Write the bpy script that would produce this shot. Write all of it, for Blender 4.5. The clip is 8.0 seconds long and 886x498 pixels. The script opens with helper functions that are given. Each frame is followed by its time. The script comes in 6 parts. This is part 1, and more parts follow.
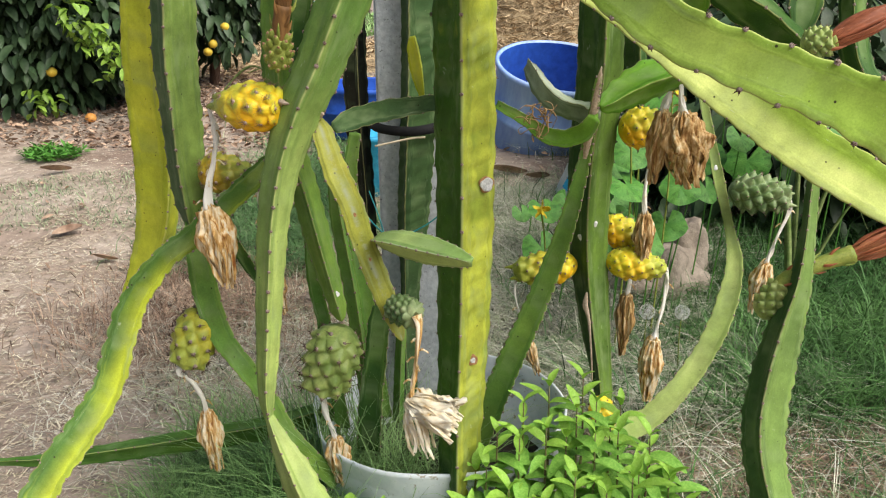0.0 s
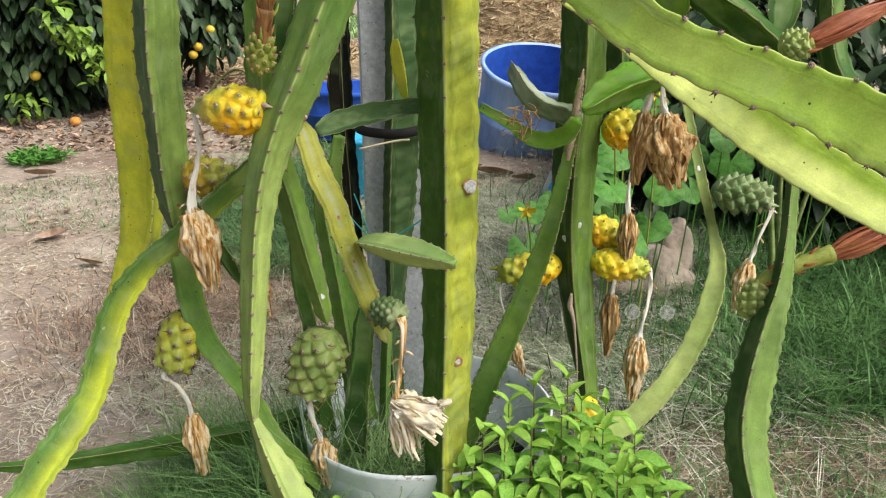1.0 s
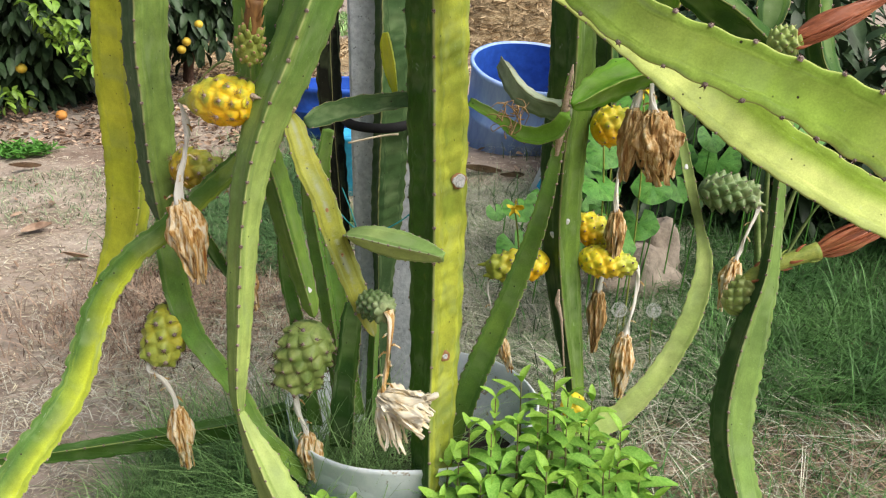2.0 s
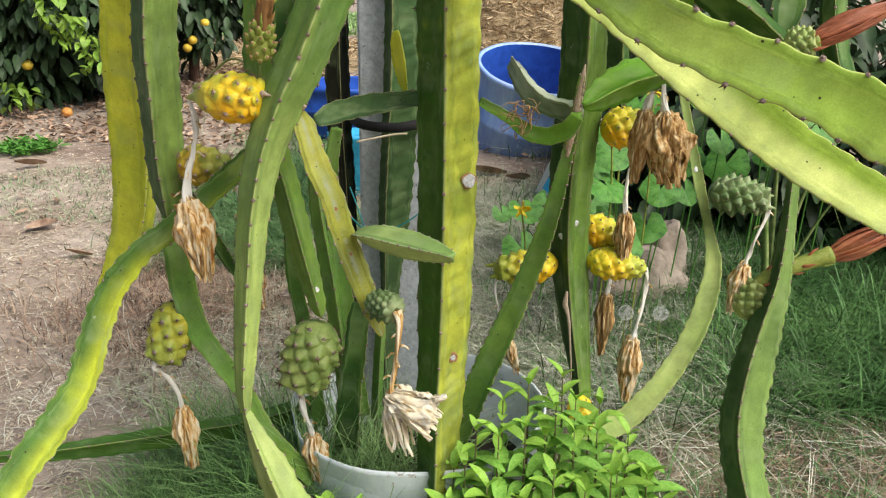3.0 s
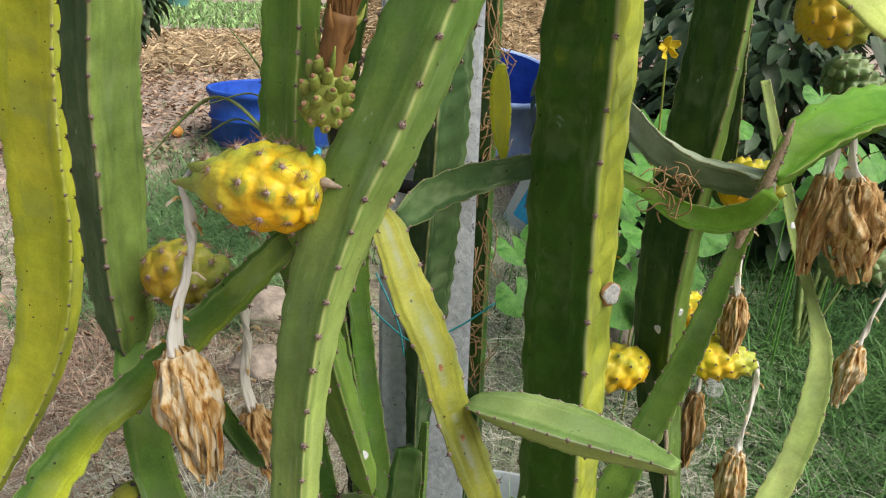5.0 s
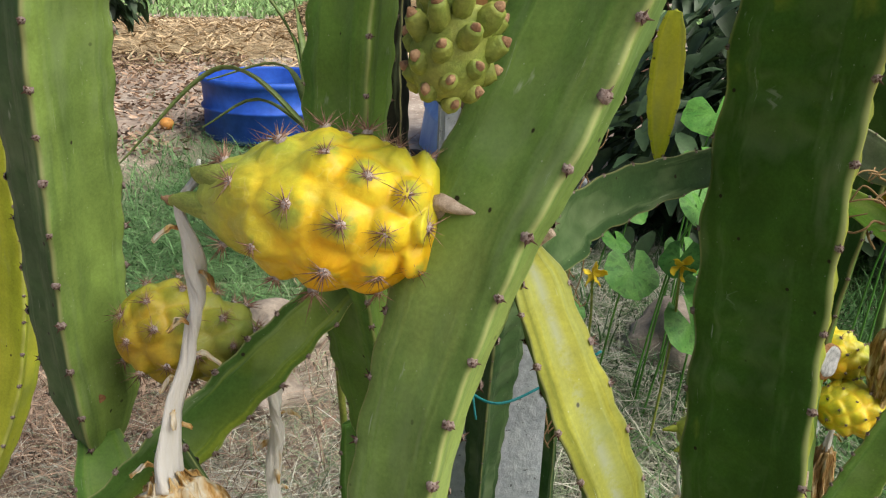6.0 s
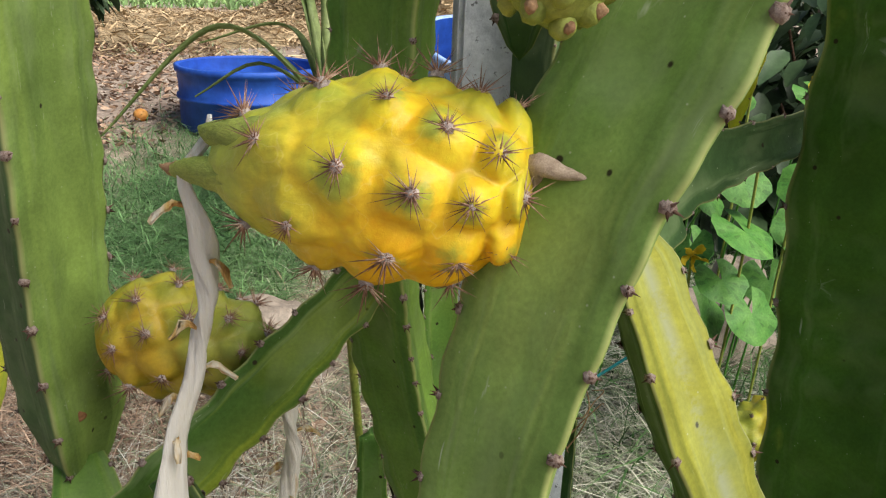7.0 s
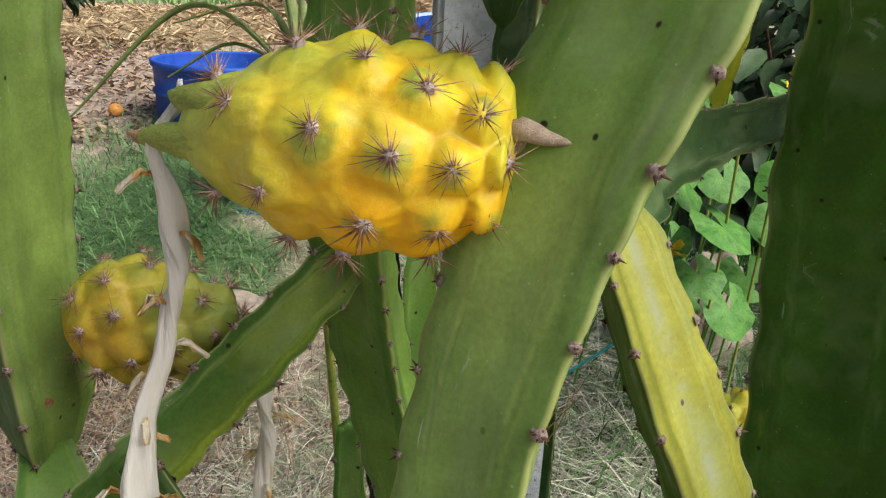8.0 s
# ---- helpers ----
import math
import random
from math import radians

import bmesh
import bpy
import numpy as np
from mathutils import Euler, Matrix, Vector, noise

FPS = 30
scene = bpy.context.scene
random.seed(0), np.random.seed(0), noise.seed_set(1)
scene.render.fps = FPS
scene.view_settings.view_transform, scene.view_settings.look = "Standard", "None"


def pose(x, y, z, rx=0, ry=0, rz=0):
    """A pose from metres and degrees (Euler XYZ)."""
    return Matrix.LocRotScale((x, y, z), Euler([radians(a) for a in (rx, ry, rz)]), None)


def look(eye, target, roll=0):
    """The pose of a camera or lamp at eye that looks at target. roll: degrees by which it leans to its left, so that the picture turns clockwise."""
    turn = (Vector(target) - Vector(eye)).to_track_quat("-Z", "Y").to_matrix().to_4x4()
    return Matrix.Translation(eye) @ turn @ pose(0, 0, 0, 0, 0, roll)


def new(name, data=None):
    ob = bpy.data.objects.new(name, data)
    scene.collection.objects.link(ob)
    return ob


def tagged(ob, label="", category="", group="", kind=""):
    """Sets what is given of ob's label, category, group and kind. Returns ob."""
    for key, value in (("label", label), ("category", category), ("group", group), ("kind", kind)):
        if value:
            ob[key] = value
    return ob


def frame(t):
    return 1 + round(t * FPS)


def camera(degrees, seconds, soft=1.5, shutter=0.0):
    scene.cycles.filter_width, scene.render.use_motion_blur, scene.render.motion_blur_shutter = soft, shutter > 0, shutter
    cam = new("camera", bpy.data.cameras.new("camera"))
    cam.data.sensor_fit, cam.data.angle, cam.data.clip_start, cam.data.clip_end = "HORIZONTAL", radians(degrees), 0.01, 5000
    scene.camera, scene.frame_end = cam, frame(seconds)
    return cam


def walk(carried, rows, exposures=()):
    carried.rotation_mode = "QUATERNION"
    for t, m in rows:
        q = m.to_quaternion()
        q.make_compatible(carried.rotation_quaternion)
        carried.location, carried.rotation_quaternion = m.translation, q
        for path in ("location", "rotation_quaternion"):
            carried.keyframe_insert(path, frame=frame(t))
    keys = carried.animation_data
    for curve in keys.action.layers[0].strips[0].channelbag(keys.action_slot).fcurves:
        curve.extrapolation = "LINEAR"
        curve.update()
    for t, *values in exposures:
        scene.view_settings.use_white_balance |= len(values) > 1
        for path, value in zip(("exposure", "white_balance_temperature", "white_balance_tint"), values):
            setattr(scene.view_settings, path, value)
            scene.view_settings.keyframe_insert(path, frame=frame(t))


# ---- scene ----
cam = camera(57.2, 8.0, 1.2)
PATH = [
    (0, (0.048, 0.059, 1.088), (-0.017, 1.959, 0.466), -0.5),
    (0.5, (0.054, 0.058, 1.09), (-0.001, 1.959, 0.472), -0.6),
    (1, (0.055, 0.054, 1.09), (0.019, 1.956, 0.472), -0.6),
    (1.5, (0.055, 0.051, 1.085), (0.041, 1.952, 0.465), -0.2),
    (3, (0.043, 0.063, 1.076), (0.031, 1.966, 0.459), 0.7),
    (3.5, (0.024, 0.079, 1.071), (0.002, 1.981, 0.453), 0.8),
    (4, (-0.052, 0.171, 1.067), (-0.067, 2.07, 0.438), 1.6),
    (4.2, (-0.109, 0.255, 1.067), (-0.108, 2.153, 0.434), 1.6),
    (4.5, (-0.192, 0.395, 1.075), (-0.112, 2.288, 0.436), 1.8),
    (4.7, (-0.214, 0.473, 1.087), (-0.013, 2.358, 0.449), 1.7),
    (5, (-0.228, 0.608, 1.088), (0.03, 2.488, 0.456), 2.0),
    (5.2, (-0.242, 0.697, 1.088), (0.005, 2.579, 0.457), 1.8),
    (6.3, (-0.312, 0.982, 0.998), (-0.018, 2.85, 0.344), 2.1),
    (6.5, (-0.323, 1.009, 0.992), (-0.022, 2.874, 0.336), 2.0),
    (7, (-0.321, 1.02, 0.985), (0.016, 2.878, 0.326), 2.1),
    (7.5, (-0.317, 1.023, 0.973), (0.049, 2.875, 0.312), 2.4),
    (8, (-0.32, 1.026, 0.971), (0.069, 2.875, 0.315), 2.8),
]
walk(cam, [(t, look(eye, target, roll)) for t, eye, target, roll in PATH], [(0.0, 0.53), (8.0, 0.53)])

# ---- light: bright overcast day, softer sun from the right and above ----
world = bpy.data.worlds.new("sky")
scene.world = world
world.use_nodes = True
wn = world.node_tree.nodes
sky = wn.new("ShaderNodeTexSky")
sky.sky_type, sky.sun_disc = "NISHITA", False
sky.sun_elevation, sky.sun_rotation = radians(47), radians(122.6)
sky.air_density, sky.dust_density = 1.0, 3.0
world.node_tree.links.new(sky.outputs[0], wn["Background"].inputs[0])
wn["Background"].inputs[1].default_value = 0.064
sun = new("sun", bpy.data.lights.new("sun", "SUN"))
sun.data.energy, sun.data.angle, sun.data.color = 4.3, radians(56), (1.0, 0.965, 0.90)
sun.matrix_world = look((2.5, -1.6, 3.2), (0, 0, 0))


# ---- materials ----
def nodes_of(name):
    m = bpy.data.materials.new(name)
    m.use_nodes = True
    nt = m.node_tree
    return m, nt, nt.nodes["Principled BSDF"]


def tex(nt, kind, scale, vec, detail=4.0, rough=0.55):
    n = nt.nodes.new("ShaderNodeTexNoise" if kind == "noise" else "ShaderNodeTexVoronoi")
    n.inputs["Scale"].default_value = scale
    if kind == "noise":
        n.inputs["Detail"].default_value = detail
        n.inputs["Roughness"].default_value = rough
    nt.links.new(vec, n.inputs["Vector"])
    return n


def coords(nt, stretch=None):
    c = nt.nodes.new("ShaderNodeTexCoord").outputs["Object"]
    if stretch:
        mp = nt.nodes.new("ShaderNodeMapping")
        mp.inputs["Scale"].default_value = stretch
        nt.links.new(c, mp.inputs["Vector"])
        return mp.outputs[0]
    return c


def ramp(nt, fac, stops):
    r = nt.nodes.new("ShaderNodeValToRGB")
    el = r.color_ramp.elements
    while len(el) < len(stops):
        el.new(0.5)
    for e, (p, c) in zip(el, stops):
        e.position = p
        e.color = (*c, 1) if len(c) == 3 else c
    nt.links.new(fac, r.inputs[0])
    return r.outputs[0]


def blend(nt, fac, a, b, how="MIX"):
    mx = nt.nodes.new("ShaderNodeMix")
    mx.data_type, mx.blend_type = "RGBA", how
    for v, s in ((fac, mx.inputs[0]), (a, mx.inputs[6]), (b, mx.inputs[7])):
        if isinstance(v, (float, int)):
            s.default_value = v
        elif isinstance(v, tuple):
            s.default_value = (*v, 1)
        else:
            nt.links.new(v, s)
    return mx.outputs[2]


def bump(nt, bsdf, height, strength, distance=0.002):
    b = nt.nodes.new("ShaderNodeBump")
    b.inputs["Strength"].default_value = strength
    b.inputs["Distance"].default_value = distance
    nt.links.new(height, b.inputs["Height"])
    nt.links.new(b.outputs[0], bsdf.inputs["Normal"])


G0, G1 = (0, 0, 0), (1, 1, 1)


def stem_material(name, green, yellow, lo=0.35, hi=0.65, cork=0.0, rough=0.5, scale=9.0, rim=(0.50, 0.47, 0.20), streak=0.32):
    """Waxy cactus skin: green going yellow in blotches and, with light painted in, over one face; streaks along the
    joint, pale corky margin.
    """
    m, nt, b = nodes_of(name)
    c = coords(nt)

    def attr(key):
        n = nt.nodes.new("ShaderNodeAttribute")
        n.attribute_name = key
        return n.outputs["Fac"]

    def skin(around, along):
        cb = nt.nodes.new("ShaderNodeCombineXYZ")
        for i, (key, k) in enumerate((("skin_a", around), ("skin_b", around), ("run", along))):
            mt = nt.nodes.new("ShaderNodeMath")
            mt.operation = "MULTIPLY"
            mt.inputs[1].default_value = k
            nt.links.new(attr(key), mt.inputs[0])
            nt.links.new(mt.outputs[0], cb.inputs[i])
        return cb.outputs[0]

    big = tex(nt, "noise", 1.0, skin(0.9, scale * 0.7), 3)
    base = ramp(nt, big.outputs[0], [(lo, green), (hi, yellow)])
    # one face takes the yellow: its own yellowing plus its lit side put into colour
    base = blend(nt, attr("lit_yellow"), base, blend(nt, ramp(nt, big.outputs[0], [(0.34, (0.8,) * 3), (0.64, G0)]), yellow, tuple(0.55 * g + 0.30 * y for g, y in zip(green, yellow))))
    st = tex(nt, "noise", 1.0, skin(1.6, 5.5), 1.2, 0.5)
    base = blend(nt, streak * 0.62, base, ramp(nt, st.outputs[0], [(0.30, (0.20,) * 3), (0.5, (0.5,) * 3), (0.72, (0.80, 0.80, 0.74))]), "OVERLAY")
    mid = tex(nt, "noise", 26, c, 6, 0.6)
    base = blend(nt, 0.42, base, ramp(nt, mid.outputs[0], [(0.28, (0.24, 0.24, 0.24)), (0.5, (0.5,) * 3), (0.72, (0.80, 0.80, 0.76))]), "OVERLAY")
    grain = tex(nt, "noise", 420, c, 4, 0.7)
    base = blend(nt, 0.30, base, ramp(nt, grain.outputs[0], [(0.3, (0.28,) * 3), (0.7, (0.74,) * 3)]), "OVERLAY")
    dust = tex(nt, "noise", 1.0, skin(1.3, 12), 3, 0.6)
    base = blend(nt, ramp(nt, dust.outputs[0], [(0.50, G0), (0.74, (0.42,) * 3)]), base, (0.25, 0.32, 0.16))
    scuff = tex(nt, "noise", 1.0, skin(4.2, 22), 4, 0.7)
    base = blend(nt, ramp(nt, scuff.outputs[0], [(0.66, G0), (0.74, (0.5,) * 3)]), base, (0.46, 0.50, 0.40))
    sp = tex(nt, "voronoi", 46, c)
    gate = ramp(nt, sp.outputs["Color"], [(0.20, G0), (0.32, G1)])
    base = blend(nt, blend(nt, 1.0, ramp(nt, sp.outputs["Distance"], [(0.052, (0.95,) * 3), (0.082, G0)]), gate, "MULTIPLY"), base, (0.025, 0.020, 0.012))
    pale = tex(nt, "voronoi", 130, c)
    base = blend(nt, ramp(nt, pale.outputs["Distance"], [(0.03, (0.5,) * 3), (0.075, G0)]), base, (0.42, 0.46, 0.34))
    base = blend(nt, ramp(nt, attr("edge"), [(0.80, G0), (1.0, (0.45, 0.45, 0.45))]), base, rim)
    rg = tex(nt, "noise", 40, c, 5, 0.7)
    if cork:
        ck = tex(nt, "noise", 1.0, skin(1.6, 30), 6, 0.75)
        mk = blend(nt, 1.0, ramp(nt, ck.outputs[0], [(0.50 - cork, G0), (0.62 - cork, (0.55,) * 3)]), ramp(nt, attr("valley"), [(0.35, G0), (0.95, G1)]), "MULTIPLY")
        base = blend(nt, mk, base, (0.30, 0.33, 0.27))
    nt.links.new(base, b.inputs["Base Color"])
    nt.links.new(ramp(nt, rg.outputs[0], [(0.3, (rough - 0.08,) * 3), (0.7, (rough + 0.14,) * 3)]), b.inputs["Roughness"])
    b.inputs["Specular IOR Level"].default_value = 0.08
    fine = tex(nt, "noise", 1.0, skin(1.2, 34), 2, 0.5)
    bump(nt, b, fine.outputs[0], 0.30, 0.005)
    return m


def matte(name, stops, scale, rough=0.8, strength=0.4, stretch=None, spots=None, distance=0.002, island=0.0, clear=0.0):
    """Two scales of variation, relief; island: share of per-piece tone; clear: share of light let through."""
    m, nt, b = nodes_of(name)
    c = coords(nt, stretch)
    n1 = tex(nt, "noise", scale, c, 5)
    col = ramp(nt, n1.outputs[0], stops)
    n2 = tex(nt, "noise", scale * 7, c, 6, 0.65)
    col = blend(nt, 0.5, col, ramp(nt, n2.outputs[0], [(0.3, (0.25, 0.25, 0.25)), (0.7, (0.75, 0.75, 0.75))]), "OVERLAY")
    if spots:
        v = tex(nt, "noise", spots[0], c, 3, 0.8)
        col = blend(nt, ramp(nt, v.outputs[0], [(spots[1], G0), (spots[1] + 0.05, (0.9, 0.9, 0.9))]), col, spots[2])
    if island:
        g = nt.nodes.new("ShaderNodeNewGeometry")
        rnd = ramp(nt, g.outputs["Random Per Island"], [(0.0, (0.5 - island * 0.4,) * 3), (1.0, (0.5 + island * 0.4,) * 3)])
        col = blend(nt, 0.9, col, rnd, "OVERLAY")
    nt.links.new(col, b.inputs["Base Color"])
    b.inputs["Roughness"].default_value = rough
    b.inputs["Specular IOR Level"].default_value = 0.25
    bump(nt, b, n2.outputs[0], strength, distance)
    if clear:
        tr = nt.nodes.new("ShaderNodeBsdfTranslucent")
        nt.links.new(col, tr.inputs[0])
        mx = nt.nodes.new("ShaderNodeMixShader")
        mx.inputs[0].default_value = clear
        nt.links.new(b.outputs[0], mx.inputs[1])
        nt.links.new(tr.outputs[0], mx.inputs[2])
        nt.links.new(mx.outputs[0], nt.nodes["Material Output"].inputs[0])
    return m


GREEN = stem_material("green_skin", (0.09, 0.20, 0.04), (0.20, 0.31, 0.055), 0.35, 0.8)
PALE = stem_material("pale_skin", (0.115, 0.215, 0.048), (0.34, 0.42, 0.12), 0.50, 1.0, streak=0.28)
# the green is its own dark skin with the left face's shade painted in
TRUNK = stem_material("trunk_skin", (0.056, 0.132, 0.020), (0.36, 0.39, 0.050), 0.62, 1.5, streak=0.42, scale=22.0)
MID = stem_material("mid_skin", (0.065, 0.15, 0.027), (0.20, 0.31, 0.05), 0.50, 1.1)
FRESH = stem_material("fresh_skin", (0.07, 0.19, 0.016), (0.15, 0.29, 0.03), 0.35, 0.8)
DARK = stem_material("dark_skin", (0.028, 0.072, 0.016), (0.14, 0.23, 0.04), 0.45, 1.1)
YELLOW = stem_material("yellow_skin", (0.36, 0.43, 0.03), (0.53, 0.55, 0.05), 0.3, 0.65)
ARMSKIN = stem_material("arm_skin", (0.056, 0.118, 0.022), (0.36, 0.41, 0.03), 0.50, 1.3)
LEMON = stem_material("lemon_skin", (0.50, 0.56, 0.04), (0.66, 0.68, 0.06), 0.3, 0.65)
LIME = stem_material("lime_skin", (0.12, 0.25, 0.03), (0.42, 0.48, 0.10), 0.55, 1.3)
NEARGREEN = stem_material("near_green_skin", (0.22, 0.35, 0.05), (0.38, 0.49, 0.11), 0.40, 0.85)
PALELIME = stem_material("pale_lime_skin", (0.20, 0.28, 0.075), (0.36, 0.42, 0.15), 0.35, 0.8)
LEAFSKIN = stem_material("leaf_joint_skin", (0.145, 0.235, 0.065), (0.38, 0.45, 0.16), 0.5, 1.1, rim=(0.85, 0.84, 0.66))
# the dark first colour paints the shadow side of the short yellow joint
CORKY = stem_material("corky_skin", (0.05, 0.09, 0.015), (0.29, 0.29, 0.045), 0.8, 1.5, cork=0.055)
# two-tone skin; the left face's shade is painted in as the darker green
SHADED_TWOTONE = stem_material("shaded_twotone_skin", (0.050, 0.105, 0.034), (0.215, 0.315, 0.072), 0.7, 1.4)
NEARSKIN = stem_material("near_skin", (0.22, 0.33, 0.038), (0.46, 0.52, 0.16), 0.62, 1.5)
OLIVE = stem_material("olive_skin", (0.030, 0.068, 0.024), (0.066, 0.112, 0.040), 0.3, 0.8)
SILVER = stem_material("silvery_skin", (0.11, 0.15, 0.08), (0.34, 0.38, 0.29), 0.35, 0.6)
DEAD = stem_material("dead_skin", (0.012, 0.014, 0.010), (0.035, 0.035, 0.025), 0.3, 0.7, rough=0.8)
SPINE = matte("spine_brown", [(0.3, (0.10, 0.040, 0.025)), (0.55, (0.30, 0.17, 0.11)), (0.75, (0.62, 0.50, 0.38))], 300, 0.5, 0.1)
WOOL = matte("areole_wool", [(0.3, (0.34, 0.26, 0.23)), (0.7, (0.62, 0.54, 0.50))], 400, 0.95, 0.6)
PALESPINE = matte("areole_tan", [(0.3, (0.035, 0.020, 0.015)), (0.7, (0.14, 0.075, 0.05))], 300, 0.7, 0.2)
STEMWOOL = matte("stem_areole_wool", [(0.3, (0.11, 0.060, 0.042)), (0.7, (0.40, 0.33, 0.29))], 500, 0.95, 0.6)
HUSK = matte("dry_petal", [(0.32, (0.26, 0.095, 0.022)), (0.44, (0.66, 0.40, 0.13)), (0.54, (0.84, 0.68, 0.42)), (0.66, (0.90, 0.83, 0.68))], 150, 0.7, 0.8, (1, 1, 0.11), island=0.5, clear=0.2)
PALEHUSK = matte("pale_petal", [(0.28, (0.62, 0.40, 0.16)), (0.40, (0.88, 0.77, 0.54)), (0.62, (0.93, 0.88, 0.74))], 70, 0.8, 0.5, (0.3, 1, 1), island=0.4, clear=0.3)
BROWNHUSK = matte("brown_petal", [(0.30, (0.19, 0.080, 0.025)), (0.44, (0.47, 0.27, 0.095)), (0.56, (0.68, 0.48, 0.23)), (0.70, (0.85, 0.74, 0.53))], 150, 0.75, 0.8, (1, 1, 0.12), island=0.5, clear=0.15)
TUBE = matte("dry_tube", [(0.26, (0.70, 0.57, 0.40)), (0.36, (0.92, 0.88, 0.79)), (0.75, (0.95, 0.94, 0.90))], 130, 0.75, 0.8, (1, 1, 0.10), clear=0.3)
TUBEBASE = matte("spur_felt", [(0.3, (0.38, 0.28, 0.20)), (0.7, (0.60, 0.48, 0.37))], 250, 0.95, 0.8)
REDBUD = matte("red_bud", [(0.3, (0.15, 0.040, 0.020)), (0.55, (0.29, 0.095, 0.045)), (0.8, (0.36, 0.20, 0.075))], 26, 0.45, 0.3, (0.35, 1, 1), island=0.25)
BUDBROWN = matte("brown_bud", [(0.3, (0.085, 0.040, 0.014)), (0.6, (0.25, 0.13, 0.04)), (0.8, (0.28, 0.22, 0.06))], 26, 0.6, 0.3, (1, 1, 0.25), island=0.3)
BUDGREEN = matte("bud_green", [(0.3, (0.13, 0.19, 0.030)), (0.7, (0.27, 0.29, 0.06))], 60, 0.5, 0.4)


def fruit_material(name, body, hot, tipcol, tip0, tip1, knob=0.6):
    """Fruit rind: body colour, hot colour in blotches, creases and underneath, green towards the flower end and on the
    knobs.
    """
    m, nt, b = nodes_of(name)
    c = coords(nt)
    n1 = tex(nt, "noise", 22, c, 4)
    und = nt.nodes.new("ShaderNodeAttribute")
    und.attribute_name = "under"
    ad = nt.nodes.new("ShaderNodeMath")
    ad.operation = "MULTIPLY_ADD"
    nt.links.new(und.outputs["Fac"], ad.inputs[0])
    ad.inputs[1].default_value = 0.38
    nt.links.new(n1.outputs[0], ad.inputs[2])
    # hot colour gathers on the underside, then in the creases between knobs
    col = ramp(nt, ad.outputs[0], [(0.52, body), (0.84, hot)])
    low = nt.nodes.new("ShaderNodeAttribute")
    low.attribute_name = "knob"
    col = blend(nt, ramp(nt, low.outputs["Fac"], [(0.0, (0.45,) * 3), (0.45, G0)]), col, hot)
    along = nt.nodes.new("ShaderNodeAttribute")
    along.attribute_name = "along"
    n2 = tex(nt, "noise", 42, c, 5)
    mixed = nt.nodes.new("ShaderNodeMath")
    mixed.operation = "MULTIPLY_ADD"
    nt.links.new(n2.outputs[0], mixed.inputs[0])
    mixed.inputs[1].default_value = 0.5
    nt.links.new(along.outputs["Fac"], mixed.inputs[2])
    part_way = nt.nodes.new("ShaderNodeMath")
    part_way.operation = "MULTIPLY"
    nt.links.new(mixed.outputs[0], part_way.inputs[0])
    part_way.inputs[1].default_value = 0.65
    col = blend(nt, ramp(nt, part_way.outputs[0], [(tip0 * 0.65, G0), (tip1 * 0.65, (0.9, 0.9, 0.9))]), col, tipcol)
    gk = nt.nodes.new("ShaderNodeMath")
    gk.operation = "MULTIPLY"
    nt.links.new(low.outputs["Fac"], gk.inputs[0])
    nt.links.new(ramp(nt, n2.outputs[0], [(0.40, G0), (0.62, G1)]), gk.inputs[1])
    col = blend(nt, ramp(nt, gk.outputs[0], [(0.45, G0), (1.0, (knob, knob, knob))]), col, tipcol)
    wash = tex(nt, "noise", 34, c, 3, 0.6)
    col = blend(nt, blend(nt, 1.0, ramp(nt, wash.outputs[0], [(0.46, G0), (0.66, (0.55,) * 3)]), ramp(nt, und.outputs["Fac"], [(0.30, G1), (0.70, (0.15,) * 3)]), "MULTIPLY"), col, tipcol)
    vein = tex(nt, "noise", 55, c, 2, 0.5)
    col = blend(nt, ramp(nt, vein.outputs[0], [(0.492, G0), (0.50, (0.16,) * 3), (0.508, G0)]), col, tuple(min(0.9, 0.6 * v + 0.30) for v in body))
    n3 = tex(nt, "noise", 160, c, 6, 0.7)
    col = blend(nt, 0.35, col, ramp(nt, n3.outputs[0], [(0.3, (0.25, 0.25, 0.25)), (0.7, (0.75, 0.75, 0.75))]), "OVERLAY")
    nt.links.new(col, b.inputs["Base Color"])
    b.inputs["Roughness"].default_value = 0.42
    b.inputs["Specular IOR Level"].default_value = 0.3
    bump(nt, b, n3.outputs[0], 0.28, 0.0016)
    return m


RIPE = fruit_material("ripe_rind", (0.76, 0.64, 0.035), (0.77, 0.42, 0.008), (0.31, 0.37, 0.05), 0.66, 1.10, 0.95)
HORN = matte("scale_green", [(0.3, (0.17, 0.23, 0.04)), (0.7, (0.33, 0.37, 0.075))], 60, 0.6, 0.5, (1, 1, 3.0))
DRYTIP = matte("dry_tip", [(0.3, (0.20, 0.10, 0.05)), (0.7, (0.42, 0.27, 0.15))], 120, 0.85, 0.5)
HALF = fruit_material("turning_rind", (0.38, 0.34, 0.035), (0.50, 0.30, 0.018), (0.19, 0.25, 0.045), 0.75, 1.2)
GREENISH = fruit_material("greenish_rind", (0.31, 0.36, 0.05), (0.46, 0.40, 0.03), (0.24, 0.31, 0.06), 0.75, 1.2)
# second colour is darker than the body here, so creases and underside darken
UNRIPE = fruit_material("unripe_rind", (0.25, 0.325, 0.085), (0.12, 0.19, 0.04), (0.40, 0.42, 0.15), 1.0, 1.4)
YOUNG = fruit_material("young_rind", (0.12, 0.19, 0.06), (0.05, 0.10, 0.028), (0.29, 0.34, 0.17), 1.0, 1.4)

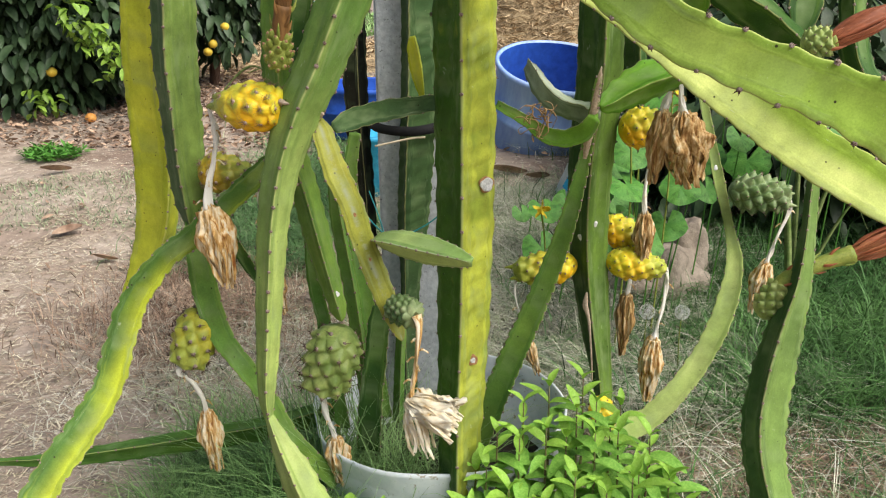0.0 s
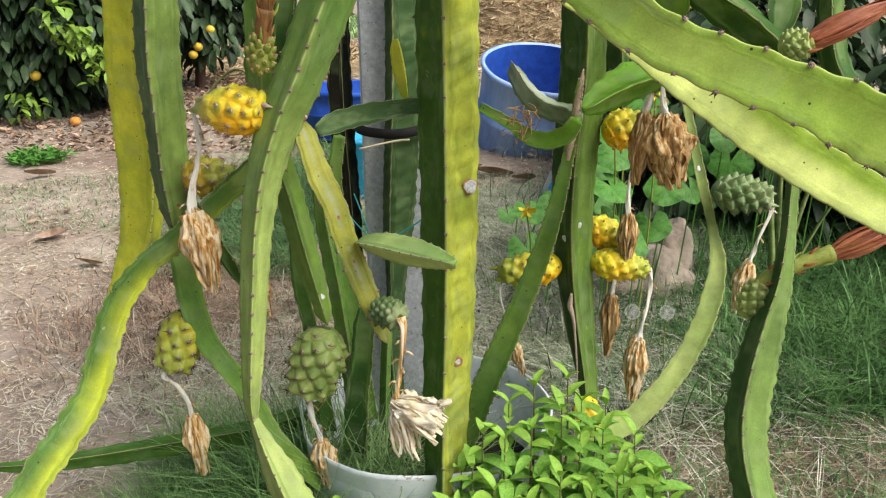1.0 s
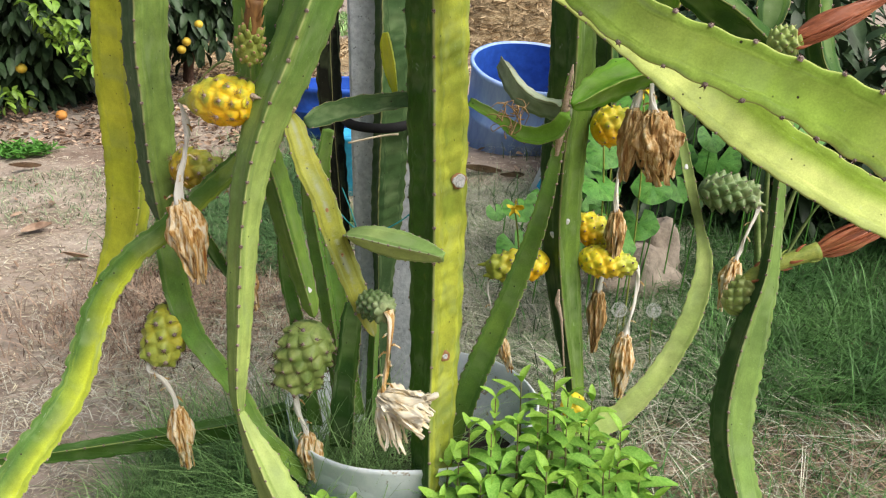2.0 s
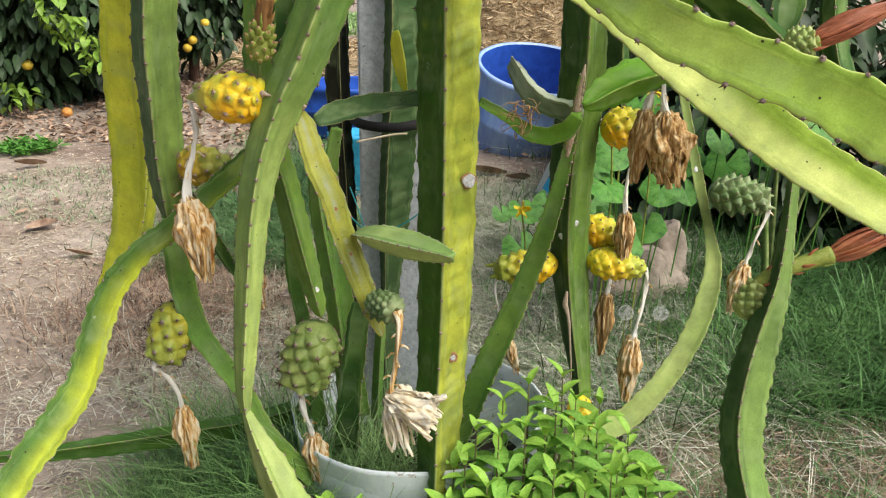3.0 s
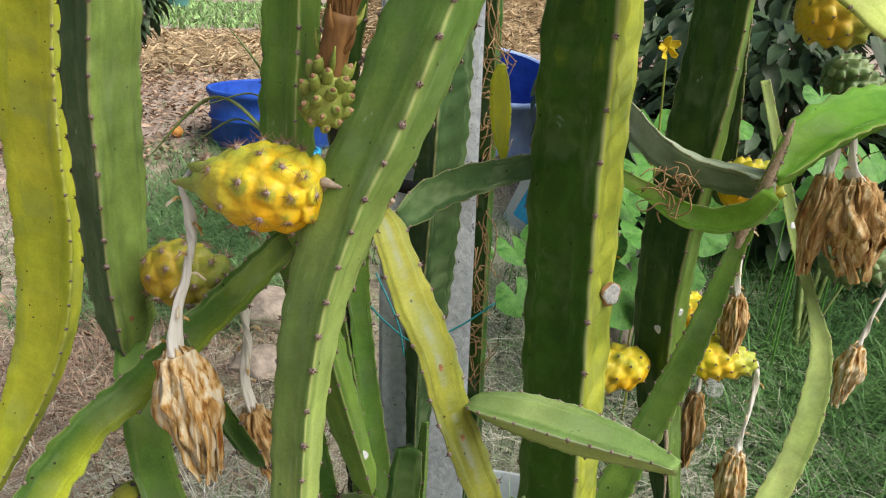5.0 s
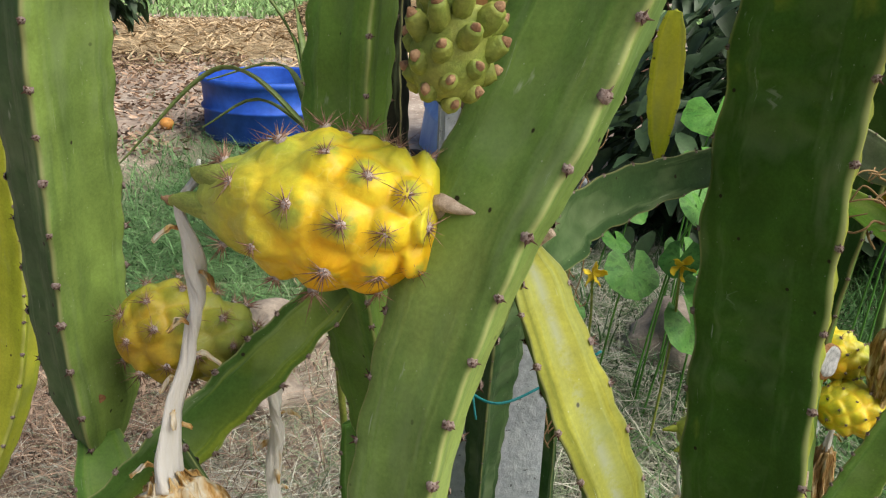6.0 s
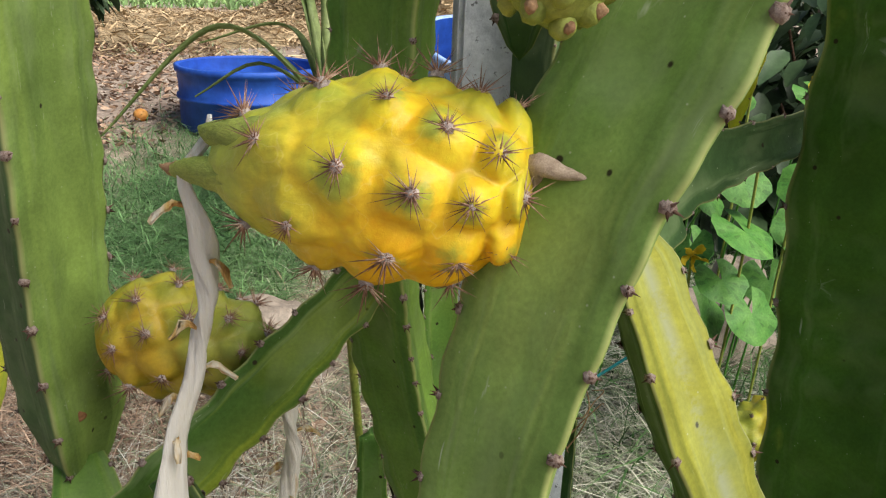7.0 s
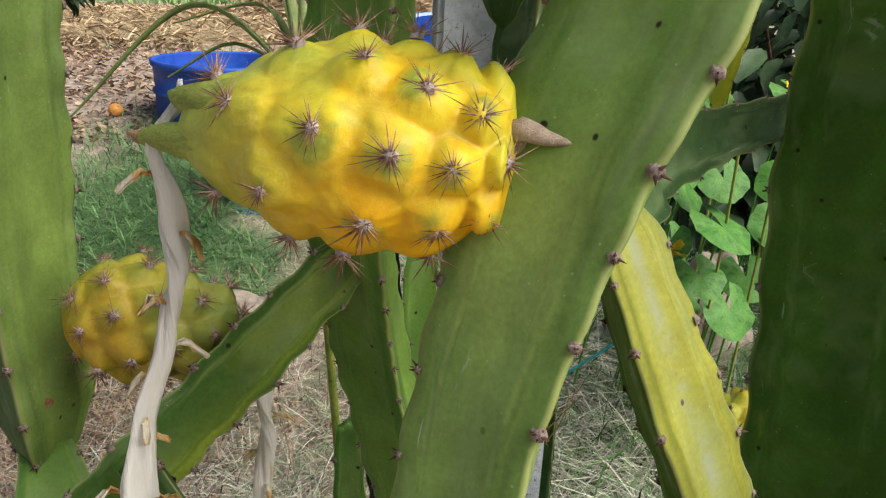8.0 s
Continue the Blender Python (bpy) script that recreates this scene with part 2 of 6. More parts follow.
DIRT = matte("dirt", [(0.3, (0.215, 0.155, 0.12)), (0.5, (0.33, 0.262, 0.21)), (0.72, (0.44, 0.37, 0.31))], 2.2, 0.95, 0.9, None, (26, 0.60, (0.60, 0.54, 0.45)), 0.01)


def dark_soil(mat):
    """Darker reddish soil under the grass, fading into the paler path with a ragged edge."""
    nt = mat.node_tree
    b = nt.nodes["Principled BSDF"]
    dry = b.inputs["Base Color"].links[0].from_socket
    c = coords(nt)
    rag = tex(nt, "noise", 1.8, c, 6, 0.65)
    mid = nt.nodes.new("ShaderNodeVectorMath")
    mid.operation = "DISTANCE"
    nt.links.new(c, mid.inputs[0])
    mid.inputs[1].default_value = (1.75, 3.0, 0.0)
    ad = nt.nodes.new("ShaderNodeMath")
    ad.operation = "MULTIPLY_ADD"
    nt.links.new(rag.outputs[0], ad.inputs[0])
    ad.inputs[1].default_value = -1.6
    nt.links.new(mid.outputs["Value"], ad.inputs[2])
    mask = ramp(nt, ad.outputs[0], [(0.45, (0.85,) * 3), (0.95, G0)])
    nt.links.new(blend(nt, mask, dry, (0.12, 0.082, 0.062)), b.inputs["Base Color"])


dark_soil(DIRT)
STRAW = matte("straw", [(0.3, (0.36, 0.29, 0.19)), (0.7, (0.66, 0.58, 0.44))], 4, 0.85, 0.2, island=0.8)
GRASS = matte("grass", [(0.3, (0.07, 0.16, 0.055)), (0.7, (0.18, 0.31, 0.12))], 3, 0.55, 0.1, island=0.7, clear=0.2)
# darker copy of the grass colour, with the shade under overhanging plants put in
SHADEGRASS = matte("shaded_grass", [(0.3, (0.043, 0.115, 0.032)), (0.7, (0.115, 0.230, 0.068))], 3, 0.55, 0.1, island=0.9, clear=0.15)
FRESHGRASS = matte("fresh_grass", [(0.3, (0.14, 0.28, 0.085)), (0.7, (0.34, 0.49, 0.20))], 3, 0.55, 0.1, island=0.7, clear=0.25)
GREYGRASS = matte("grey_grass", [(0.3, (0.14, 0.21, 0.10)), (0.7, (0.36, 0.39, 0.25))], 3, 0.8, 0.1, island=0.8)
PALEGREY = matte("bleached_grass", [(0.3, (0.36, 0.34, 0.26)), (0.7, (0.62, 0.60, 0.50))], 4, 0.85, 0.2, island=0.8)
LITTER = matte("leaf_litter", [(0.3, (0.14, 0.080, 0.052)), (0.7, (0.43, 0.31, 0.22))], 12, 0.85, 0.3, island=0.9)
CITRUS = matte("citrus_leaf", [(0.3, (0.026, 0.052, 0.024)), (0.7, (0.060, 0.100, 0.042))], 6, 0.45, 0.2, island=0.8, clear=0.12)
CITRUSNEW = matte("citrus_new_leaf", [(0.3, (0.16, 0.30, 0.04)), (0.7, (0.28, 0.42, 0.07))], 6, 0.4, 0.2, island=0.4, clear=0.25)
ORANGE = matte("orange_peel", [(0.3, (0.56, 0.34, 0.03)), (0.7, (0.58, 0.46, 0.06))], 40, 0.5, 0.3)
FALLEN = matte("fallen_orange_peel", [(0.3, (0.66, 0.26, 0.06)), (0.7, (0.74, 0.38, 0.10))], 40, 0.5, 0.3)
BARK = matte("bark", [(0.3, (0.09, 0.05, 0.035)), (0.7, (0.22, 0.13, 0.09))], 15, 0.95, 1.0, (1, 1, 0.3), distance=0.01)
BASIL = matte("basil_leaf", [(0.3, (0.16, 0.38, 0.05)), (0.7, (0.32, 0.56, 0.11))], 12, 0.42, 0.25, island=0.7, clear=0.25)
BASILTIP = matte("basil_young_leaf", [(0.3, (0.27, 0.52, 0.05)), (0.7, (0.42, 0.66, 0.13))], 12, 0.42, 0.25, island=0.4, clear=0.3)
BASILSTEM = matte("basil_stem", [(0.3, (0.09, 0.05, 0.04)), (0.7, (0.20, 0.22, 0.07))], 20, 0.6, 0.2)
SQUASH = matte("vine_leaf", [(0.3, (0.055, 0.19, 0.03)), (0.7, (0.13, 0.31, 0.055))], 2.0, 0.5, 0.2, island=0.4, clear=0.25)
PETAL = matte("yellow_petal", [(0.3, (0.75, 0.55, 0.02)), (0.7, (0.80, 0.66, 0.06))], 20, 0.6, 0.2, clear=0.3)
POTWHITE = matte("pot_plastic", [(0.3, (0.60, 0.66, 0.69)), (0.7, (0.78, 0.82, 0.84))], 5, 0.7, 0.3, None, (30, 0.62, (0.34, 0.30, 0.24)))
SOIL = matte("potting_soil", [(0.3, (0.012, 0.010, 0.008)), (0.7, (0.05, 0.038, 0.028))], 20, 0.95, 1.0, distance=0.01)
CONCRETE = matte("grey_post", [(0.3, (0.42, 0.45, 0.475)), (0.7, (0.58, 0.61, 0.64))], 12, 0.9, 0.9, None, (90, 0.63, (0.10, 0.10, 0.105)), 0.003)
RUBBER = matte("black_strap", [(0.3, (0.006, 0.006, 0.007)), (0.7, (0.016, 0.016, 0.016))], 20, 0.85, 0.2)
BLUE = matte("blue_plastic", [(0.3, (0.015, 0.06, 0.36)), (0.7, (0.03, 0.11, 0.48))], 3, 0.5, 0.15)
LIGHTBLUE = matte("faded_blue_plastic", [(0.3, (0.20, 0.34, 0.68)), (0.7, (0.42, 0.55, 0.82))], 3, 0.6, 0.15, (1, 1, 0.3))
WHITEPLASTIC = matte("white_plastic", [(0.3, (0.72, 0.73, 0.74)), (0.7, (0.82, 0.82, 0.82))], 6, 0.45, 0.1)
CYAN = matte("cyan_label", [(0.3, (0.02, 0.28, 0.50)), (0.7, (0.05, 0.36, 0.58))], 6, 0.5, 0.05)
TEALTUB = matte("faded_teal_plastic", [(0.3, (0.08, 0.30, 0.30)), (0.7, (0.20, 0.45, 0.44))], 5, 0.5, 0.1)
ROCK = matte("field_stone", [(0.3, (0.20, 0.16, 0.12)), (0.7, (0.38, 0.32, 0.26))], 6, 0.9, 0.8, distance=0.01)
LIME_WHITE = matte("white_spot", [(0.3, (0.55, 0.56, 0.56)), (0.7, (0.80, 0.80, 0.80))], 120, 0.6, 0.3)
SCARGREY = matte("scar_grey", [(0.3, (0.22, 0.23, 0.22)), (0.5, (0.42, 0.43, 0.42)), (0.7, (0.58, 0.58, 0.57))], 220, 0.85, 0.6, distance=0.002)
FLUFF = matte("seed_fluff", [(0.3, (0.55, 0.55, 0.53)), (0.7, (0.75, 0.75, 0.73))], 60, 0.9, 0.1, clear=0.4)
SCAB = matte("brown_scab", [(0.3, (0.16, 0.07, 0.03)), (0.7, (0.36, 0.20, 0.09))], 90, 0.9, 0.5)
TEAL = matte("teal_twine", [(0.3, (0.02, 0.22, 0.24)), (0.7, (0.05, 0.32, 0.33))], 40, 0.7, 0.2)
ROOT = matte("dry_root", [(0.3, (0.16, 0.09, 0.04)), (0.7, (0.38, 0.25, 0.12))], 30, 0.85, 0.3)


# ---- builders ----
STAND = np.array((-0.05, 0.20, 1.08))  # where one stands to look at the clump


def mesh_of(name, verts, faces, mats, index=None, smooth=True, attrs=()):
    me = bpy.data.meshes.new(name)
    me.from_pydata([tuple(v) for v in verts], [], [tuple(f) for f in faces])
    for m in mats if isinstance(mats, (list, tuple)) else [mats]:
        me.materials.append(m)
    if index is not None:
        me.polygons.foreach_set("material_index", np.asarray(index, dtype=np.int32))
    if smooth:
        me.polygons.foreach_set("use_smooth", np.ones(len(me.polygons), dtype=bool))
    for key, values in attrs:
        a = me.attributes.new(key, "FLOAT", "POINT")
        a.data.foreach_set("value", np.asarray(values, dtype=np.float32))
    me.update()
    return me


def child(name, me, parent, label="", m=None):
    ob = new(name, me)
    if m is not None:
        ob.matrix_basis = m
    ob.parent = parent
    if label:
        tagged(ob, label)
    return ob


def empty(name, label, category, at=(0, 0, 0), group="", kind=""):
    """A thing's root: parts are placed in world coordinates, so the root stays where it is told and parts undo it."""
    ob = new(name)
    ob.empty_display_size = 0.05
    return tagged(ob, label, category, group, kind)


def spline(pts, step):
    """Points along a smooth curve through the control rows (any number of columns)."""
    P = np.array(pts, dtype=float)
    if len(P) == 2:
        P = np.array([P[0], (P[0] + P[1]) / 2, P[1]])
    Q = np.vstack([2 * P[0] - P[1], P, 2 * P[-1] - P[-2]])
    out = []
    for i in range(1, len(Q) - 2):
        a, b, c, d = Q[i - 1], Q[i], Q[i + 1], Q[i + 2]
        n = max(2, int(np.linalg.norm((c - b)[:3]) / step) + 1)
        for t in np.linspace(0, 1, n, endpoint=False):
            out.append(0.5 * (2 * b + (c - a) * t + (2 * a - 5 * b + 4 * c - d) * t * t + (3 * b - a - 3 * c + d) * t ** 3))
    out.append(P[-1])
    return np.array(out)


def frames_along(C):
    """Tangent, towards-viewer normal and right-hand side at each point of a curve."""
    T = np.gradient(C[:, :3], axis=0)
    T /= np.linalg.norm(T, axis=1)[:, None] + 1e-9
    W = STAND[None, :] - C[:, :3]
    W /= np.linalg.norm(W, axis=1)[:, None] + 1e-9
    N = W - T * np.sum(T * W, axis=1)[:, None]
    N /= np.linalg.norm(N, axis=1)[:, None] + 1e-9
    B = np.cross(N, T)
    return T, N, B


def tube_mesh(name, pts, mat, sides=8, step=0.01, flat=1.0, twist=0.0, rough=0.0, seed=0):
    C = spline(pts, step)
    T, N, B = frames_along(C)
    r = np.random.default_rng(seed)
    V, F = [], []
    n = len(C)
    for i in range(n):
        for k in range(sides):
            a = 2 * np.pi * k / sides + twist * i / n
            q = C[i, 3] * (1 + rough * (r.random() - 0.5))
            V.append(C[i, :3] + q * (np.cos(a) * N[i] * flat + np.sin(a) * B[i]))
    for i in range(n - 1):
        for k in range(sides):
            F.append((i * sides + k, i * sides + (k + 1) % sides, (i + 1) * sides + (k + 1) % sides, (i + 1) * sides + k))
    F.append(tuple(range(sides))[::-1])
    F.append(tuple((n - 1) * sides + k for k in range(sides)))
    return mesh_of(name, V, F, mat)


def cone_cluster(name, count, length, radius, spread, mat, wool, woolsize, seed, sides=4):
    """A cushion with spines that stand out around +z."""
    r = np.random.default_rng(seed)
    V, F, I = [], [], []
    ring = 6
    for j, (q, h) in enumerate(((1.0, -0.25), (0.85, 0.35), (0.35, 0.65))):
        for k in range(ring):
            a = 2 * np.pi * k / ring + j * 0.4
            w = woolsize * q * (1 + 0.25 * (r.random() - 0.5))
            V.append((w * np.cos(a), w * np.sin(a), woolsize * h))
    for j in range(2):
        for k in range(ring):
            F.append((j * ring + k, j * ring + (k + 1) % ring, (j + 1) * ring + (k + 1) % ring, (j + 1) * ring + k))
            I.append(1)
    F.append(tuple(2 * ring + k for k in range(ring)))
    I.append(1)
    for i in range(count):
        a = 2 * np.pi * (i + 0.6 * r.random()) / count
        tilt = spread * (0.35 + 0.65 * r.random()) if i else 0.15
        d = np.array((np.sin(tilt) * np.cos(a), np.sin(tilt) * np.sin(a), np.cos(tilt)))
        u = np.cross(d, (0.3, 0.5, 0.81))
        u /= np.linalg.norm(u)
        w = np.cross(d, u)
        ln = length * (0.32 + 0.85 * r.random() ** 1.3)
        o = len(V)
        for k in range(sides):
            b = 2 * np.pi * k / sides
            V.append(tuple(radius * (np.cos(b) * u + np.sin(b) * w) + d * woolsize * 0.1))
        V.append(tuple(d * ln))
        for k in range(sides):
            F.append((o + k, o + (k + 1) % sides, o + sides))
            I.append(0)
        F.append((2 * ring + i % ring, o, o + 1))
        I.append(1)
    return mesh_of(name, V, F, [mat, wool], I)


AREOLES = [cone_cluster("areole", 5, 0.0047, 0.0009, 1.1, PALESPINE, STEMWOOL, 0.0025, s, 4) for s in range(3)]
FRUITSPINES = [cone_cluster("areole", 26, 0.0140, 0.00042, 1.35, SPINE, WOOL, 0.0029, 20 + s) for s in range(4)]
SMALLSPINES = [cone_cluster("areole", 6, 0.0085, 0.0007, 1.2, PALESPINE, STEMWOOL, 0.0024, 40 + s, 3) for s in range(3)]


def aim(at, way, roll=0.0, scale=1.0):
    q = Vector(way).to_track_quat("Z", "Y").to_matrix().to_4x4()
    return Matrix.Translation(Vector(at)) @ q @ Matrix.Rotation(roll, 4, "Z") @ Matrix.Scale(scale, 4)


STEMS = {}


def stem(key, label, mat, pts, phi=0.0, twist=0.0, plump=0.5, gap=0.036, wave=0.045, lit_yellow=0.0, spines=1.0, tip=False, base=False, group="cactus stems", half=False, fade=None, other=0.0, solo=False, ridges=0.0):
    """A three-winged climbing-cactus joint along pts (x, y, z, half width). phi: degrees by which a wing is turned from
    the viewer's side to the right; lit_yellow: yellowing and lit-side tone painted on the face on the right of the
    front wing."""
    C = spline(pts, 0.0065)
    n = len(C)
    T, N, B = frames_along(C)
    S = np.r_[0, np.cumsum(np.linalg.norm(np.diff(C[:, :3], axis=0), axis=1))]
    L = S[-1]
    rr = np.random.default_rng(sum(map(ord, key)))
    ph = rr.random(3) * gap
    core = 0.34 + 0.14 * plump
    h1, h2, h3 = 0.17 + 0.15 * plump, 0.075 + 0.05 * plump, 0.048
    prof = [(0.60, -h1), (0.84, -h2), (0.965, -h3), (1.0, 0.0), (0.965, h3), (0.84, h2), (0.60, h1)]
    V, E, BL, VA, SA, SB, RN = [], [], [], [], [], [], []
    ang = lambda i: radians(phi) + radians(twist) * S[i] / L
    for i in range(n):
        R = C[i, 3] / 0.87
        here = np.clip((S[i] / L - fade[0]) / (fade[1] - fade[0]), 0, 1) if fade else 1.0
        if tip:
            R *= min(1.0, np.sqrt(max(0.0, (L - S[i]) / (1.6 * C[i, 3] + 1e-4))) * 0.97 + 0.03)
        if base:
            R *= min(1.0, np.sqrt(max(0.0, S[i] / (1.6 * C[i, 3] + 1e-4))) * 0.8 + 0.2)
        for w in range(3):
            a0 = ang(i) + w * 2 * np.pi / 3
            lobe = 1 + wave * (np.cos(2 * np.pi * (S[i] + ph[w]) / gap)) + 0.5 * wave * np.sin(2 * np.pi * (S[i] / (gap * 2.7) + w))
            d = np.cos(a0) * N[i] + np.sin(a0) * B[i]
            e = -np.sin(a0) * N[i] + np.cos(a0) * B[i]
            for q, h in prof:
                g = q * (1 + (lobe - 1) * q * q)
                h = h * (1 + ridges * 1.6 * np.sin(2 * np.pi * S[i] / 0.034 + 2.2 * w + 2.0 * np.sin(S[i] * 31)))
                V.append(C[i, :3] + R * (g * d + h * e))
                E.append(max(0.0, (q - 0.8) / 0.2))
                VA.append(0.0)
                aw = a0 - ang(i) + 1.9 * np.arctan2(h, q - 0.25)
                SA.append(np.cos(aw))
                SB.append(np.sin(aw))
                RN.append(S[i])
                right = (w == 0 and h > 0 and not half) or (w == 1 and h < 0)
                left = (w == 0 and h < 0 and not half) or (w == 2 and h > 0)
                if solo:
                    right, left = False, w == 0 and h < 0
                BL.append(here * (abs(lit_yellow) if (lit_yellow > 0 and right) or (lit_yellow < 0 and left) else other))
            av = a0 + np.pi / 3
            V.append(C[i, :3] + R * core * (1 + ridges * np.sin(2 * np.pi * S[i] / 0.034 + 2.2 * w + 2.0 * np.sin(S[i] * 31))) * (np.cos(av) * N[i] + np.sin(av) * B[i]))
            E.append(0.0)
            VA.append(1.0)
            SA.append(np.cos(av - ang(i)))
            SB.append(np.sin(av - ang(i)))
            RN.append(S[i])
            BL.append(here * (abs(lit_yellow) * (0.35 if solo else 1.0) if w == (0 if lit_yellow > 0 else 2) else other))
    m = 24
    F = [(i * m + k, i * m + (k + 1) % m, (i + 1) * m + (k + 1) % m, (i + 1) * m + k) for i in range(n - 1) for k in range(m)]
    F.append(tuple(range(m))[::-1])
    F.append(tuple((n - 1) * m + k for k in range(m)))
    F = [f[::-1] for f in F]
    root = empty("climbing_cactus", label, "cactus", group=group)
    child("stem_body", mesh_of("stem_body", V, F, mat, attrs=[("edge", E), ("lit_yellow", BL), ("valley", VA), ("skin_a", SA), ("skin_b", SB), ("run", RN)]), root)
    V = np.array(V)

    def surf(s, theta):
        """Place and outward way on the stem at arc share s and angle theta (degrees from the viewer's side)."""
        i = min(n - 1, int(np.searchsorted(S, s * L)))
        a = radians(theta)
        d = np.cos(a) * N[i] + np.sin(a) * B[i]
        ring = V[i * m:(i + 1) * m] - C[i, :3]
        u = ring @ d / (np.linalg.norm(ring, axis=1) + 1e-9)
        k = int(np.argmax(u))
        return V[i * m + k], d

    STEMS[key] = (root, surf)
    if spines:
        for w in range(3):
            s = (gap - ph[w]) % gap
            while s < L - 0.004:
                i = min(n - 1, int(np.searchsorted(S, s)))
                a0 = ang(i) + w * 2 * np.pi / 3
                d = np.cos(a0) * N[i] + np.sin(a0) * B[i]
                p = V[i * m + w * 8 + 3]
                child("areole", AREOLES[int(rr.integers(3))], root, m=aim(p - d * 0.0008, d, rr.random() * 6, spines * (0.8 + 0.4 * rr.random())))
                s += gap * (0.9 + 0.2 * rr.random())
    return root


def fruit(key, label, mat, base, tip, radius, count=34, amp=0.16, nu=60, na=72, spines=None, size=1.0, group="cactus fruits", seed=0.0, taper=0.42, horns=2, spur=False, soft=0.8, point=0.35, outline=None, places=None):
    """An egg-shaped cactus fruit from its base on the stem to the flower end, made of pillow-shaped knobs with spines."""
    spines = spines or SMALLSPINES
    A, Z = np.array(base, float), np.array(tip, float)
    axis = Z - A
    Ln = np.linalg.norm(axis)
    d = axis / Ln
    x = np.cross(d, (0, 0, 1.0))
    x /= np.linalg.norm(x)
    y = np.cross(x, d)
    r2 = np.random.default_rng(int(seed * 10) + count)
    ku = np.array([0.03 + 0.94 * ((i + 0.5) / count) ** 1.08 for i in range(count)]) + 0.012 * (r2.random(count) - 0.5)
    ka = np.array([(i * 2.39996 + seed) % (2 * np.pi) for i in range(count)]) + 0.12 * (r2.random(count) - 0.5)
    rad = lambda u: radius * np.sqrt(np.clip(1 - np.clip(1 - u / 0.42, 0, 1) ** 2.3, 0, 1)) * (1 - taper * np.clip((u - 0.35) / 0.65, 0, 1) ** 1.6) * np.sqrt(np.clip((1.004 - u) / 0.10, 0, 1))
    if outline:
        rad = lambda u: radius * np.interp(u, *zip(*outline)) * np.sqrt(np.clip((1.002 - u) / 0.03, 0, 1)) * np.sqrt(np.clip((u + 0.002) / 0.03, 0, 1))
    if places:
        count = len(places)
        ku, ka = np.array([p[0] for p in places]), np.array([p[1] for p in places])
    top = rad(ku)
    P = np.stack([ku * Ln, top * np.cos(ka), top * np.sin(ka)], 1)
    high = 0.85 + 0.3 * r2.random(count)
    us = np.clip(0.5 - 0.5 * np.cos(np.pi * np.arange(nu + 1) / nu), 0.004, 0.997)
    an = 2 * np.pi * np.arange(na) / na
    U, AN = np.repeat(us, na), np.tile(an, nu + 1)
    R = rad(U)
    Q = np.stack([U * Ln, R * np.cos(AN), R * np.sin(AN)], 1)
    D = np.sort(np.linalg.norm(Q[:, None, :] - P[None], axis=2) / high[None], axis=1)
    cell = np.clip(1 - D[:, 0] / (0.5 * (D[:, 0] + D[:, 1]) + 1e-6), 0, 1)
    edge = 1 - D[:, 0] / (D[:, 1] + 1e-6)
    pillow = np.clip(edge, 0, 1) ** soft
    if outline:
        e2 = np.clip(edge * 1.25, 0, 1)
        pillow = e2 * e2 * (3 - 2 * e2)
        amp = amp * (0.55 + 1.0 * np.exp(-(U / 0.16) ** 2))
    peak = np.exp(-(D[:, 0] / (radius * 0.16)) ** 2)
    q = R * (1 + amp * (pillow - 0.6) + amp * point * peak)
    wob = np.array([noise.noise(Vector((u * 5 + seed, np.cos(a) * 1.3, np.sin(a) * 1.3))) for u, a in zip(U, AN)])
    q = q * (1 + 0.05 * wob)
    if outline:
        fold = np.array([noise.noise(Vector((u * 9 + 3, np.cos(a) * 4.0, np.sin(a) * 4.0))) for u, a in zip(U, AN)])
        q = q * (1 + 0.022 * fold - 0.018 * np.exp(-(fold / 0.07) ** 2))
    shift = (0.0 if outline else 0.10) * radius * peak
    V = A + np.outer(U * Ln + shift, d) + np.outer(q * np.cos(AN), x) + np.outer(q * np.sin(AN), y)
    F = [(i * na + j, i * na + (j + 1) % na, (i + 1) * na + (j + 1) % na, (i + 1) * na + j) for i in range(nu) for j in range(na)]
    F.append(tuple(range(na))[::-1])
    F.append(tuple(nu * na + j for j in range(na)))
    root = empty("cactus_fruit", label, "cactus fruit", group=group)
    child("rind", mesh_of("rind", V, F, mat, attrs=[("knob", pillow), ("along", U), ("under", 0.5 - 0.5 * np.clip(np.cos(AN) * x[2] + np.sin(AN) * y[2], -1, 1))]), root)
    for i in range(count):
        u, a = ku[i], ka[i]
        out = np.cos(a) * x + np.sin(a) * y
        p = A + d * (u * Ln + (0.0 if outline else 0.10) * radius) + rad(u) * (1 + np.mean(amp) * 0.72) * out
        way = out * (1.2 - 0.6 * abs(u - 0.3)) + d * (u - 0.3)
        child("areole", spines[i % len(spines)], root, m=aim(p, way / np.linalg.norm(way), i * 1.3, size * (0.8 + 0.4 * r2.random())))
    for k in range(horns):
        a = seed + k * 2.4
        out = np.cos(a) * x + np.sin(a) * y
        s0 = A + d * Ln * 0.78 + out * radius * 0.36
        s1 = A + d * Ln * 0.95 + out * radius * 0.36
        s2 = A + d * Ln * (1.06 + 0.05 * (k % 2)) + out * radius * 0.40
        me = tube_mesh("scale", [(*s0, radius * 0.20), (*s1, radius * 0.17), (*s2, radius * 0.035)], mat, 10, 0.004)
        me.attributes.new("along", "FLOAT", "POINT").data.foreach_set("value", np.full(len(me.vertices), 1.0, dtype=np.float32))
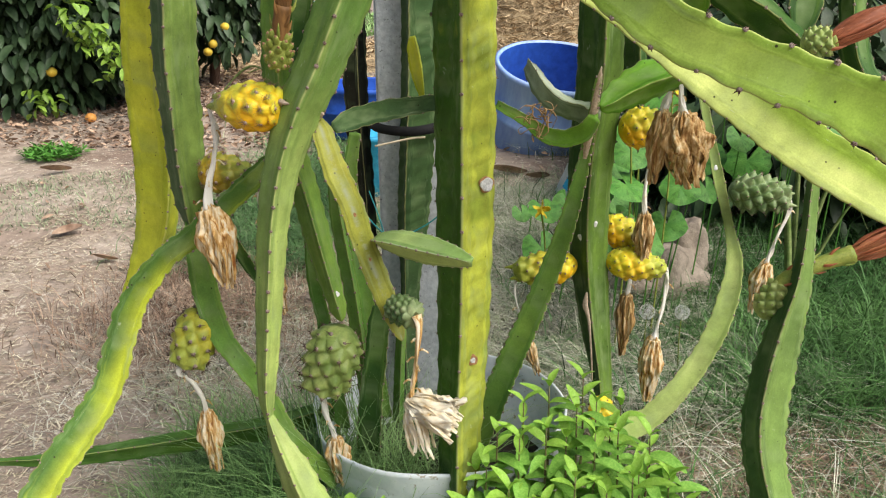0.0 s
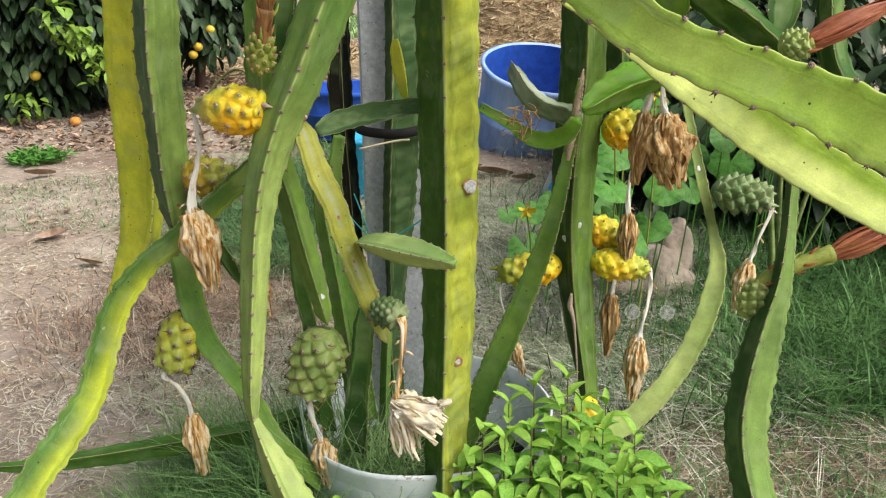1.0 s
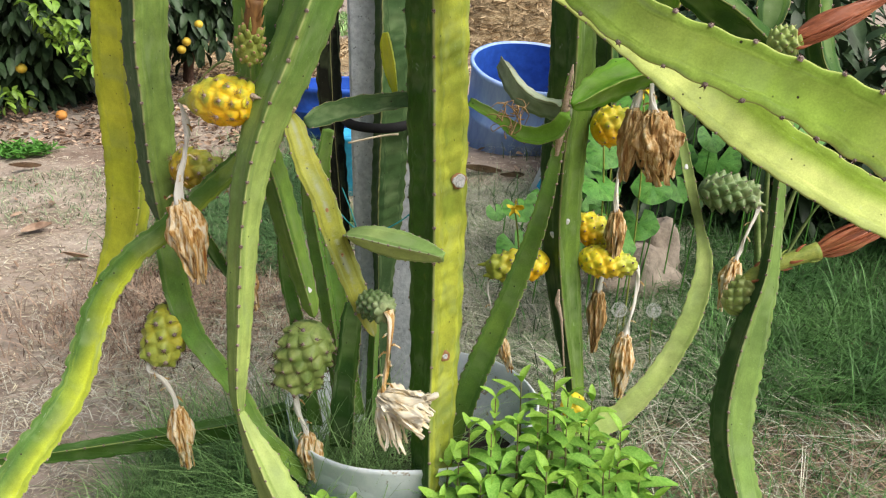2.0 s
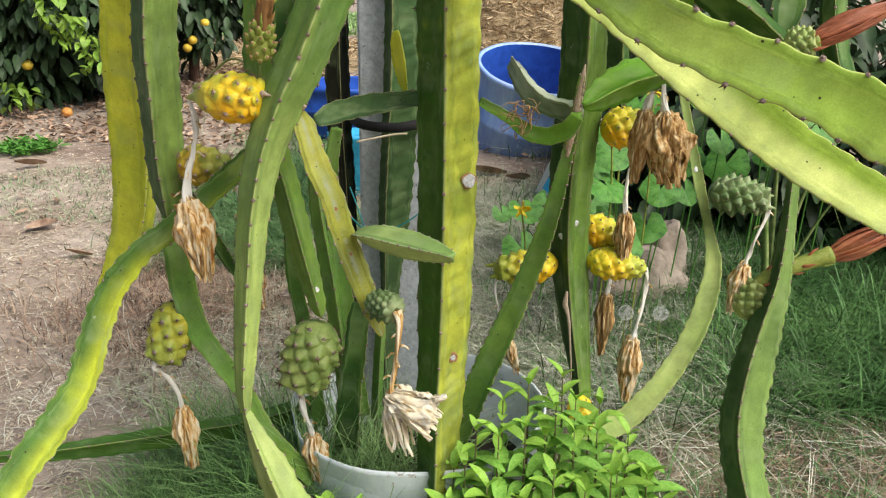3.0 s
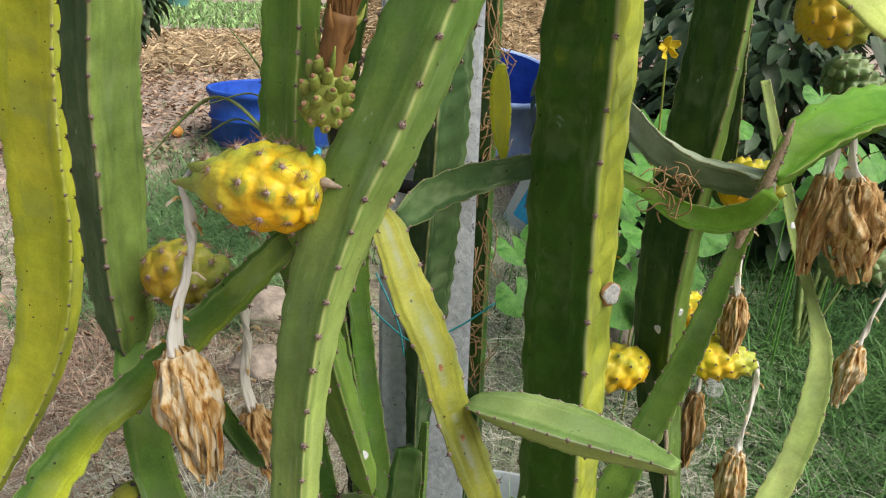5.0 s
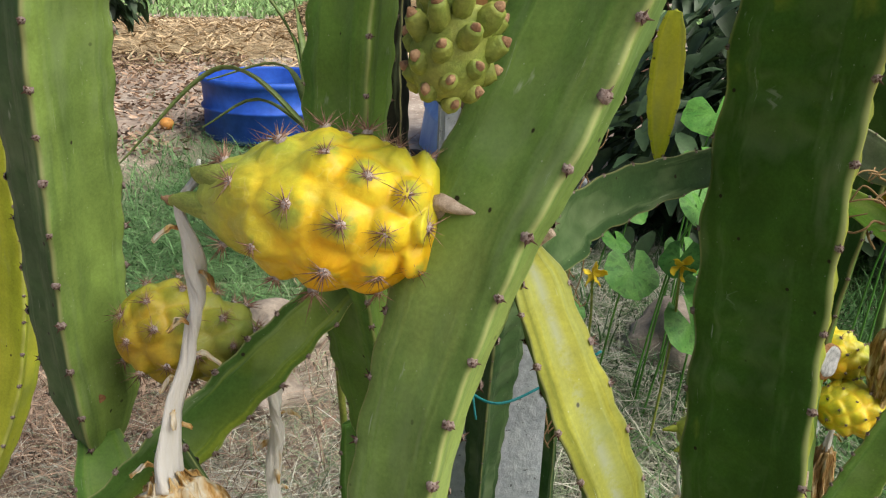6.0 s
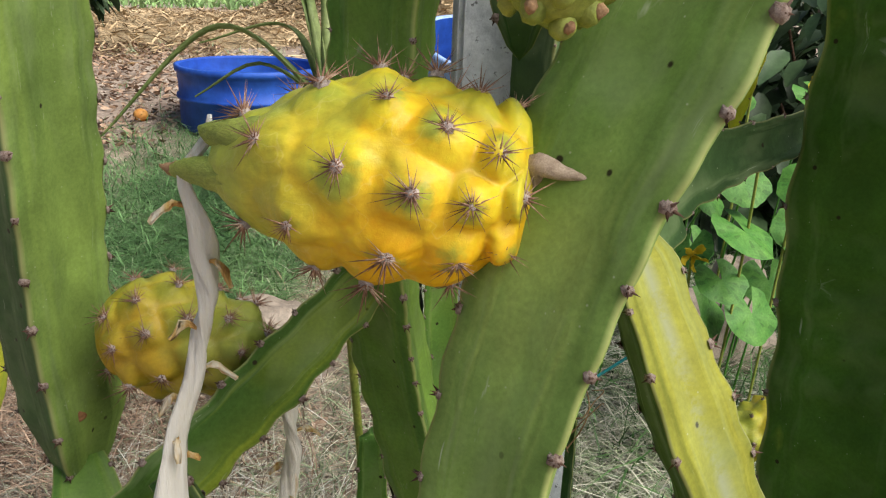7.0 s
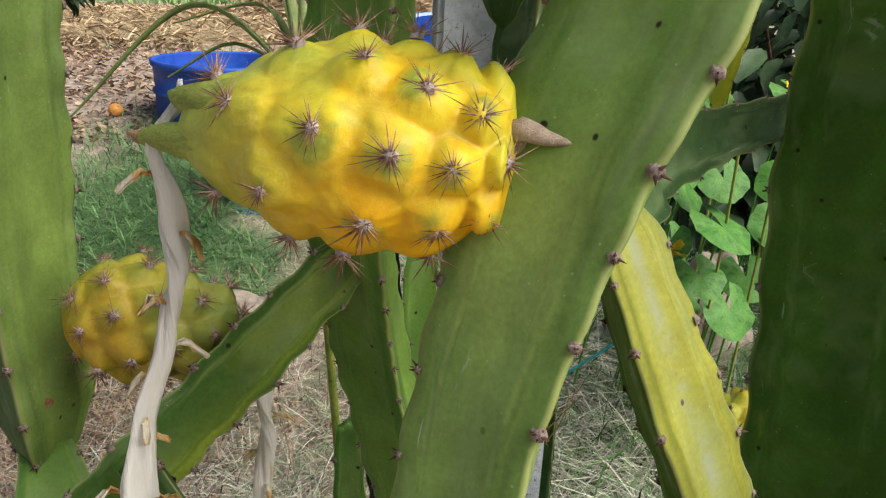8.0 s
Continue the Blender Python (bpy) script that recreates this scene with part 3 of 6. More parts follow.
        me.attributes.new("knob", "FLOAT", "POINT").data.foreach_set("value", np.full(len(me.vertices), 0.6, dtype=np.float32))
        child("scale", me, root, "green tapering scale")
    if spur:
        child("spur", tube_mesh("spur", [(*A, 0.0030), (-0.239, 1.2925, 0.919, 0.0046), (-0.231, 1.288, 0.9175, 0.0030), (-0.221, 1.283, 0.916, 0.0003)], TUBEBASE, 9, 0.002, rough=0.12), root, "dry brown pointed spur")
    return root


def petal_mesh(pts, width, mat, seed, fold=0.5, wrinkle=0.25, out=None):
    """A shrivelled petal: a folded, crinkled strip along pts, with thickness."""
    r = np.random.default_rng(seed)
    C = spline([(*p, 0.0) for p in pts], 0.006)
    n = len(C)
    T, N, B = frames_along(C)
    roll = r.random() * 6.28
    V, F = [], []
    cols = 5
    f0 = r.random() * 6
    for side in (0, 1):
        for i in range(n):
            t = i / (n - 1)
            w = width * (0.35 + 0.65 * np.sin(np.pi * min(1, 0.12 + 0.86 * t)) ** 0.7) * (1 + wrinkle * np.sin(9 * t + f0)) * min(1.0, 0.10 + 4.5 * t)
            a = roll + 0.7 * np.sin(3 * t + f0)
            X = np.cos(a) * N[i] + np.sin(a) * B[i]
            Y = -np.sin(a) * N[i] + np.cos(a) * B[i]
            if out is not None:
                X0 = np.cross(T[i], out)
                X0 /= np.linalg.norm(X0) + 1e-9
                Y0 = np.cross(X0, T[i])
                k0 = 0.55 * np.sin(2.5 * t + f0)
                X, Y = np.cos(k0) * X0 + np.sin(k0) * Y0, -np.sin(k0) * X0 + np.cos(k0) * Y0
            for k in range(cols):
                s = k / (cols - 1) * 2 - 1
                h = fold * w * (abs(s) - 0.5) * np.sin(f0 + 5 * t) + wrinkle * w * (0.5 * np.sin(7 * s + 14 * t + f0) + 0.4 * np.sin(16 * s - 25 * t + 2 * f0))
                V.append(C[i, :3] + X * s * w * 0.5 + Y * (h + (0.0006 if side else -0.0006)))
    o = n * cols
    for i in range(n - 1):
        for k in range(cols - 1):
            q = (i * cols + k, i * cols + k + 1, (i + 1) * cols + k + 1, (i + 1) * cols + k)
            F.append(q)
            F.append(tuple(o + v for v in q[::-1]))
    for i in range(n - 1):
        for k in (0, cols - 1):
            F.append((i * cols + k, (i + 1) * cols + k, o + (i + 1) * cols + k, o + i * cols + k))
    return mesh_of("petal", V, F, mat)


def husk_tube(rows, mat, seed, turns=34.0, lobes=3, deep=0.24):
    """A shrivelled flower tube: a flattened, fluted and twisted skin along rows (x, y, z, radius)."""
    C = spline(rows, 0.0022)
    T, N, B = frames_along(C)
    n, sides = len(C), 20
    S = np.r_[0, np.cumsum(np.linalg.norm(np.diff(C[:, :3], axis=0), axis=1))]
    V, F = [], []
    for i in range(n):
        tw = seed + turns * S[i] + 0.8 * np.sin(40 * S[i] + seed)
        for k in range(sides):
            a = 2 * np.pi * k / sides
            q = 1 + deep * np.sin(lobes * a + 1.3 * seed) + 0.18 * np.sin(7 * a - 60 * S[i]) + 0.10 * noise.noise(Vector((np.cos(a) * 2, np.sin(a) * 2, S[i] * 130 + seed)))
            x, y = q * np.cos(a), 0.62 * q * np.sin(a)
            x, y = x * np.cos(tw) - y * np.sin(tw), x * np.sin(tw) + y * np.cos(tw)
            V.append(C[i, :3] + C[i, 3] * 0.95 * (x * N[i] + y * B[i]))
    for i in range(n - 1):
        for k in range(sides):
            F.append((i * sides + k, i * sides + (k + 1) % sides, (i + 1) * sides + (k + 1) % sides, (i + 1) * sides + k))
    F.append(tuple(range(sides))[::-1])
    F.append(tuple((n - 1) * sides + k for k in range(sides)))
    return mesh_of("flower_tube", V, F, mat)


def husk_body(end, h, u, w, r0, length, spread, mat, seed, bulge, crush):
    """The crumpled heart of a withered flower: a fluted, twisted spindle that closes towards its end."""
    n, sides = 60, 84
    V, F = [], []
    for i in range(n + 1):
        t = i / n
        prof = r0 * (1 - t) + spread * bulge * 0.86 * np.sin(np.pi * min(1.0, 0.10 + 0.93 * t)) ** 0.75 * (0.55 + 0.45 * np.exp(-((t - 0.48) / 0.36) ** 2))
        off = spread * 0.28 * np.array((noise.noise(Vector((t * 2.2, seed, 1))), noise.noise(Vector((t * 2.2, seed, 7)))))
        for k in range(sides):
            a = 2 * np.pi * k / sides
            q = 1 + 0.13 * np.sin(9 * a + 3.5 * t + seed) + 0.09 * np.sin(15 * a - 5 * t + 2 * seed)
            q += crush * noise.noise(Vector((np.cos(a) * 2.2, np.sin(a) * 2.2, t * 5 + seed))) + 0.06 * np.sin(27 * a + 4 * np.sin(6 * t + seed)) + 0.14 * noise.noise(Vector((np.cos(a) * 7, np.sin(a) * 7, t * 9 + seed)))
            V.append(end + h * (t * length * (1 + 0.05 * np.sin(3 * a + seed))) + (off[0] + prof * q * np.cos(a)) * u + (off[1] + prof * q * np.sin(a)) * w)
    for i in range(n):
        for k in range(sides):
            F.append((i * sides + k, i * sides + (k + 1) % sides, (i + 1) * sides + (k + 1) % sides, (i + 1) * sides + k))
    F.append(tuple(range(sides))[::-1])
    F.append(tuple(n * sides + k for k in range(sides)))
    return mesh_of("shrivelled_heart", V, F, mat)


def dried_flower(key, label, tube, hang, length, spread, mat=None, tubemat=None, petals=15, width=0.013, seed=1, bracts=5, bulge=1.3, group="dried flowers", shut=0.45, heart=0.25):
    """A withered flower: a twisted tube along rows (x, y, z, radius), then petals that droop along hang."""
    mat = mat or HUSK
    tubemat = tubemat or TUBE
    petals, width = int(petals * 1.5), width * 0.62
    r = np.random.default_rng(seed)
    root = empty("dried_flower", label, "dried flower", group=group)
    tube_ob = child("flower_tube", husk_tube(tube, tubemat, seed), root)
    end = np.array(tube[-1][:3], float)
    r_end = tube[-1][3]
    h = np.array(hang, float)
    h /= np.linalg.norm(h)
    u = np.cross(h, (0.2, 1, 0.1))
    u /= np.linalg.norm(u)
    w = np.cross(h, u)
    if heart:
        child("shrivelled_heart", husk_body(end, h, u, w, r_end * 0.9, length * 0.93, spread, mat, seed, bulge, heart), root)
    for i in range(petals):
        a = 2 * np.pi * (i + 0.5 * r.random()) / petals
        out = np.cos(a) * u + np.sin(a) * w
        inner = 0.45 + 0.55 * (i % 3) / 2
        ln = length * (0.72 + 0.36 * r.random())
        jig = lambda k: k * spread * 0.8 * (r.random(3) - 0.5)
        p0 = end + out * r_end * 0.8 - h * (0.001 + 0.008 * r.random())
        p1 = end + out * (r_end * 0.8 + spread * 0.30 * inner) * bulge + h * ln * 0.22 + jig(0.25)
        p2 = end + out * (r_end * 0.25 + spread * 0.66 * inner) * bulge + h * ln * 0.62 + jig(0.5)
        p3 = end + out * spread * inner * shut + h * ln + jig(0.9)
        child("petal", petal_mesh((p0, p1, p2, p3), width * (0.9 + 0.8 * r.random()), mat, seed * 100 + i, 0.75, 0.34, out), root)
    for i in range(bracts):
        t = 0.25 + 0.7 * i / max(1, bracts - 1)
        C = spline(tube, 0.006)
        c = C[int(t * (len(C) - 1))]
        a = i * 2.4 + seed
        out = np.array((np.cos(a), 0.5 * np.sin(a), 0.25 * np.sin(a * 2)))
        p = c[:3] + out * c[3] * 0.6
        child("bract", petal_mesh((p, p + out * 0.005 + (0, 0, 0.002), p + out * 0.010 + (0, 0, -0.001), p + out * 0.015 + (0, 0, -0.006)), 0.0035, HUSK, seed * 50 + i, 0.5, 0.3), tube_ob)
    return root


def leaf_sheet(size, width, fold=0.18, droop=0.25, rows=4):
    """Points and faces of one pointed leaf along +x, with its midrib folded."""
    V, F = [], []
    for i in range(rows + 1):
        t = i / rows
        w = width * 0.5 * (np.sin(np.pi * min(0.97, 0.06 + 0.9 * t)) ** 0.8)
        x, z = t * size, -droop * size * t * t
        V += [(x, -w, z + fold * w), (x, 0, z), (x, w, z + fold * w)]
    for i in range(rows):
        for k in range(2):
            F.append((i * 3 + k, i * 3 + k + 1, i * 3 + k + 4, i * 3 + k + 3))
    return np.array(V), F


def scatter(name, sheet, placed, mat):
    """One mesh of many copies of a small sheet; placed: rows of (place, turn matrix, scale)."""
    V0, F0 = sheet
    k = len(V0)
    V = np.empty((len(placed) * k, 3))
    F = []
    for i, (p, q, s) in enumerate(placed):
        V[i * k:(i + 1) * k] = (V0 * s) @ q.T + p
        F += [tuple(v + i * k for v in f) for f in F0]
    return mesh_of(name, V, F, mat)


def turn(yaw, pitch, roll):
    cy, sy, cp, sp, cr, sr = np.cos(yaw), np.sin(yaw), np.cos(pitch), np.sin(pitch), np.cos(roll), np.sin(roll)
    return np.array([[cy, -sy, 0], [sy, cy, 0], [0, 0, 1]]) @ np.array([[cp, 0, sp], [0, 1, 0], [-sp, 0, cp]]) @ np.array([[1, 0, 0], [0, cr, -sr], [0, sr, cr]])


def ground_z(x, y):
    """Height of the garden floor: level round the pot, then a gentle rise."""
    rise = -0.06 + 0.105 * max(0.0, min(y, 5.5) - 2.2) + 0.03 * max(0.0, min(y, 10.0) - 5.5)
    return rise + 0.012 * noise.noise(Vector((x * 1.7, y * 1.7, 0))) + 0.006 * noise.noise(Vector((x * 7, y * 7, 3)))


# ---- ground ----
def build_ground():
    xs = np.unique(np.r_[np.linspace(-4, 4, 161), np.sinh(np.linspace(-7, 7, 61)) * 1.2])
    ys = np.unique(np.r_[np.linspace(0.5, 7, 131), np.sinh(np.linspace(-7, 7, 61)) * 1.2 + 3])
    V = [(x, y, ground_z(x, y)) for y in ys for x in xs]
    w = len(xs)
    F = [(j * w + i, j * w + i + 1, (j + 1) * w + i + 1, (j + 1) * w + i) for j in range(len(ys) - 1) for i in range(w - 1)]
    ob = new("ground", mesh_of("ground", V, F, DIRT))
    tagged(ob, "bare brown garden soil with straw and dry leaves", "ground", kind="structure")


build_ground()


def blades(name, label, mat, count, where, height, width, lean, seed, kind="stuff", category="grass"):
    """Grass as one mesh of bent tapering blades; where(r) gives a place (x, y)."""
    r = np.random.default_rng(seed)
    V = np.empty((count * 7, 3))
    F = []
    for i in range(count):
        x, y = where(r)
        z = ground_z(x, y) - 0.004
        h = height * (0.4 + 0.9 * r.random())
        a = r.random() * 6.28
        ln = lean * (0.3 + r.random())
        d = np.array((np.cos(a), np.sin(a), 0))
        s = np.array((-np.sin(a), np.cos(a), 0)) * width * (0.6 + 0.8 * r.random())
        p0 = np.array((x, y, z))
        for k, (t, ww) in enumerate(((0, 1.0), (0.4, 0.85), (0.75, 0.5))):
            c = p0 + d * h * ln * t * t + np.array((0, 0, h * (t - 0.5 * min(1, ln) * t * t)))
            V[i * 7 + k * 2] = c - s * ww
            V[i * 7 + k * 2 + 1] = c + s * ww
        V[i * 7 + 6] = p0 + d * h * ln + np.array((0, 0, h * (1 - 0.5 * min(1, ln))))
        o = i * 7
        F += [(o, o + 1, o + 3, o + 2), (o + 2, o + 3, o + 5, o + 4), (o + 4, o + 5, o + 6)]
    ob = new(name, mesh_of(name, V, F, mat))
    return tagged(ob, label, category, kind=kind)


def inside(r, x0, x1, y0, y1):
    return x0 + (x1 - x0) * r.random(), y0 + (y1 - y0) * r.random()


def right_grass(r):
    while True:
        x, y = 1.35 + 0.75 * r.normal(), 3.0 + 0.85 * r.normal()
        edge = ((x - 1.35) / 1.9) ** 2 + ((y - 3.0) / 1.9) ** 2
        if x > 0.25 + 0.15 * noise.noise(Vector((y * 2, 0, 4))) and y > 2.02 + 0.2 * noise.noise(Vector((x * 2.5, 1, 4))) and noise.noise(Vector((x * 1.3, y * 1.3, 9))) > -0.45 + 0.6 * edge:
            return x, y


def pale_right(r):
    while True:
        x, y = right_grass(r)
        if x < 1.0 + 0.25 * noise.noise(Vector((x * 2, y * 2, 6))):
            return x, y


def mid_grass(r):
    while True:
        x, y = inside(r, -0.9, 1.0, 1.5, 4.2)
        if noise.noise(Vector((x * 1.5, y * 1.5, 5))) > -0.05 or y > 2.6:
            return x, y


def front_grass(r):
    return inside(r, -0.66, -0.30, 1.15, 1.9)


def band_grass(r):
    x, y = inside(r, -3.2, -0.9, 3.3, 4.1)
    return x, y + 0.15 * np.sin(x * 3)


blades("green_grass", "dense dark green grass toned as in shade on the garden soil", SHADEGRASS, 9500, right_grass, 0.19, 0.0024, 1.1, 1)
blades("dry_grass", "grey-green half dry matted grass", GREYGRASS, 6000, pale_right, 0.12, 0.0016, 1.9, 2)
blades("matted_grass", "thin grey-green grass between the stems", GREYGRASS, 9000, mid_grass, 0.09, 0.0015, 1.8, 3)
blades("green_grass", "fresh green grass round the pot", FRESHGRASS, 6200, front_grass, 0.19, 0.0013, 0.9, 4)
blades("short_grass", "short sparse grass across the bare path", GREYGRASS, 4200, band_grass, 0.05, 0.0018, 1.6, 5)
blades("far_grass", "short green grass far behind the straw", FRESHGRASS, 16000, lambda r: inside(r, -8, 7, 10.8, 19), 0.15, 0.016, 1.1, 6)


def straw_bits():
    r = np.random.default_rng(11)
    sheet = (np.array([(-0.5, -0.05, 0), (0.5, -0.035, 0.006), (0.5, 0.035, 0.006), (-0.5, 0.05, 0)]), [(0, 1, 2, 3)])
    placed = []
    for i in range(30000):
        if i % 5 == 0:
            x, y = inside(r, -5, 4, 5, 11)
        elif i % 2:
            x, y = inside(r, -2.6, -0.2, 1.3, 5)
        else:
            x, y = inside(r, -1.2, 2.2, 1.4, 4.8)
        s = 0.010 + 0.042 * r.random() ** 2.5
        placed.append((np.array((x, y, ground_z(x, y) + 0.004 + 0.006 * r.random())), turn(r.random() * 6.28, 0.15 * (r.random() - 0.5), 0), s))
    tagged(new("straw", scatter("straw", sheet, placed, STRAW)), "scattered pale straw bits lying on the soil", "straw", kind="stuff")


straw_bits()


def litter():
    r = np.random.default_rng(12)
    V, F = leaf_sheet(0.075, 0.04, 0.6, -0.35, 3)
    placed = []
    for i in range(10000):
        x, y = inside(r, -5.0, -0.9, 4.6, 7.5) if i % 30 else inside(r, -2.2, 1.6, 2.0, 5.0)
        placed.append((np.array((x, y, ground_z(x, y) + 0.012)), turn(r.random() * 6.28, 0.5 * (r.random() - 0.5), 1.6 * (r.random() - 0.5)), 0.2 + 0.5 * r.random() ** 1.5))
    tagged(new("leaf_litter", scatter("leaf_litter", (V, F), placed, LITTER)), "brown dry leaves lying under the citrus trees", "leaf litter", kind="stuff")


litter()

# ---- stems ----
stem("main", "thick green cactus stem carrying a ripe yellow fruit", PALE, [(-0.017, 1.40, 1.36, 0.044), (-0.077, 1.355, 1.21, 0.0425), (-0.141, 1.317, 1.065, 0.0405), (-0.182, 1.299, 0.966, 0.0375), (-0.214, 1.292, 0.9, 0.034), (-0.2435, 1.280, 0.816, 0.029), (-0.259, 1.265, 0.731, 0.025), (-0.266, 1.247, 0.644, 0.0225), (-0.271, 1.228, 0.555, 0.0195), (-0.276, 1.212, 0.465, 0.014), (-0.277, 1.216, 0.421, 0.008)], 0, plump=0.8, gap=0.033, wave=0.03, lit_yellow=0.95, spines=1.3, fade=(0.36, 0.72), other=0.45)
stem("main_low", "yellow-green young joint growing from the stem above", PALELIME, [(-0.277, 1.216, 0.425, 0.007), (-0.253, 1.189, 0.385, 0.018), (-0.230, 1.169, 0.347, 0.027), (-0.206, 1.149, 0.308, 0.031), (-0.16, 1.13, 0.24, 0.032), (-0.1, 1.15, 0.15, 0.03)], -10, gap=0.028)
stem("left_yellow", "long yellow hanging cactus stem with a pointed tip", YELLOW, [(-0.58, 1.73, 1.36, 0.044), (-0.595, 1.75, 1.2, 0.045), (-0.612, 1.772, 1.061, 0.046), (-0.631, 1.797, 0.946, 0.048), (-0.641, 1.818, 0.824, 0.049), (-0.646, 1.831, 0.695, 0.051), (-0.664, 1.829, 0.563, 0.047), (-0.7, 1.82, 0.456, 0.04), (-0.75, 1.798, 0.351, 0.028), (-0.809, 1.754, 0.226, 0.012)], 17, plump=0.3, tip=True, wave=0.02)
stem("left_green", "broad green cactus stem with a blunt lower end", SHADED_TWOTONE, [(-0.44, 1.46, 1.36, 0.037), (-0.45, 1.47, 1.2, 0.038), (-0.461, 1.485, 1.065, 0.039), (-0.474, 1.501, 0.97, 0.04), (-0.478, 1.514, 0.869, 0.038), (-0.481, 1.522, 0.764, 0.0355), (-0.478, 1.528, 0.690, 0.034), (-0.477, 1.532, 0.635, 0.030)], -13, plump=0.9, wave=0.03, tip=True, lit_yellow=1.0, spines=1.25)
stem("left_lower", "green lower joint below the broad stem", GREEN, [(-0.472, 1.522, 0.662, 0.016), (-0.462, 1.500, 0.635, 0.0235), (-0.450, 1.474, 0.588, 0.0245), (-0.436, 1.455, 0.524, 0.024), (-0.415, 1.450, 0.455, 0.021), (-0.380, 1.450, 0.398, 0.019), (-0.342, 1.450, 0.338, 0.0185), (-0.297, 1.44, 0.25, 0.018), (-0.22, 1.47, 0.13, 0.017)], 52, plump=0.5, wave=0.03)
stem("left_arm", "lime green arching cactus stem drooping to the ground", ARMSKIN, [(-0.268, 1.482, 0.822, 0.012), (-0.296, 1.476, 0.795, 0.0175), (-0.340, 1.459, 0.755, 0.0195), (-0.395, 1.435, 0.707, 0.0198), (-0.446, 1.411, 0.662, 0.0198), (-0.487, 1.392, 0.631, 0.021), (-0.534, 1.361, 0.568, 0.024), (-0.555, 1.324, 0.499, 0.0255), (-0.567, 1.28, 0.436, 0.0255), (-0.594, 1.218, 0.385, 0.027), (-0.618, 1.148, 0.345, 0.026), (-0.64, 1.05, 0.27, 0.025), (-0.65, 0.95, 0.12, 0.02)], 58, wave=0.07, gap=0.03, lit_yellow=-1.0, fade=(0.08, 0.36), solo=True)
stem("yellow_short", "short yellow hanging joint with grey corky patches", CORKY, [(-0.194, 1.328, 0.893, 0.008), (-0.186, 1.322, 0.870, 0.016), (-0.164, 1.302, 0.807, 0.020), (-0.142, 1.298, 0.757, 0.020), (-0.124, 1.293, 0.695, 0.019), (-0.089, 1.278, 0.603, 0.018), (-0.060, 1.262, 0.536, 0.008)], -44, plump=0.5, tip=True, base=True, gap=0.03, lit_yellow=1.0)
stem("leaf_joint", "small pointed green joint with pale margins", LEAFSKIN, [(-0.106, 1.294, 0.699, 0.004), (-0.095, 1.285, 0.701, 0.013), (-0.067, 1.262, 0.704, 0.0205), (-0.021, 1.228, 0.704, 0.0225), (0.023, 1.192, 0.705, 0.0155), (0.050, 1.16, 0.708, 0.007)], -8, plump=0.35, gap=0.018, wave=0.03, spines=0.8, lit_yellow=-0.75)
stem("trunk", "tall thick cactus stem, green with a yellowed side", TRUNK, [(0.0354, 1.42, 1.389, 0.0525), (0.0373, 1.433, 1.062, 0.053), (0.0383, 1.445, 0.8786, 0.0535), (0.0383, 1.430, 0.6828, 0.0512), (0.0354, 1.407, 0.4873, 0.0473), (0.0296, 1.40, 0.3014, 0.0424), (0.0277, 1.40, 0.14, 0.0386)], 1, plump=0.75, wave=0.03, gap=0.062, lit_yellow=0.95, ridges=0.07, spines=1.3)
stem("right_dark", "dark green stem with a paler margin", DARK, [(0.29, 1.65, 1.4, 0.042), (0.305, 1.701, 1.055, 0.044), (0.314, 1.75, 0.888, 0.048), (0.308, 1.783, 0.705, 0.048), (0.313, 1.8, 0.533, 0.044), (0.333, 1.797, 0.357, 0.036), (0.359, 1.777, 0.179, 0.022), (0.36, 1.76, 0.05, 0.02)], 20, twist=-28, plump=0.8, wave=0.02, gap=0.05, lit_yellow=0.8)
stem("right_thin", "slender green stem ending in a dry spiny tip", GREEN, [(0.264, 1.438, 0.94, 0.004), (0.262, 1.445, 0.92, 0.006), (0.256, 1.493, 0.8, 0.011), (0.228, 1.524, 0.643, 0.018), (0.18, 1.543, 0.487, 0.023), (0.128, 1.554, 0.347, 0.026), (0.089, 1.566, 0.23, 0.027), (0.06, 1.57, 0.15, 0.026)], 55, gap=0.022, plump=0.2, wave=0.06)
stem("cross_left", "flat dark green joint lying across the post", OLIVE, [(-0.172, 1.35, 0.868, 0.010), (-0.155, 1.375, 0.873, 0.017), (-0.135, 1.41, 0.877, 0.018), (-0.088, 1.451, 0.883, 0.0175), (-0.015, 1.497, 0.888, 0.014), (0.03, 1.53, 0.89, 0.012)], 60, plump=0.0, wave=0.05, spines=0.7)
stem("cross_right", "yellow-green sagging joint with dry aerial roots", LIME, [(0.10, 1.60, 0.87, 0.008), (0.156, 1.547, 0.845, 0.011), (0.184, 1.519, 0.828, 0.014), (0.217, 1.492, 0.825, 0.016), (0.248, 1.467, 0.842, 0.016), (0.262, 1.45, 0.87, 0.012)], -60, plump=0.0, spines=0.7)
stem("grey_joint", "grey-green sunburnt flat joint with broken edges", SILVER, [(0.165, 1.70, 0.935, 0.014), (0.193, 1.635, 0.892, 0.022), (0.225, 1.578, 0.872, 0.021), (0.262, 1.50, 0.872, 0.019), (0.268, 1.46, 0.878, 0.012)], 20, plump=0.0, spines=0.6)
stem("right_leaf", "broad bright green flat joint rising sideways", FRESH, [(0.272, 1.458, 0.884, 0.006), (0.29, 1.474, 0.890, 0.018), (0.323, 1.501, 0.904, 0.030), (0.368, 1.532, 0.920, 0.035), (0.428, 1.558, 0.936, 0.036), (0.52, 1.60, 0.95, 0.03)], -12, plump=0.0, spines=0.5, wave=0.06)
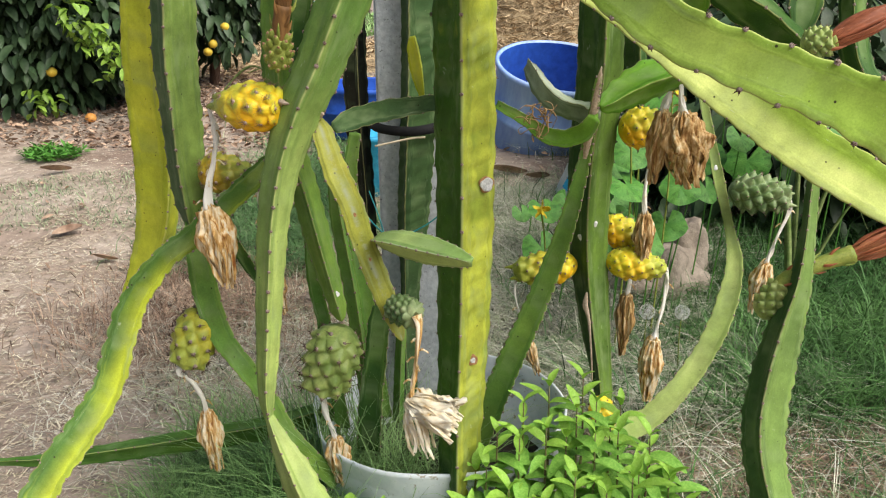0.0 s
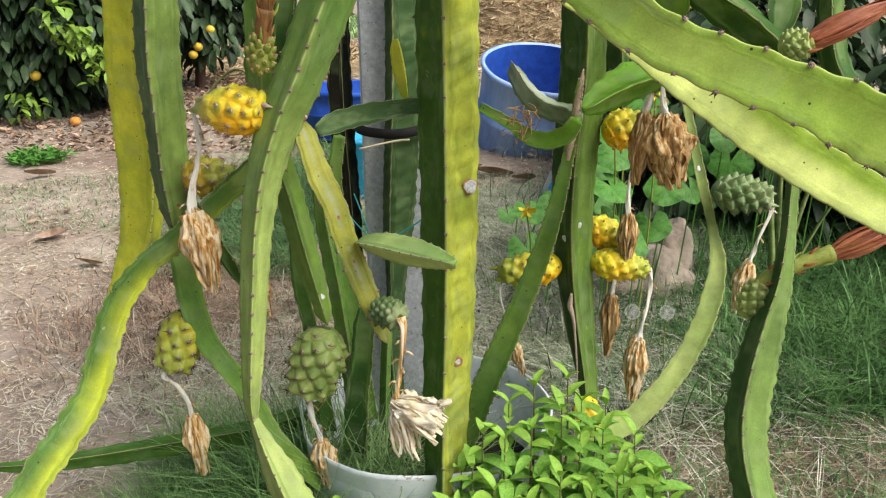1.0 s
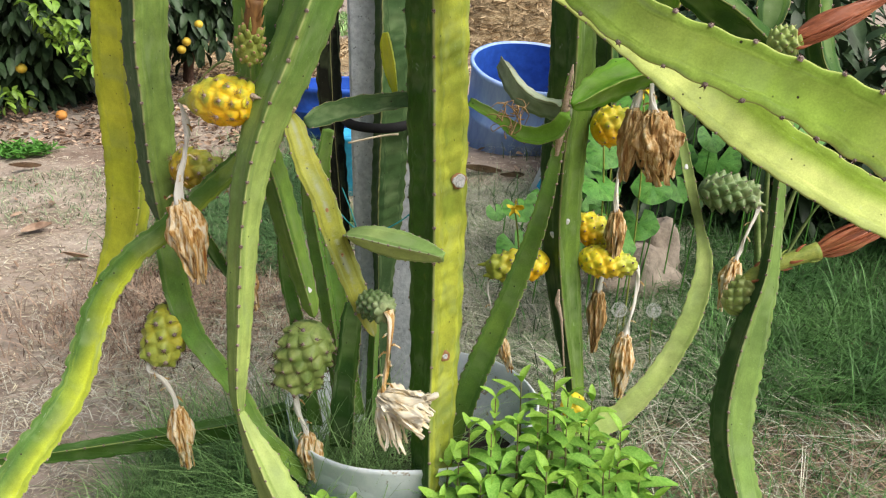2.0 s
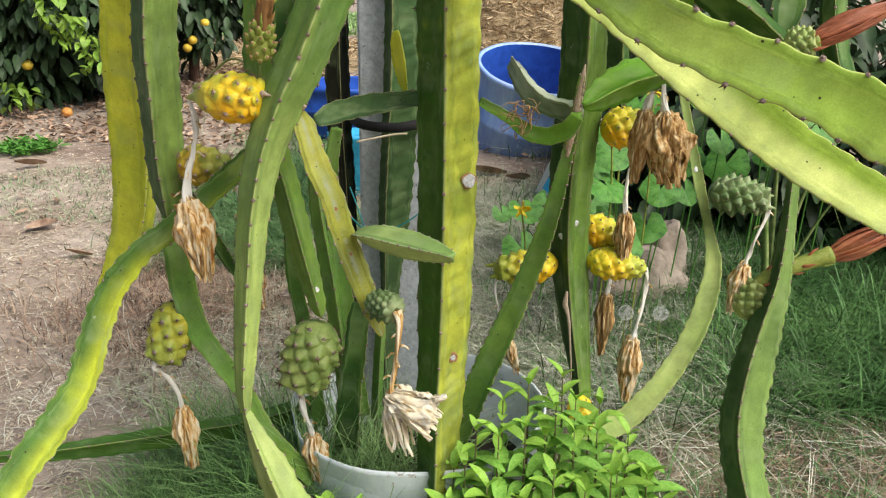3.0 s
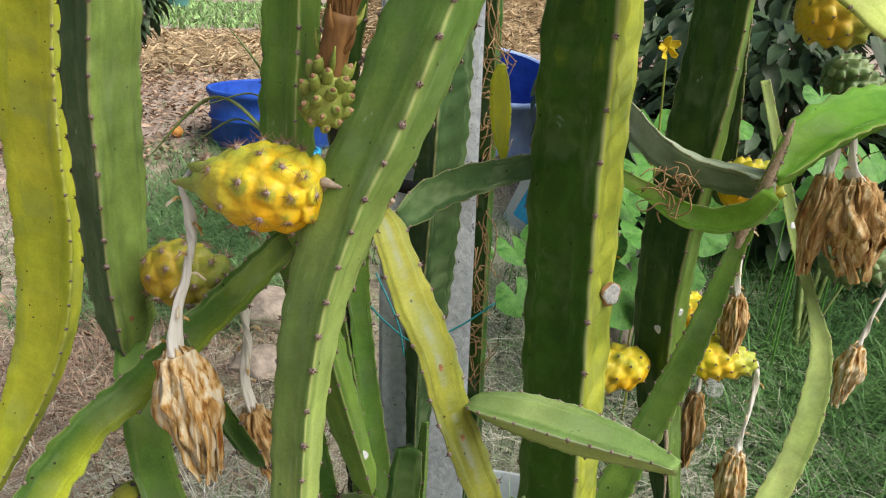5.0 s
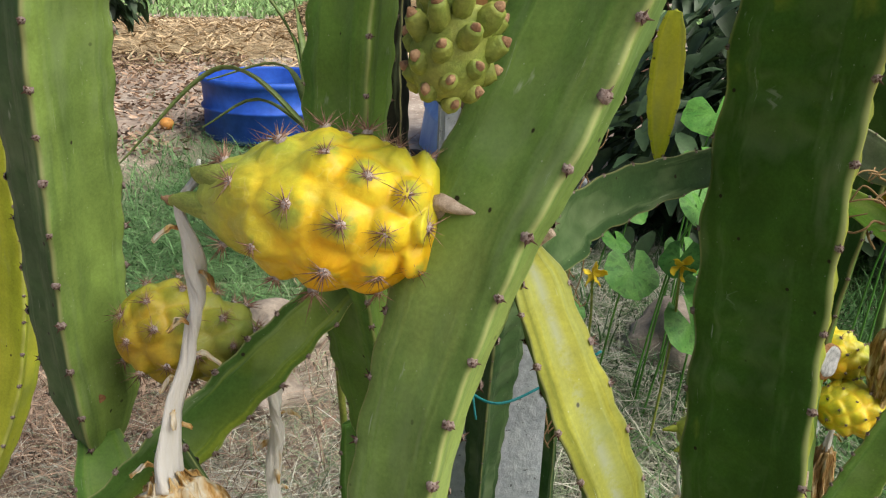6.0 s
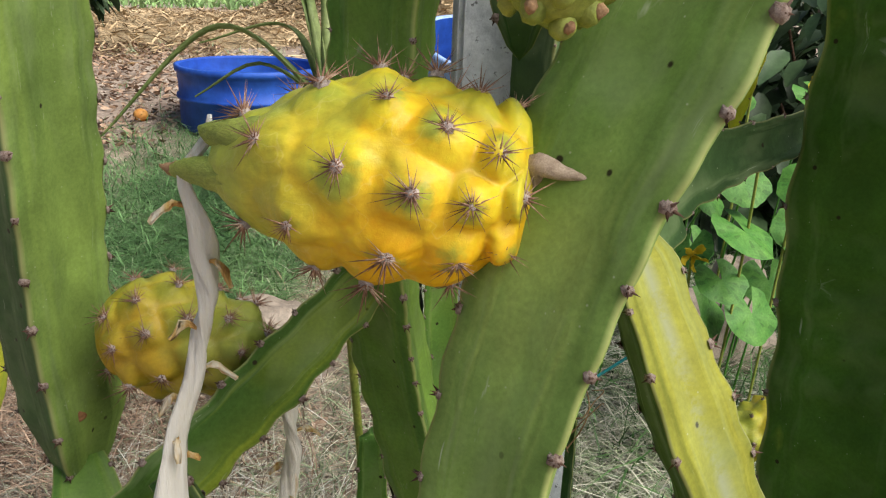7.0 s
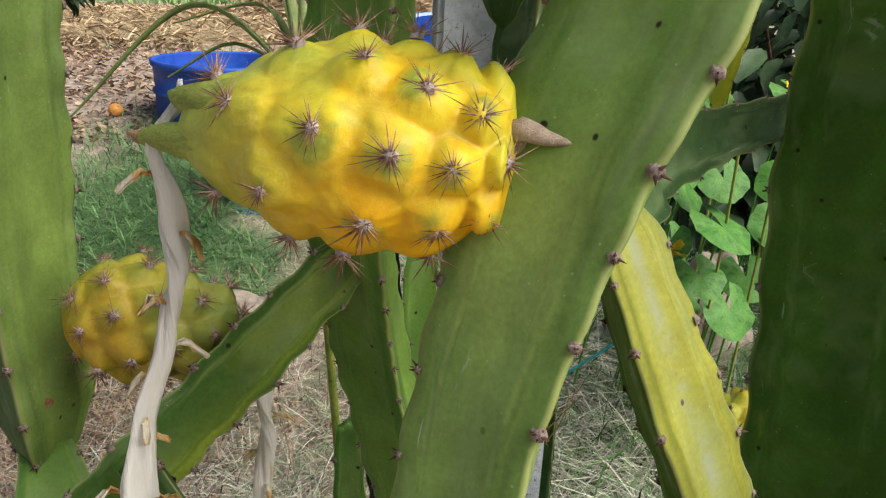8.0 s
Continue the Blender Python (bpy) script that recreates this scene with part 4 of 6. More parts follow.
stem("near_big", "large lime green cactus stem close overhead with wavy edges", NEARGREEN, [(0.05, 1.22, 1.33, 0.024), (0.10, 1.06, 1.20, 0.025), (0.160, 0.95, 1.115, 0.0255), (0.210, 0.885, 1.069, 0.0255), (0.250, 0.857, 1.040, 0.0255), (0.286, 0.845, 1.024, 0.0255), (0.320, 0.838, 1.011, 0.0255), (0.365, 0.835, 0.995, 0.027), (0.415, 0.835, 0.975, 0.030), (0.476, 0.835, 0.945, 0.033), (0.60, 0.84, 0.88, 0.032)], 62, plump=0.35, gap=0.042, wave=0.05, spines=1.35)
stem("near_low", "broad pale lime cactus stem slanting down with yellowed edge", NEARSKIN, [(0.012, 1.36, 1.35, 0.036), (0.092, 1.315, 1.205, 0.037), (0.192, 1.285, 1.115, 0.038), (0.292, 1.262, 1.038, 0.038), (0.363, 1.238, 0.978, 0.038), (0.441, 1.213, 0.917, 0.038), (0.514, 1.185, 0.862, 0.037), (0.572, 1.165, 0.826, 0.036), (0.632, 1.145, 0.793, 0.036), (0.752, 1.12, 0.74, 0.032)], 80, plump=0.45, gap=0.04, wave=0.025, spines=0.9, lit_yellow=-1.0, half=True)
stem("right_bent", "green and pale two-toned stem with a shaded face curving down", SHADED_TWOTONE, [(0.63, 1.42, 0.95, 0.010), (0.622, 1.405, 0.86, 0.010), (0.615, 1.387, 0.764, 0.011), (0.609, 1.367, 0.682, 0.013), (0.598, 1.347, 0.609, 0.019), (0.578, 1.329, 0.545, 0.028), (0.556, 1.305, 0.473, 0.034), (0.537, 1.272, 0.396, 0.036), (0.533, 1.236, 0.333, 0.034), (0.545, 1.19, 0.26, 0.032), (0.57, 1.15, 0.15, 0.03), (0.6, 1.1, -0.03, 0.026)], 1, plump=0.4, lit_yellow=0.6, gap=0.026)
stem("right_curve", "slim pale green stem curving down to the grass", PALELIME, [(0.60, 2.12, 0.92, 0.009), (0.632, 2.051, 0.743, 0.011), (0.657, 2.001, 0.614, 0.013), (0.673, 1.957, 0.527, 0.011), (0.681, 1.911, 0.442, 0.020), (0.654, 1.867, 0.344, 0.025), (0.608, 1.828, 0.259, 0.025), (0.54, 1.79, 0.174, 0.026), (0.452, 1.756, 0.103, 0.027), (0.34, 1.72, 0.08, 0.024)], 60, plump=0.1)
stem("post_climber", "old ribbed dark green stem climbing the grey post", OLIVE, [(-0.062, 1.835, 1.38, 0.041), (-0.066, 1.835, 1.05, 0.041), (-0.072, 1.835, 0.83, 0.042), (-0.085, 1.835, 0.60, 0.039), (-0.092, 1.832, 0.45, 0.026), (-0.096, 1.825, 0.30, 0.019), (-0.096, 1.815, 0.04, 0.018)], -14, plump=0.35, gap=0.03, wave=0.04, spines=0.6, ridges=0.10)
stem("dead_stem", "blackened dead stem beside the post", DEAD, [(-0.225, 1.94, 1.38, 0.024), (-0.21, 1.94, 1.056, 0.025), (-0.212, 1.94, 0.915, 0.028), (-0.208, 1.93, 0.755, 0.028), (-0.20, 1.92, 0.584, 0.028), (-0.195, 1.88, 0.418, 0.027), (-0.18, 1.82, 0.17, 0.026)], 10, plump=0.2, spines=0.5)
stem("behind_main", "green stem rising behind the fruit-bearing stem", GREEN, [(-0.262, 1.45, 1.38, 0.029), (-0.268, 1.447, 1.061, 0.029), (-0.274, 1.445, 0.955, 0.029), (-0.276, 1.475, 0.84, 0.028), (-0.257, 1.515, 0.72, 0.0265), (-0.228, 1.497, 0.607, 0.024), (-0.189, 1.449, 0.49, 0.014)], 1, plump=0.6, tip=True, gap=0.03, lit_yellow=0.6)
stem("low_reach", "long dark green stem stretching low over the ground", MID, [(-1.05, 1.40, 0.20, 0.006), (-0.889, 1.443, 0.185, 0.008), (-0.818, 1.478, 0.168, 0.013), (-0.703, 1.533, 0.154, 0.020), (-0.555, 1.595, 0.147, 0.024), (-0.394, 1.65, 0.149, 0.027), (-0.25, 1.68, 0.18, 0.026)], 4, plump=0.2)
stem("thin_behind", "thin dark green joint behind a dried flower", DARK, [(-0.39, 1.385, 0.74, 0.010), (-0.373, 1.38, 0.707, 0.012), (-0.345, 1.373, 0.655, 0.0125), (-0.305, 1.36, 0.595, 0.009)], 30, plump=0.0, tip=True)
stem("base_dark", "dark green stem base rising from the pot", DARK, [(-0.13, 1.60, 0.46, 0.018), (-0.135, 1.591, 0.423, 0.023), (-0.142, 1.575, 0.355, 0.024), (-0.152, 1.56, 0.276, 0.025), (-0.16, 1.55, 0.16, 0.025)], 50, plump=0.3)
stem("base_left", "slim green upright stem near the pot", MID, [(-0.27, 1.60, 0.62, 0.010), (-0.265, 1.60, 0.52, 0.015), (-0.245, 1.60, 0.40, 0.016), (-0.22, 1.60, 0.18, 0.016)], 40, plump=0.2)
stem("base_mid", "slim dark green upright stem near the pot", GREEN, [(-0.235, 1.68, 0.75, 0.008), (-0.225, 1.68, 0.62, 0.015), (-0.20, 1.67, 0.45, 0.016), (-0.17, 1.65, 0.18, 0.016)], 20, plump=0.2)
stem("behind_post", "green stem leaning behind the post", GREEN, [(-0.185, 1.70, 0.80, 0.012), (-0.20, 1.70, 0.70, 0.016), (-0.19, 1.70, 0.55, 0.016), (-0.17, 1.69, 0.4, 0.016), (-0.14, 1.66, 0.17, 0.016)], 60, plump=0.1)
stem("post_shoot", "narrow green shoot against the foot of the post", GREEN, [(-0.095, 1.70, 0.44, 0.006), (-0.10, 1.69, 0.36, 0.011), (-0.105, 1.68, 0.28, 0.012), (-0.11, 1.66, 0.16, 0.012)], 10, plump=0.1, gap=0.016, spines=0.6)
stem("yellow_shoot", "small yellow shoot hanging from the climbing stem", LEMON, [(-0.049, 1.49, 1.002, 0.005), (-0.048, 1.494, 0.985, 0.0105), (-0.044, 1.503, 0.955, 0.0125), (-0.039, 1.515, 0.918, 0.0095), (-0.034, 1.523, 0.888, 0.003)], 30, plump=0.0, gap=0.018, spines=0.4)

# ---- post, pot, ties ----
def box_bm(size, at=(0, 0, 0), bevel=0.004, seg=2):
    bm = bmesh.new()
    bmesh.ops.create_cube(bm, size=1.0)
    bmesh.ops.scale(bm, vec=size, verts=bm.verts)
    bmesh.ops.bevel(bm, geom=list(bm.edges), offset=bevel, segments=seg, affect="EDGES")
    bmesh.ops.translate(bm, vec=at, verts=bm.verts)
    return bm


def from_bm(name, bm, mat, smooth=False):
    me = bpy.data.meshes.new(name)
    bm.to_mesh(me)
    bm.free()
    me.materials.append(mat)
    if smooth:
        me.polygons.foreach_set("use_smooth", np.ones(len(me.polygons), dtype=bool))
    return me


post = empty("support_post", "rough grey square post holding up the cactus", "post")
bm = box_bm((0.155, 0.09, 1.5), (0, 0, 0.75), 0.006)
child("post_body", from_bm("post_body", bm, CONCRETE), post, m=Matrix.Translation((-0.078, 1.903, -0.07)) @ Matrix.Rotation(radians(-6), 4, "Z"))
strap = new("strap", tube_mesh("strap", [(-0.175, 1.96, 0.800, 0.012), (-0.172, 1.87, 0.793, 0.012), (-0.14, 1.812, 0.788, 0.012), (-0.075, 1.780, 0.788, 0.012), (-0.02, 1.81, 0.793, 0.012), (0.012, 1.87, 0.796, 0.012), (0.015, 1.95, 0.800, 0.012)], RUBBER, 6, 0.01, 0.22))
tagged(strap, "black rubber strap tied round post and stem", "strap")


def lathe(name, prof, mat, at, sides=48, wobble=0.0, lid=True):
    V, F = [], []
    n = len(prof)
    for i, (r, z) in enumerate(prof):
        for k in range(sides):
            a = 2 * np.pi * k / sides
            q = r * (1 + wobble * noise.noise(Vector((np.cos(a) * 2, np.sin(a) * 2, z * 3))))
            V.append((at[0] + q * np.cos(a), at[1] + q * np.sin(a), at[2] + z))
    for i in range(n - 1):
        for k in range(sides):
            F.append((i * sides + k, i * sides + (k + 1) % sides, (i + 1) * sides + (k + 1) % sides, (i + 1) * sides + k))
    F.append(tuple(range(sides))[::-1])
    if lid:
        F.append(tuple((n - 1) * sides + k for k in range(sides)))
    return mesh_of(name, V, F, mat)


pot = empty("planter", "large white plastic planter full of dark soil", "planter")
child("tub", lathe("tub", [(0.225, 0.0), (0.245, 0.05), (0.271, 0.238), (0.275, 0.247), (0.2755, 0.254), (0.2725, 0.257), (0.2695, 0.253), (0.266, 0.21), (0.254, 0.08)], POTWHITE, (-0.018, 1.645, -0.045), 56, 0.05), pot)
child("soil", lathe("soil", [(0.252, 0.06), (0.252, 0.085), (0.2, 0.095), (0.1, 0.105), (0.02, 0.11)], SOIL, (-0.018, 1.645, -0.045), 40, 0.05), pot, "dark crumbly potting soil")

child("dry_tip", tube_mesh("dry_tip", [(0.2655, 1.434, 0.955, 0.001), (0.2635, 1.441, 0.93, 0.0050), (0.2605, 1.458, 0.885, 0.0070), (0.257, 1.480, 0.83, 0.0078), (0.2545, 1.494, 0.79, 0.0060)], TUBEBASE, 10, 0.003, 0.8, 0, 0.35, 5), STEMS["right_thin"][0], "dried tan corky tip")

# upper right and far stems
stem("behind_upper", "dark green joint end behind the main stem", DARK, [(-0.20, 1.40, 1.14, 0.022), (-0.215, 1.395, 1.05, 0.021), (-0.221, 1.39, 0.99, 0.017), (-0.222, 1.388, 0.945, 0.008)], 30, plump=0.3, tip=True)
stem("top_dark", "dark green joint at the top of the clump", DARK, [(0.40, 1.40, 1.12, 0.03), (0.446, 1.35, 1.068, 0.028), (0.509, 1.35, 1.027, 0.028), (0.572, 1.34, 0.972, 0.022)], 20, plump=0.1)
stem("top_lime", "bright lime young joint lit from above", LIME, [(0.38, 1.42, 1.14, 0.03), (0.405, 1.40, 1.06, 0.032), (0.40, 1.40, 1.02, 0.022)], 40, plump=0.0, tip=True)
stem("top_pale", "dark green joint behind the flower bud", DARK, [(0.56, 1.40, 1.16, 0.024), (0.558, 1.38, 1.06, 0.026), (0.548, 1.36, 1.0, 0.02)], -30, plump=0.1, tip=True)
stem("far_right", "dark stem standing behind the clump", DARK, [(0.395, 1.86, 1.35, 0.028), (0.402, 1.86, 1.0, 0.028), (0.41, 1.86, 0.86, 0.026), (0.415, 1.86, 0.74, 0.02)], 20, plump=0.5, tip=True)
stem("right_low", "green stem leaning down in the shade", DARK, [(0.69, 1.52, 1.1, 0.02), (0.70, 1.48, 0.96, 0.024), (0.76, 1.45, 0.87, 0.024), (0.86, 1.44, 0.78, 0.022), (0.96, 1.44, 0.5, 0.02), (0.98, 1.44, -0.07, 0.02)], 10, plump=0.1)

# ---- fruits ----
HERO_KNOBS = [(0.472, 1.49), (0.615, 1.84), (0.877, 1.64), (0.77, 2.54), (0.398, 2.15), (0.228, 2.36), (0.309, 1.43), (0.174, 1.63), (0.076, 1.34), (0.501, 2.82), (0.294, 2.99), (0.088, 2.48), (0.142, 3.08), (0.65, -2.82), (0.84, -2.25), (0.365, -2.66), (0.179, -2.52), (0.056, -2.45), (0.45, -2.12), (0.216, -1.9), (0.61, -2.12), (0.02, 3.02)]
HERO_KNOBS += [(0.06 + 0.155 * i + 0.07 * (k % 2), -1.1 + 0.62 * k + 0.1 * i) for i in range(6) for k in range(4)]
fruit("hero", "ripe yellow fruit with spiny knobs and green tip", RIPE, (-0.2365, 1.300, 0.9072), (-0.357, 1.345, 0.9085), 0.0388, 46, 0.125, 150, 170, FRUITSPINES, 1.0, seed=0.7, horns=0, spur=True, point=0.75, outline=[(0, 0.45), (0.03, 0.60), (0.09, 0.74), (0.26, 0.95), (0.45, 1.0), (0.67, 0.85), (0.84, 0.58), (0.93, 0.38), (1.0, 0.15)], places=HERO_KNOBS)
hero_root = [o for o in bpy.data.objects if o.name.startswith("cactus_fruit")][0]
for rows in ([(-0.326, 1.322, 0.9065, 0.004), (-0.339, 1.325, 0.907, 0.0085), (-0.350, 1.333, 0.906, 0.0075), (-0.363, 1.347, 0.9045, 0.0055), (-0.3715, 1.357, 0.9025, 0.0035), (-0.3755, 1.361, 0.902, 0.001)], [(-0.318, 1.312, 0.922, 0.005), (-0.332, 1.321, 0.922, 0.0085), (-0.345, 1.332, 0.921, 0.0072), (-0.356, 1.346, 0.920, 0.0045), (-0.361, 1.352, 0.921, 0.001)]):
    me = tube_mesh("scale", rows, HORN, 14, 0.003, 0.8, 1.0, 0.10)
    child("scale", me, hero_root, "green tapering scale with dry tip")
child("dry_tip", tube_mesh("dry_tip", [(-0.3705, 1.356, 0.9028, 0.0034), (-0.3735, 1.3590, 0.9024, 0.0029), (-0.3790, 1.362, 0.9032, 0.0006)], DRYTIP, 9, 0.002, 0.6, 0, 0.4), hero_root, "dry brown scale tip")
fruit("second", "ripening yellow-green fruit hanging in shade", HALF, (-0.447, 1.51, 0.770), (-0.346, 1.486, 0.752), 0.0365, 40, 0.16, 70, 84, FRUITSPINES, 1.0, seed=2.1, horns=2)
fruit("left_low", "greenish yellow fruit with small spines", GREENISH, (-0.450, 1.475, 0.510), (-0.489, 1.43, 0.400), 0.042, 46, 0.12, 80, 96, SMALLSPINES, 1.8, seed=1.3, horns=0, taper=0.3, point=0.6)
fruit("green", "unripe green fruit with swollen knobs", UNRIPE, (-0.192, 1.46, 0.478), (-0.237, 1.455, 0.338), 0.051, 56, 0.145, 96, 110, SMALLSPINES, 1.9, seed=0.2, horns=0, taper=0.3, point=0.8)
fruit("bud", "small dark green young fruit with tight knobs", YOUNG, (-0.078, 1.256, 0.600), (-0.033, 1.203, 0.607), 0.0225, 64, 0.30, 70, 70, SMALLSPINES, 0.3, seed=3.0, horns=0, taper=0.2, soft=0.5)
fruit("right_top", "yellow fruit behind a dried flower", RIPE, (0.36, 1.775, 0.795), (0.458, 1.76, 0.80), 0.042, 44, 0.2, 60, 72, SMALLSPINES, 1.0, seed=1.9)
fruit("right_mid", "yellow spiny fruit hanging beside a dark stem", RIPE, (0.29, 1.79, 0.487), (0.145, 1.77, 0.475), 0.038, 44, 0.2, 60, 72, SMALLSPINES, 1.0, seed=4.4)
fruit("right_back", "yellow knobbly fruit behind another fruit", RIPE, (0.345, 1.86, 0.558), (0.45, 1.86, 0.522), 0.037, 50, 0.18, 60, 72, SMALLSPINES, 0.9, seed=5.0, horns=0)
fruit("right_front", "yellow fruit with pale green knobbly tip", RIPE, (0.357, 1.82, 0.487), (0.495, 1.806, 0.468), 0.037, 54, 0.18, 70, 84, SMALLSPINES, 0.9, seed=0.9, taper=0.6, horns=0)
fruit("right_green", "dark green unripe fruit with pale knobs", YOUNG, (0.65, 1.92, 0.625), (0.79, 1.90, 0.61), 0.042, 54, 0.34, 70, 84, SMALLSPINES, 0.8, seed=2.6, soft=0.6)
fruit("low_yellow", "small yellow fruit low among basil leaves", RIPE, (0.345, 1.73, 0.19), (0.36, 1.70, 0.10), 0.030, 36, 0.2, 40, 48, SMALLSPINES, 0.9, seed=3.3, horns=0)
fruit("top_back", "yellow-green fruit high up behind the stems", HALF, (0.40, 1.70, 1.075), (0.50, 1.68, 1.04), 0.042, 44, 0.2, 50, 60, SMALLSPINES, 0.9, seed=3.9, horns=0)
fruit("top_back_green", "small grey-green young fruit with pale knobs", YOUNG, (0.47, 1.72, 0.99), (0.545, 1.70, 0.945), 0.030, 50, 0.36, 50, 60, SMALLSPINES, 0.7, seed=4.9, horns=0, soft=0.6)
def scaly_base(label, base, tip, radius, seed):
    """The green foot of a withered bud: a rounded core set with stubby scales that end in dry pinkish tips."""
    A, Z = np.array(base, float), np.array(tip, float)
    d = (Z - A) / np.linalg.norm(Z - A)
    Ln = np.linalg.norm(Z - A)
    x = np.cross(d, (0, 1, 0))
    x /= np.linalg.norm(x)
    y = np.cross(x, d)
    root = empty("cactus_fruit", label, "cactus fruit", group="cactus fruits")
    child("rind", tube_mesh("rind", [(*A, radius * 0.25), (*(A + d * Ln * 0.12), radius * 0.62), (*(A + d * Ln * 0.4), radius * 0.80), (*(A + d * Ln * 0.8), radius * 0.66), (*Z, radius * 0.5)], BUDGREEN, 18, 0.003, 1, 0, 0.06, seed), root)
    r = np.random.default_rng(seed)
    for i in range(34):
        u = 0.02 + 0.95 * (i / 33) ** 1.1
        a = i * 2.39996 + seed
        out = np.cos(a) * x + np.sin(a) * y
        q = radius * (0.35 + 0.45 * np.sin(np.pi * min(1, 0.12 + 0.8 * u)))
        p = A + d * u * Ln + out * q * 0.75
        ln = radius * (0.22 + 0.50 * u) * (0.85 + 0.3 * r.random())
        way = out * (1.0 - 0.55 * u) + d * (0.15 + 1.0 * u)
        way /= np.linalg.norm(way)
        fat = radius * (0.215 + 0.05 * r.random())
        s = child("scale", tube_mesh("scale", [(*p, fat * 0.9), (*(p + way * ln * 0.5), fat), (*(p + way * ln), fat * 0.72)], BUDGREEN, 9, 0.002, 0.85, 0, 0.10, i), root)
        e = p + way * ln
        child("dry_tip", tube_mesh("dry_tip", [(*(e - way * 0.0004), fat * 0.50), (*(e + way * fat * 0.25), fat * 0.42), (*(e + way * fat * 0.6), fat * 0.10)], DRYTIP, 8, 0.001, 0.8, 0, 0.3, i), s, "dry pinkish tan scale tip")
    return root


scaly_base("green scaly base of a withered bud", (-0.2405, 1.293, 0.968), (-0.232, 1.285, 1.012), 0.0225, 2)
fruit("red_bud_low_base", "green knobbly base of a red flower bud", UNRIPE, (0.550, 1.37, 0.535), (0.585, 1.37, 0.60), 0.026, 44, 0.3, 50, 60, SMALLSPINES, 0.4, seed=5.1, horns=0, taper=0.2, soft=0.6)
fruit("red_bud_top_base", "green knobbly base of the upper flower bud", UNRIPE, (0.478, 1.16, 1.005), (0.515, 1.15, 1.015), 0.020, 40, 0.3, 50, 60, SMALLSPINES, 0.4, seed=6.1, horns=0, taper=0.2, soft=0.6)


def flower_bud(label, tube, way, length, spread, mat, seed, scales=9):
    """A closed flower bud: tube with scale leaves and a spindle of overlapping petals."""
    root = empty("flower_bud", label, "flower bud", group="flower buds")
    tube_ob = child("flower_tube", tube_mesh("flower_tube", tube, BUDGREEN if mat is REDBUD else mat, 9, 0.008, 0.9, 1.0, 0.12, seed), root)
    e = np.array(tube[-1][:3], float)
    h = np.array(way, float)
    h /= np.linalg.norm(h)
    u = np.cross(h, (0, 1, 0.2))
    u /= np.linalg.norm(u)
    w = np.cross(h, u)
    r = np.random.default_rng(seed)
    for i in range(20):
        a = i * 2.4
        out = np.cos(a) * u + np.sin(a) * w
        ln = length * (0.75 + 0.35 * r.random())
        k = 0.6 + 0.5 * r.random()
        pts = (e - h * 0.012 + out * tube[-1][3] * 0.6, e + h * ln * 0.35 + out * spread * k, e + h * ln * 0.7 + out * spread * 0.8 * k, e + h * ln + out * spread * 0.25)
        child("petal", petal_mesh(pts, spread * 1.25, mat, seed * 31 + i, 0.12, 0.025, out), root)
    C = spline(tube, 0.006)
    for i in range(scales):
        c = C[int((0.1 + 0.85 * i / scales) * (len(C) - 1))]
        a = i * 2.4 + seed
        out = np.cos(a) * u + np.sin(a) * w
        p = c[:3] + out * c[3] * 0.7
        child("bract", tube_mesh("bract", [(*p, 0.0028), (*(p + out * 0.006 + h * 0.008), 0.0026), (*(p + out * 0.009 + h * 0.02), 0.0005)], mat if i % 2 else BUDGREEN, 6, 0.004), tube_ob)
    return root


flower_bud("brown withered bud standing up from a scaly green base", [(-0.2335, 1.287, 1.000, 0.013), (-0.229, 1.284, 1.03, 0.0125), (-0.222, 1.280, 1.06, 0.013)], (0.18, 0, 1), 0.12, 0.014, BUDBROWN, 3)
flower_bud("long red flower bud on a green tube", [(0.566, 1.37, 0.575, 0.018), (0.585, 1.37, 0.604, 0.0155), (0.615, 1.37, 0.623, 0.0125), (0.655, 1.37, 0.640, 0.0135), (0.690, 1.37, 0.652, 0.016)], (1, 0, 0.46), 0.15, 0.017, REDBUD, 5, 14)
flower_bud("reddish brown closed flower bud", [(0.500, 1.15, 1.008, 0.012), (0.516, 1.15, 1.014, 0.013)], (1, 0, 0.50), 0.115, 0.013, REDBUD, 6, 4)

# ---- dried flowers ----
dried_flower("hero_dry", "withered tan flower hanging from the ripe fruit", [(-0.3565, 1.352, 0.926, 0.0012), (-0.3580, 1.352, 0.916, 0.0034), (-0.366, 1.352, 0.906, 0.0030), (-0.368, 1.351, 0.899, 0.0036), (-0.364, 1.350, 0.883, 0.0050), (-0.3625, 1.350, 0.866, 0.0055), (-0.361, 1.350, 0.851, 0.0053), (-0.365, 1.350, 0.834, 0.0046), (-0.370, 1.350, 0.810, 0.0037), (-0.378, 1.349, 0.787, 0.0050), (-0.381, 1.348, 0.772, 0.0064), (-0.384, 1.346, 0.753, 0.0085), (-0.384, 1.344, 0.736, 0.011)], (0.24, -0.10, -1), 0.128, 0.022, HUSK, petals=22, width=0.013, seed=3, bracts=9)
dried_flower("second_dry", "slim pale dried flower tube with brown end", [(-0.345, 1.483, 0.757, 0.006), (-0.336, 1.48, 0.742, 0.006), (-0.331, 1.477, 0.69, 0.0055), (-0.335, 1.475, 0.64, 0.006), (-0.328, 1.474, 0.60, 0.008)], (0.2, 0, -1), 0.10, 0.015, BROWNHUSK, petals=14, width=0.010, seed=4, bracts=6)
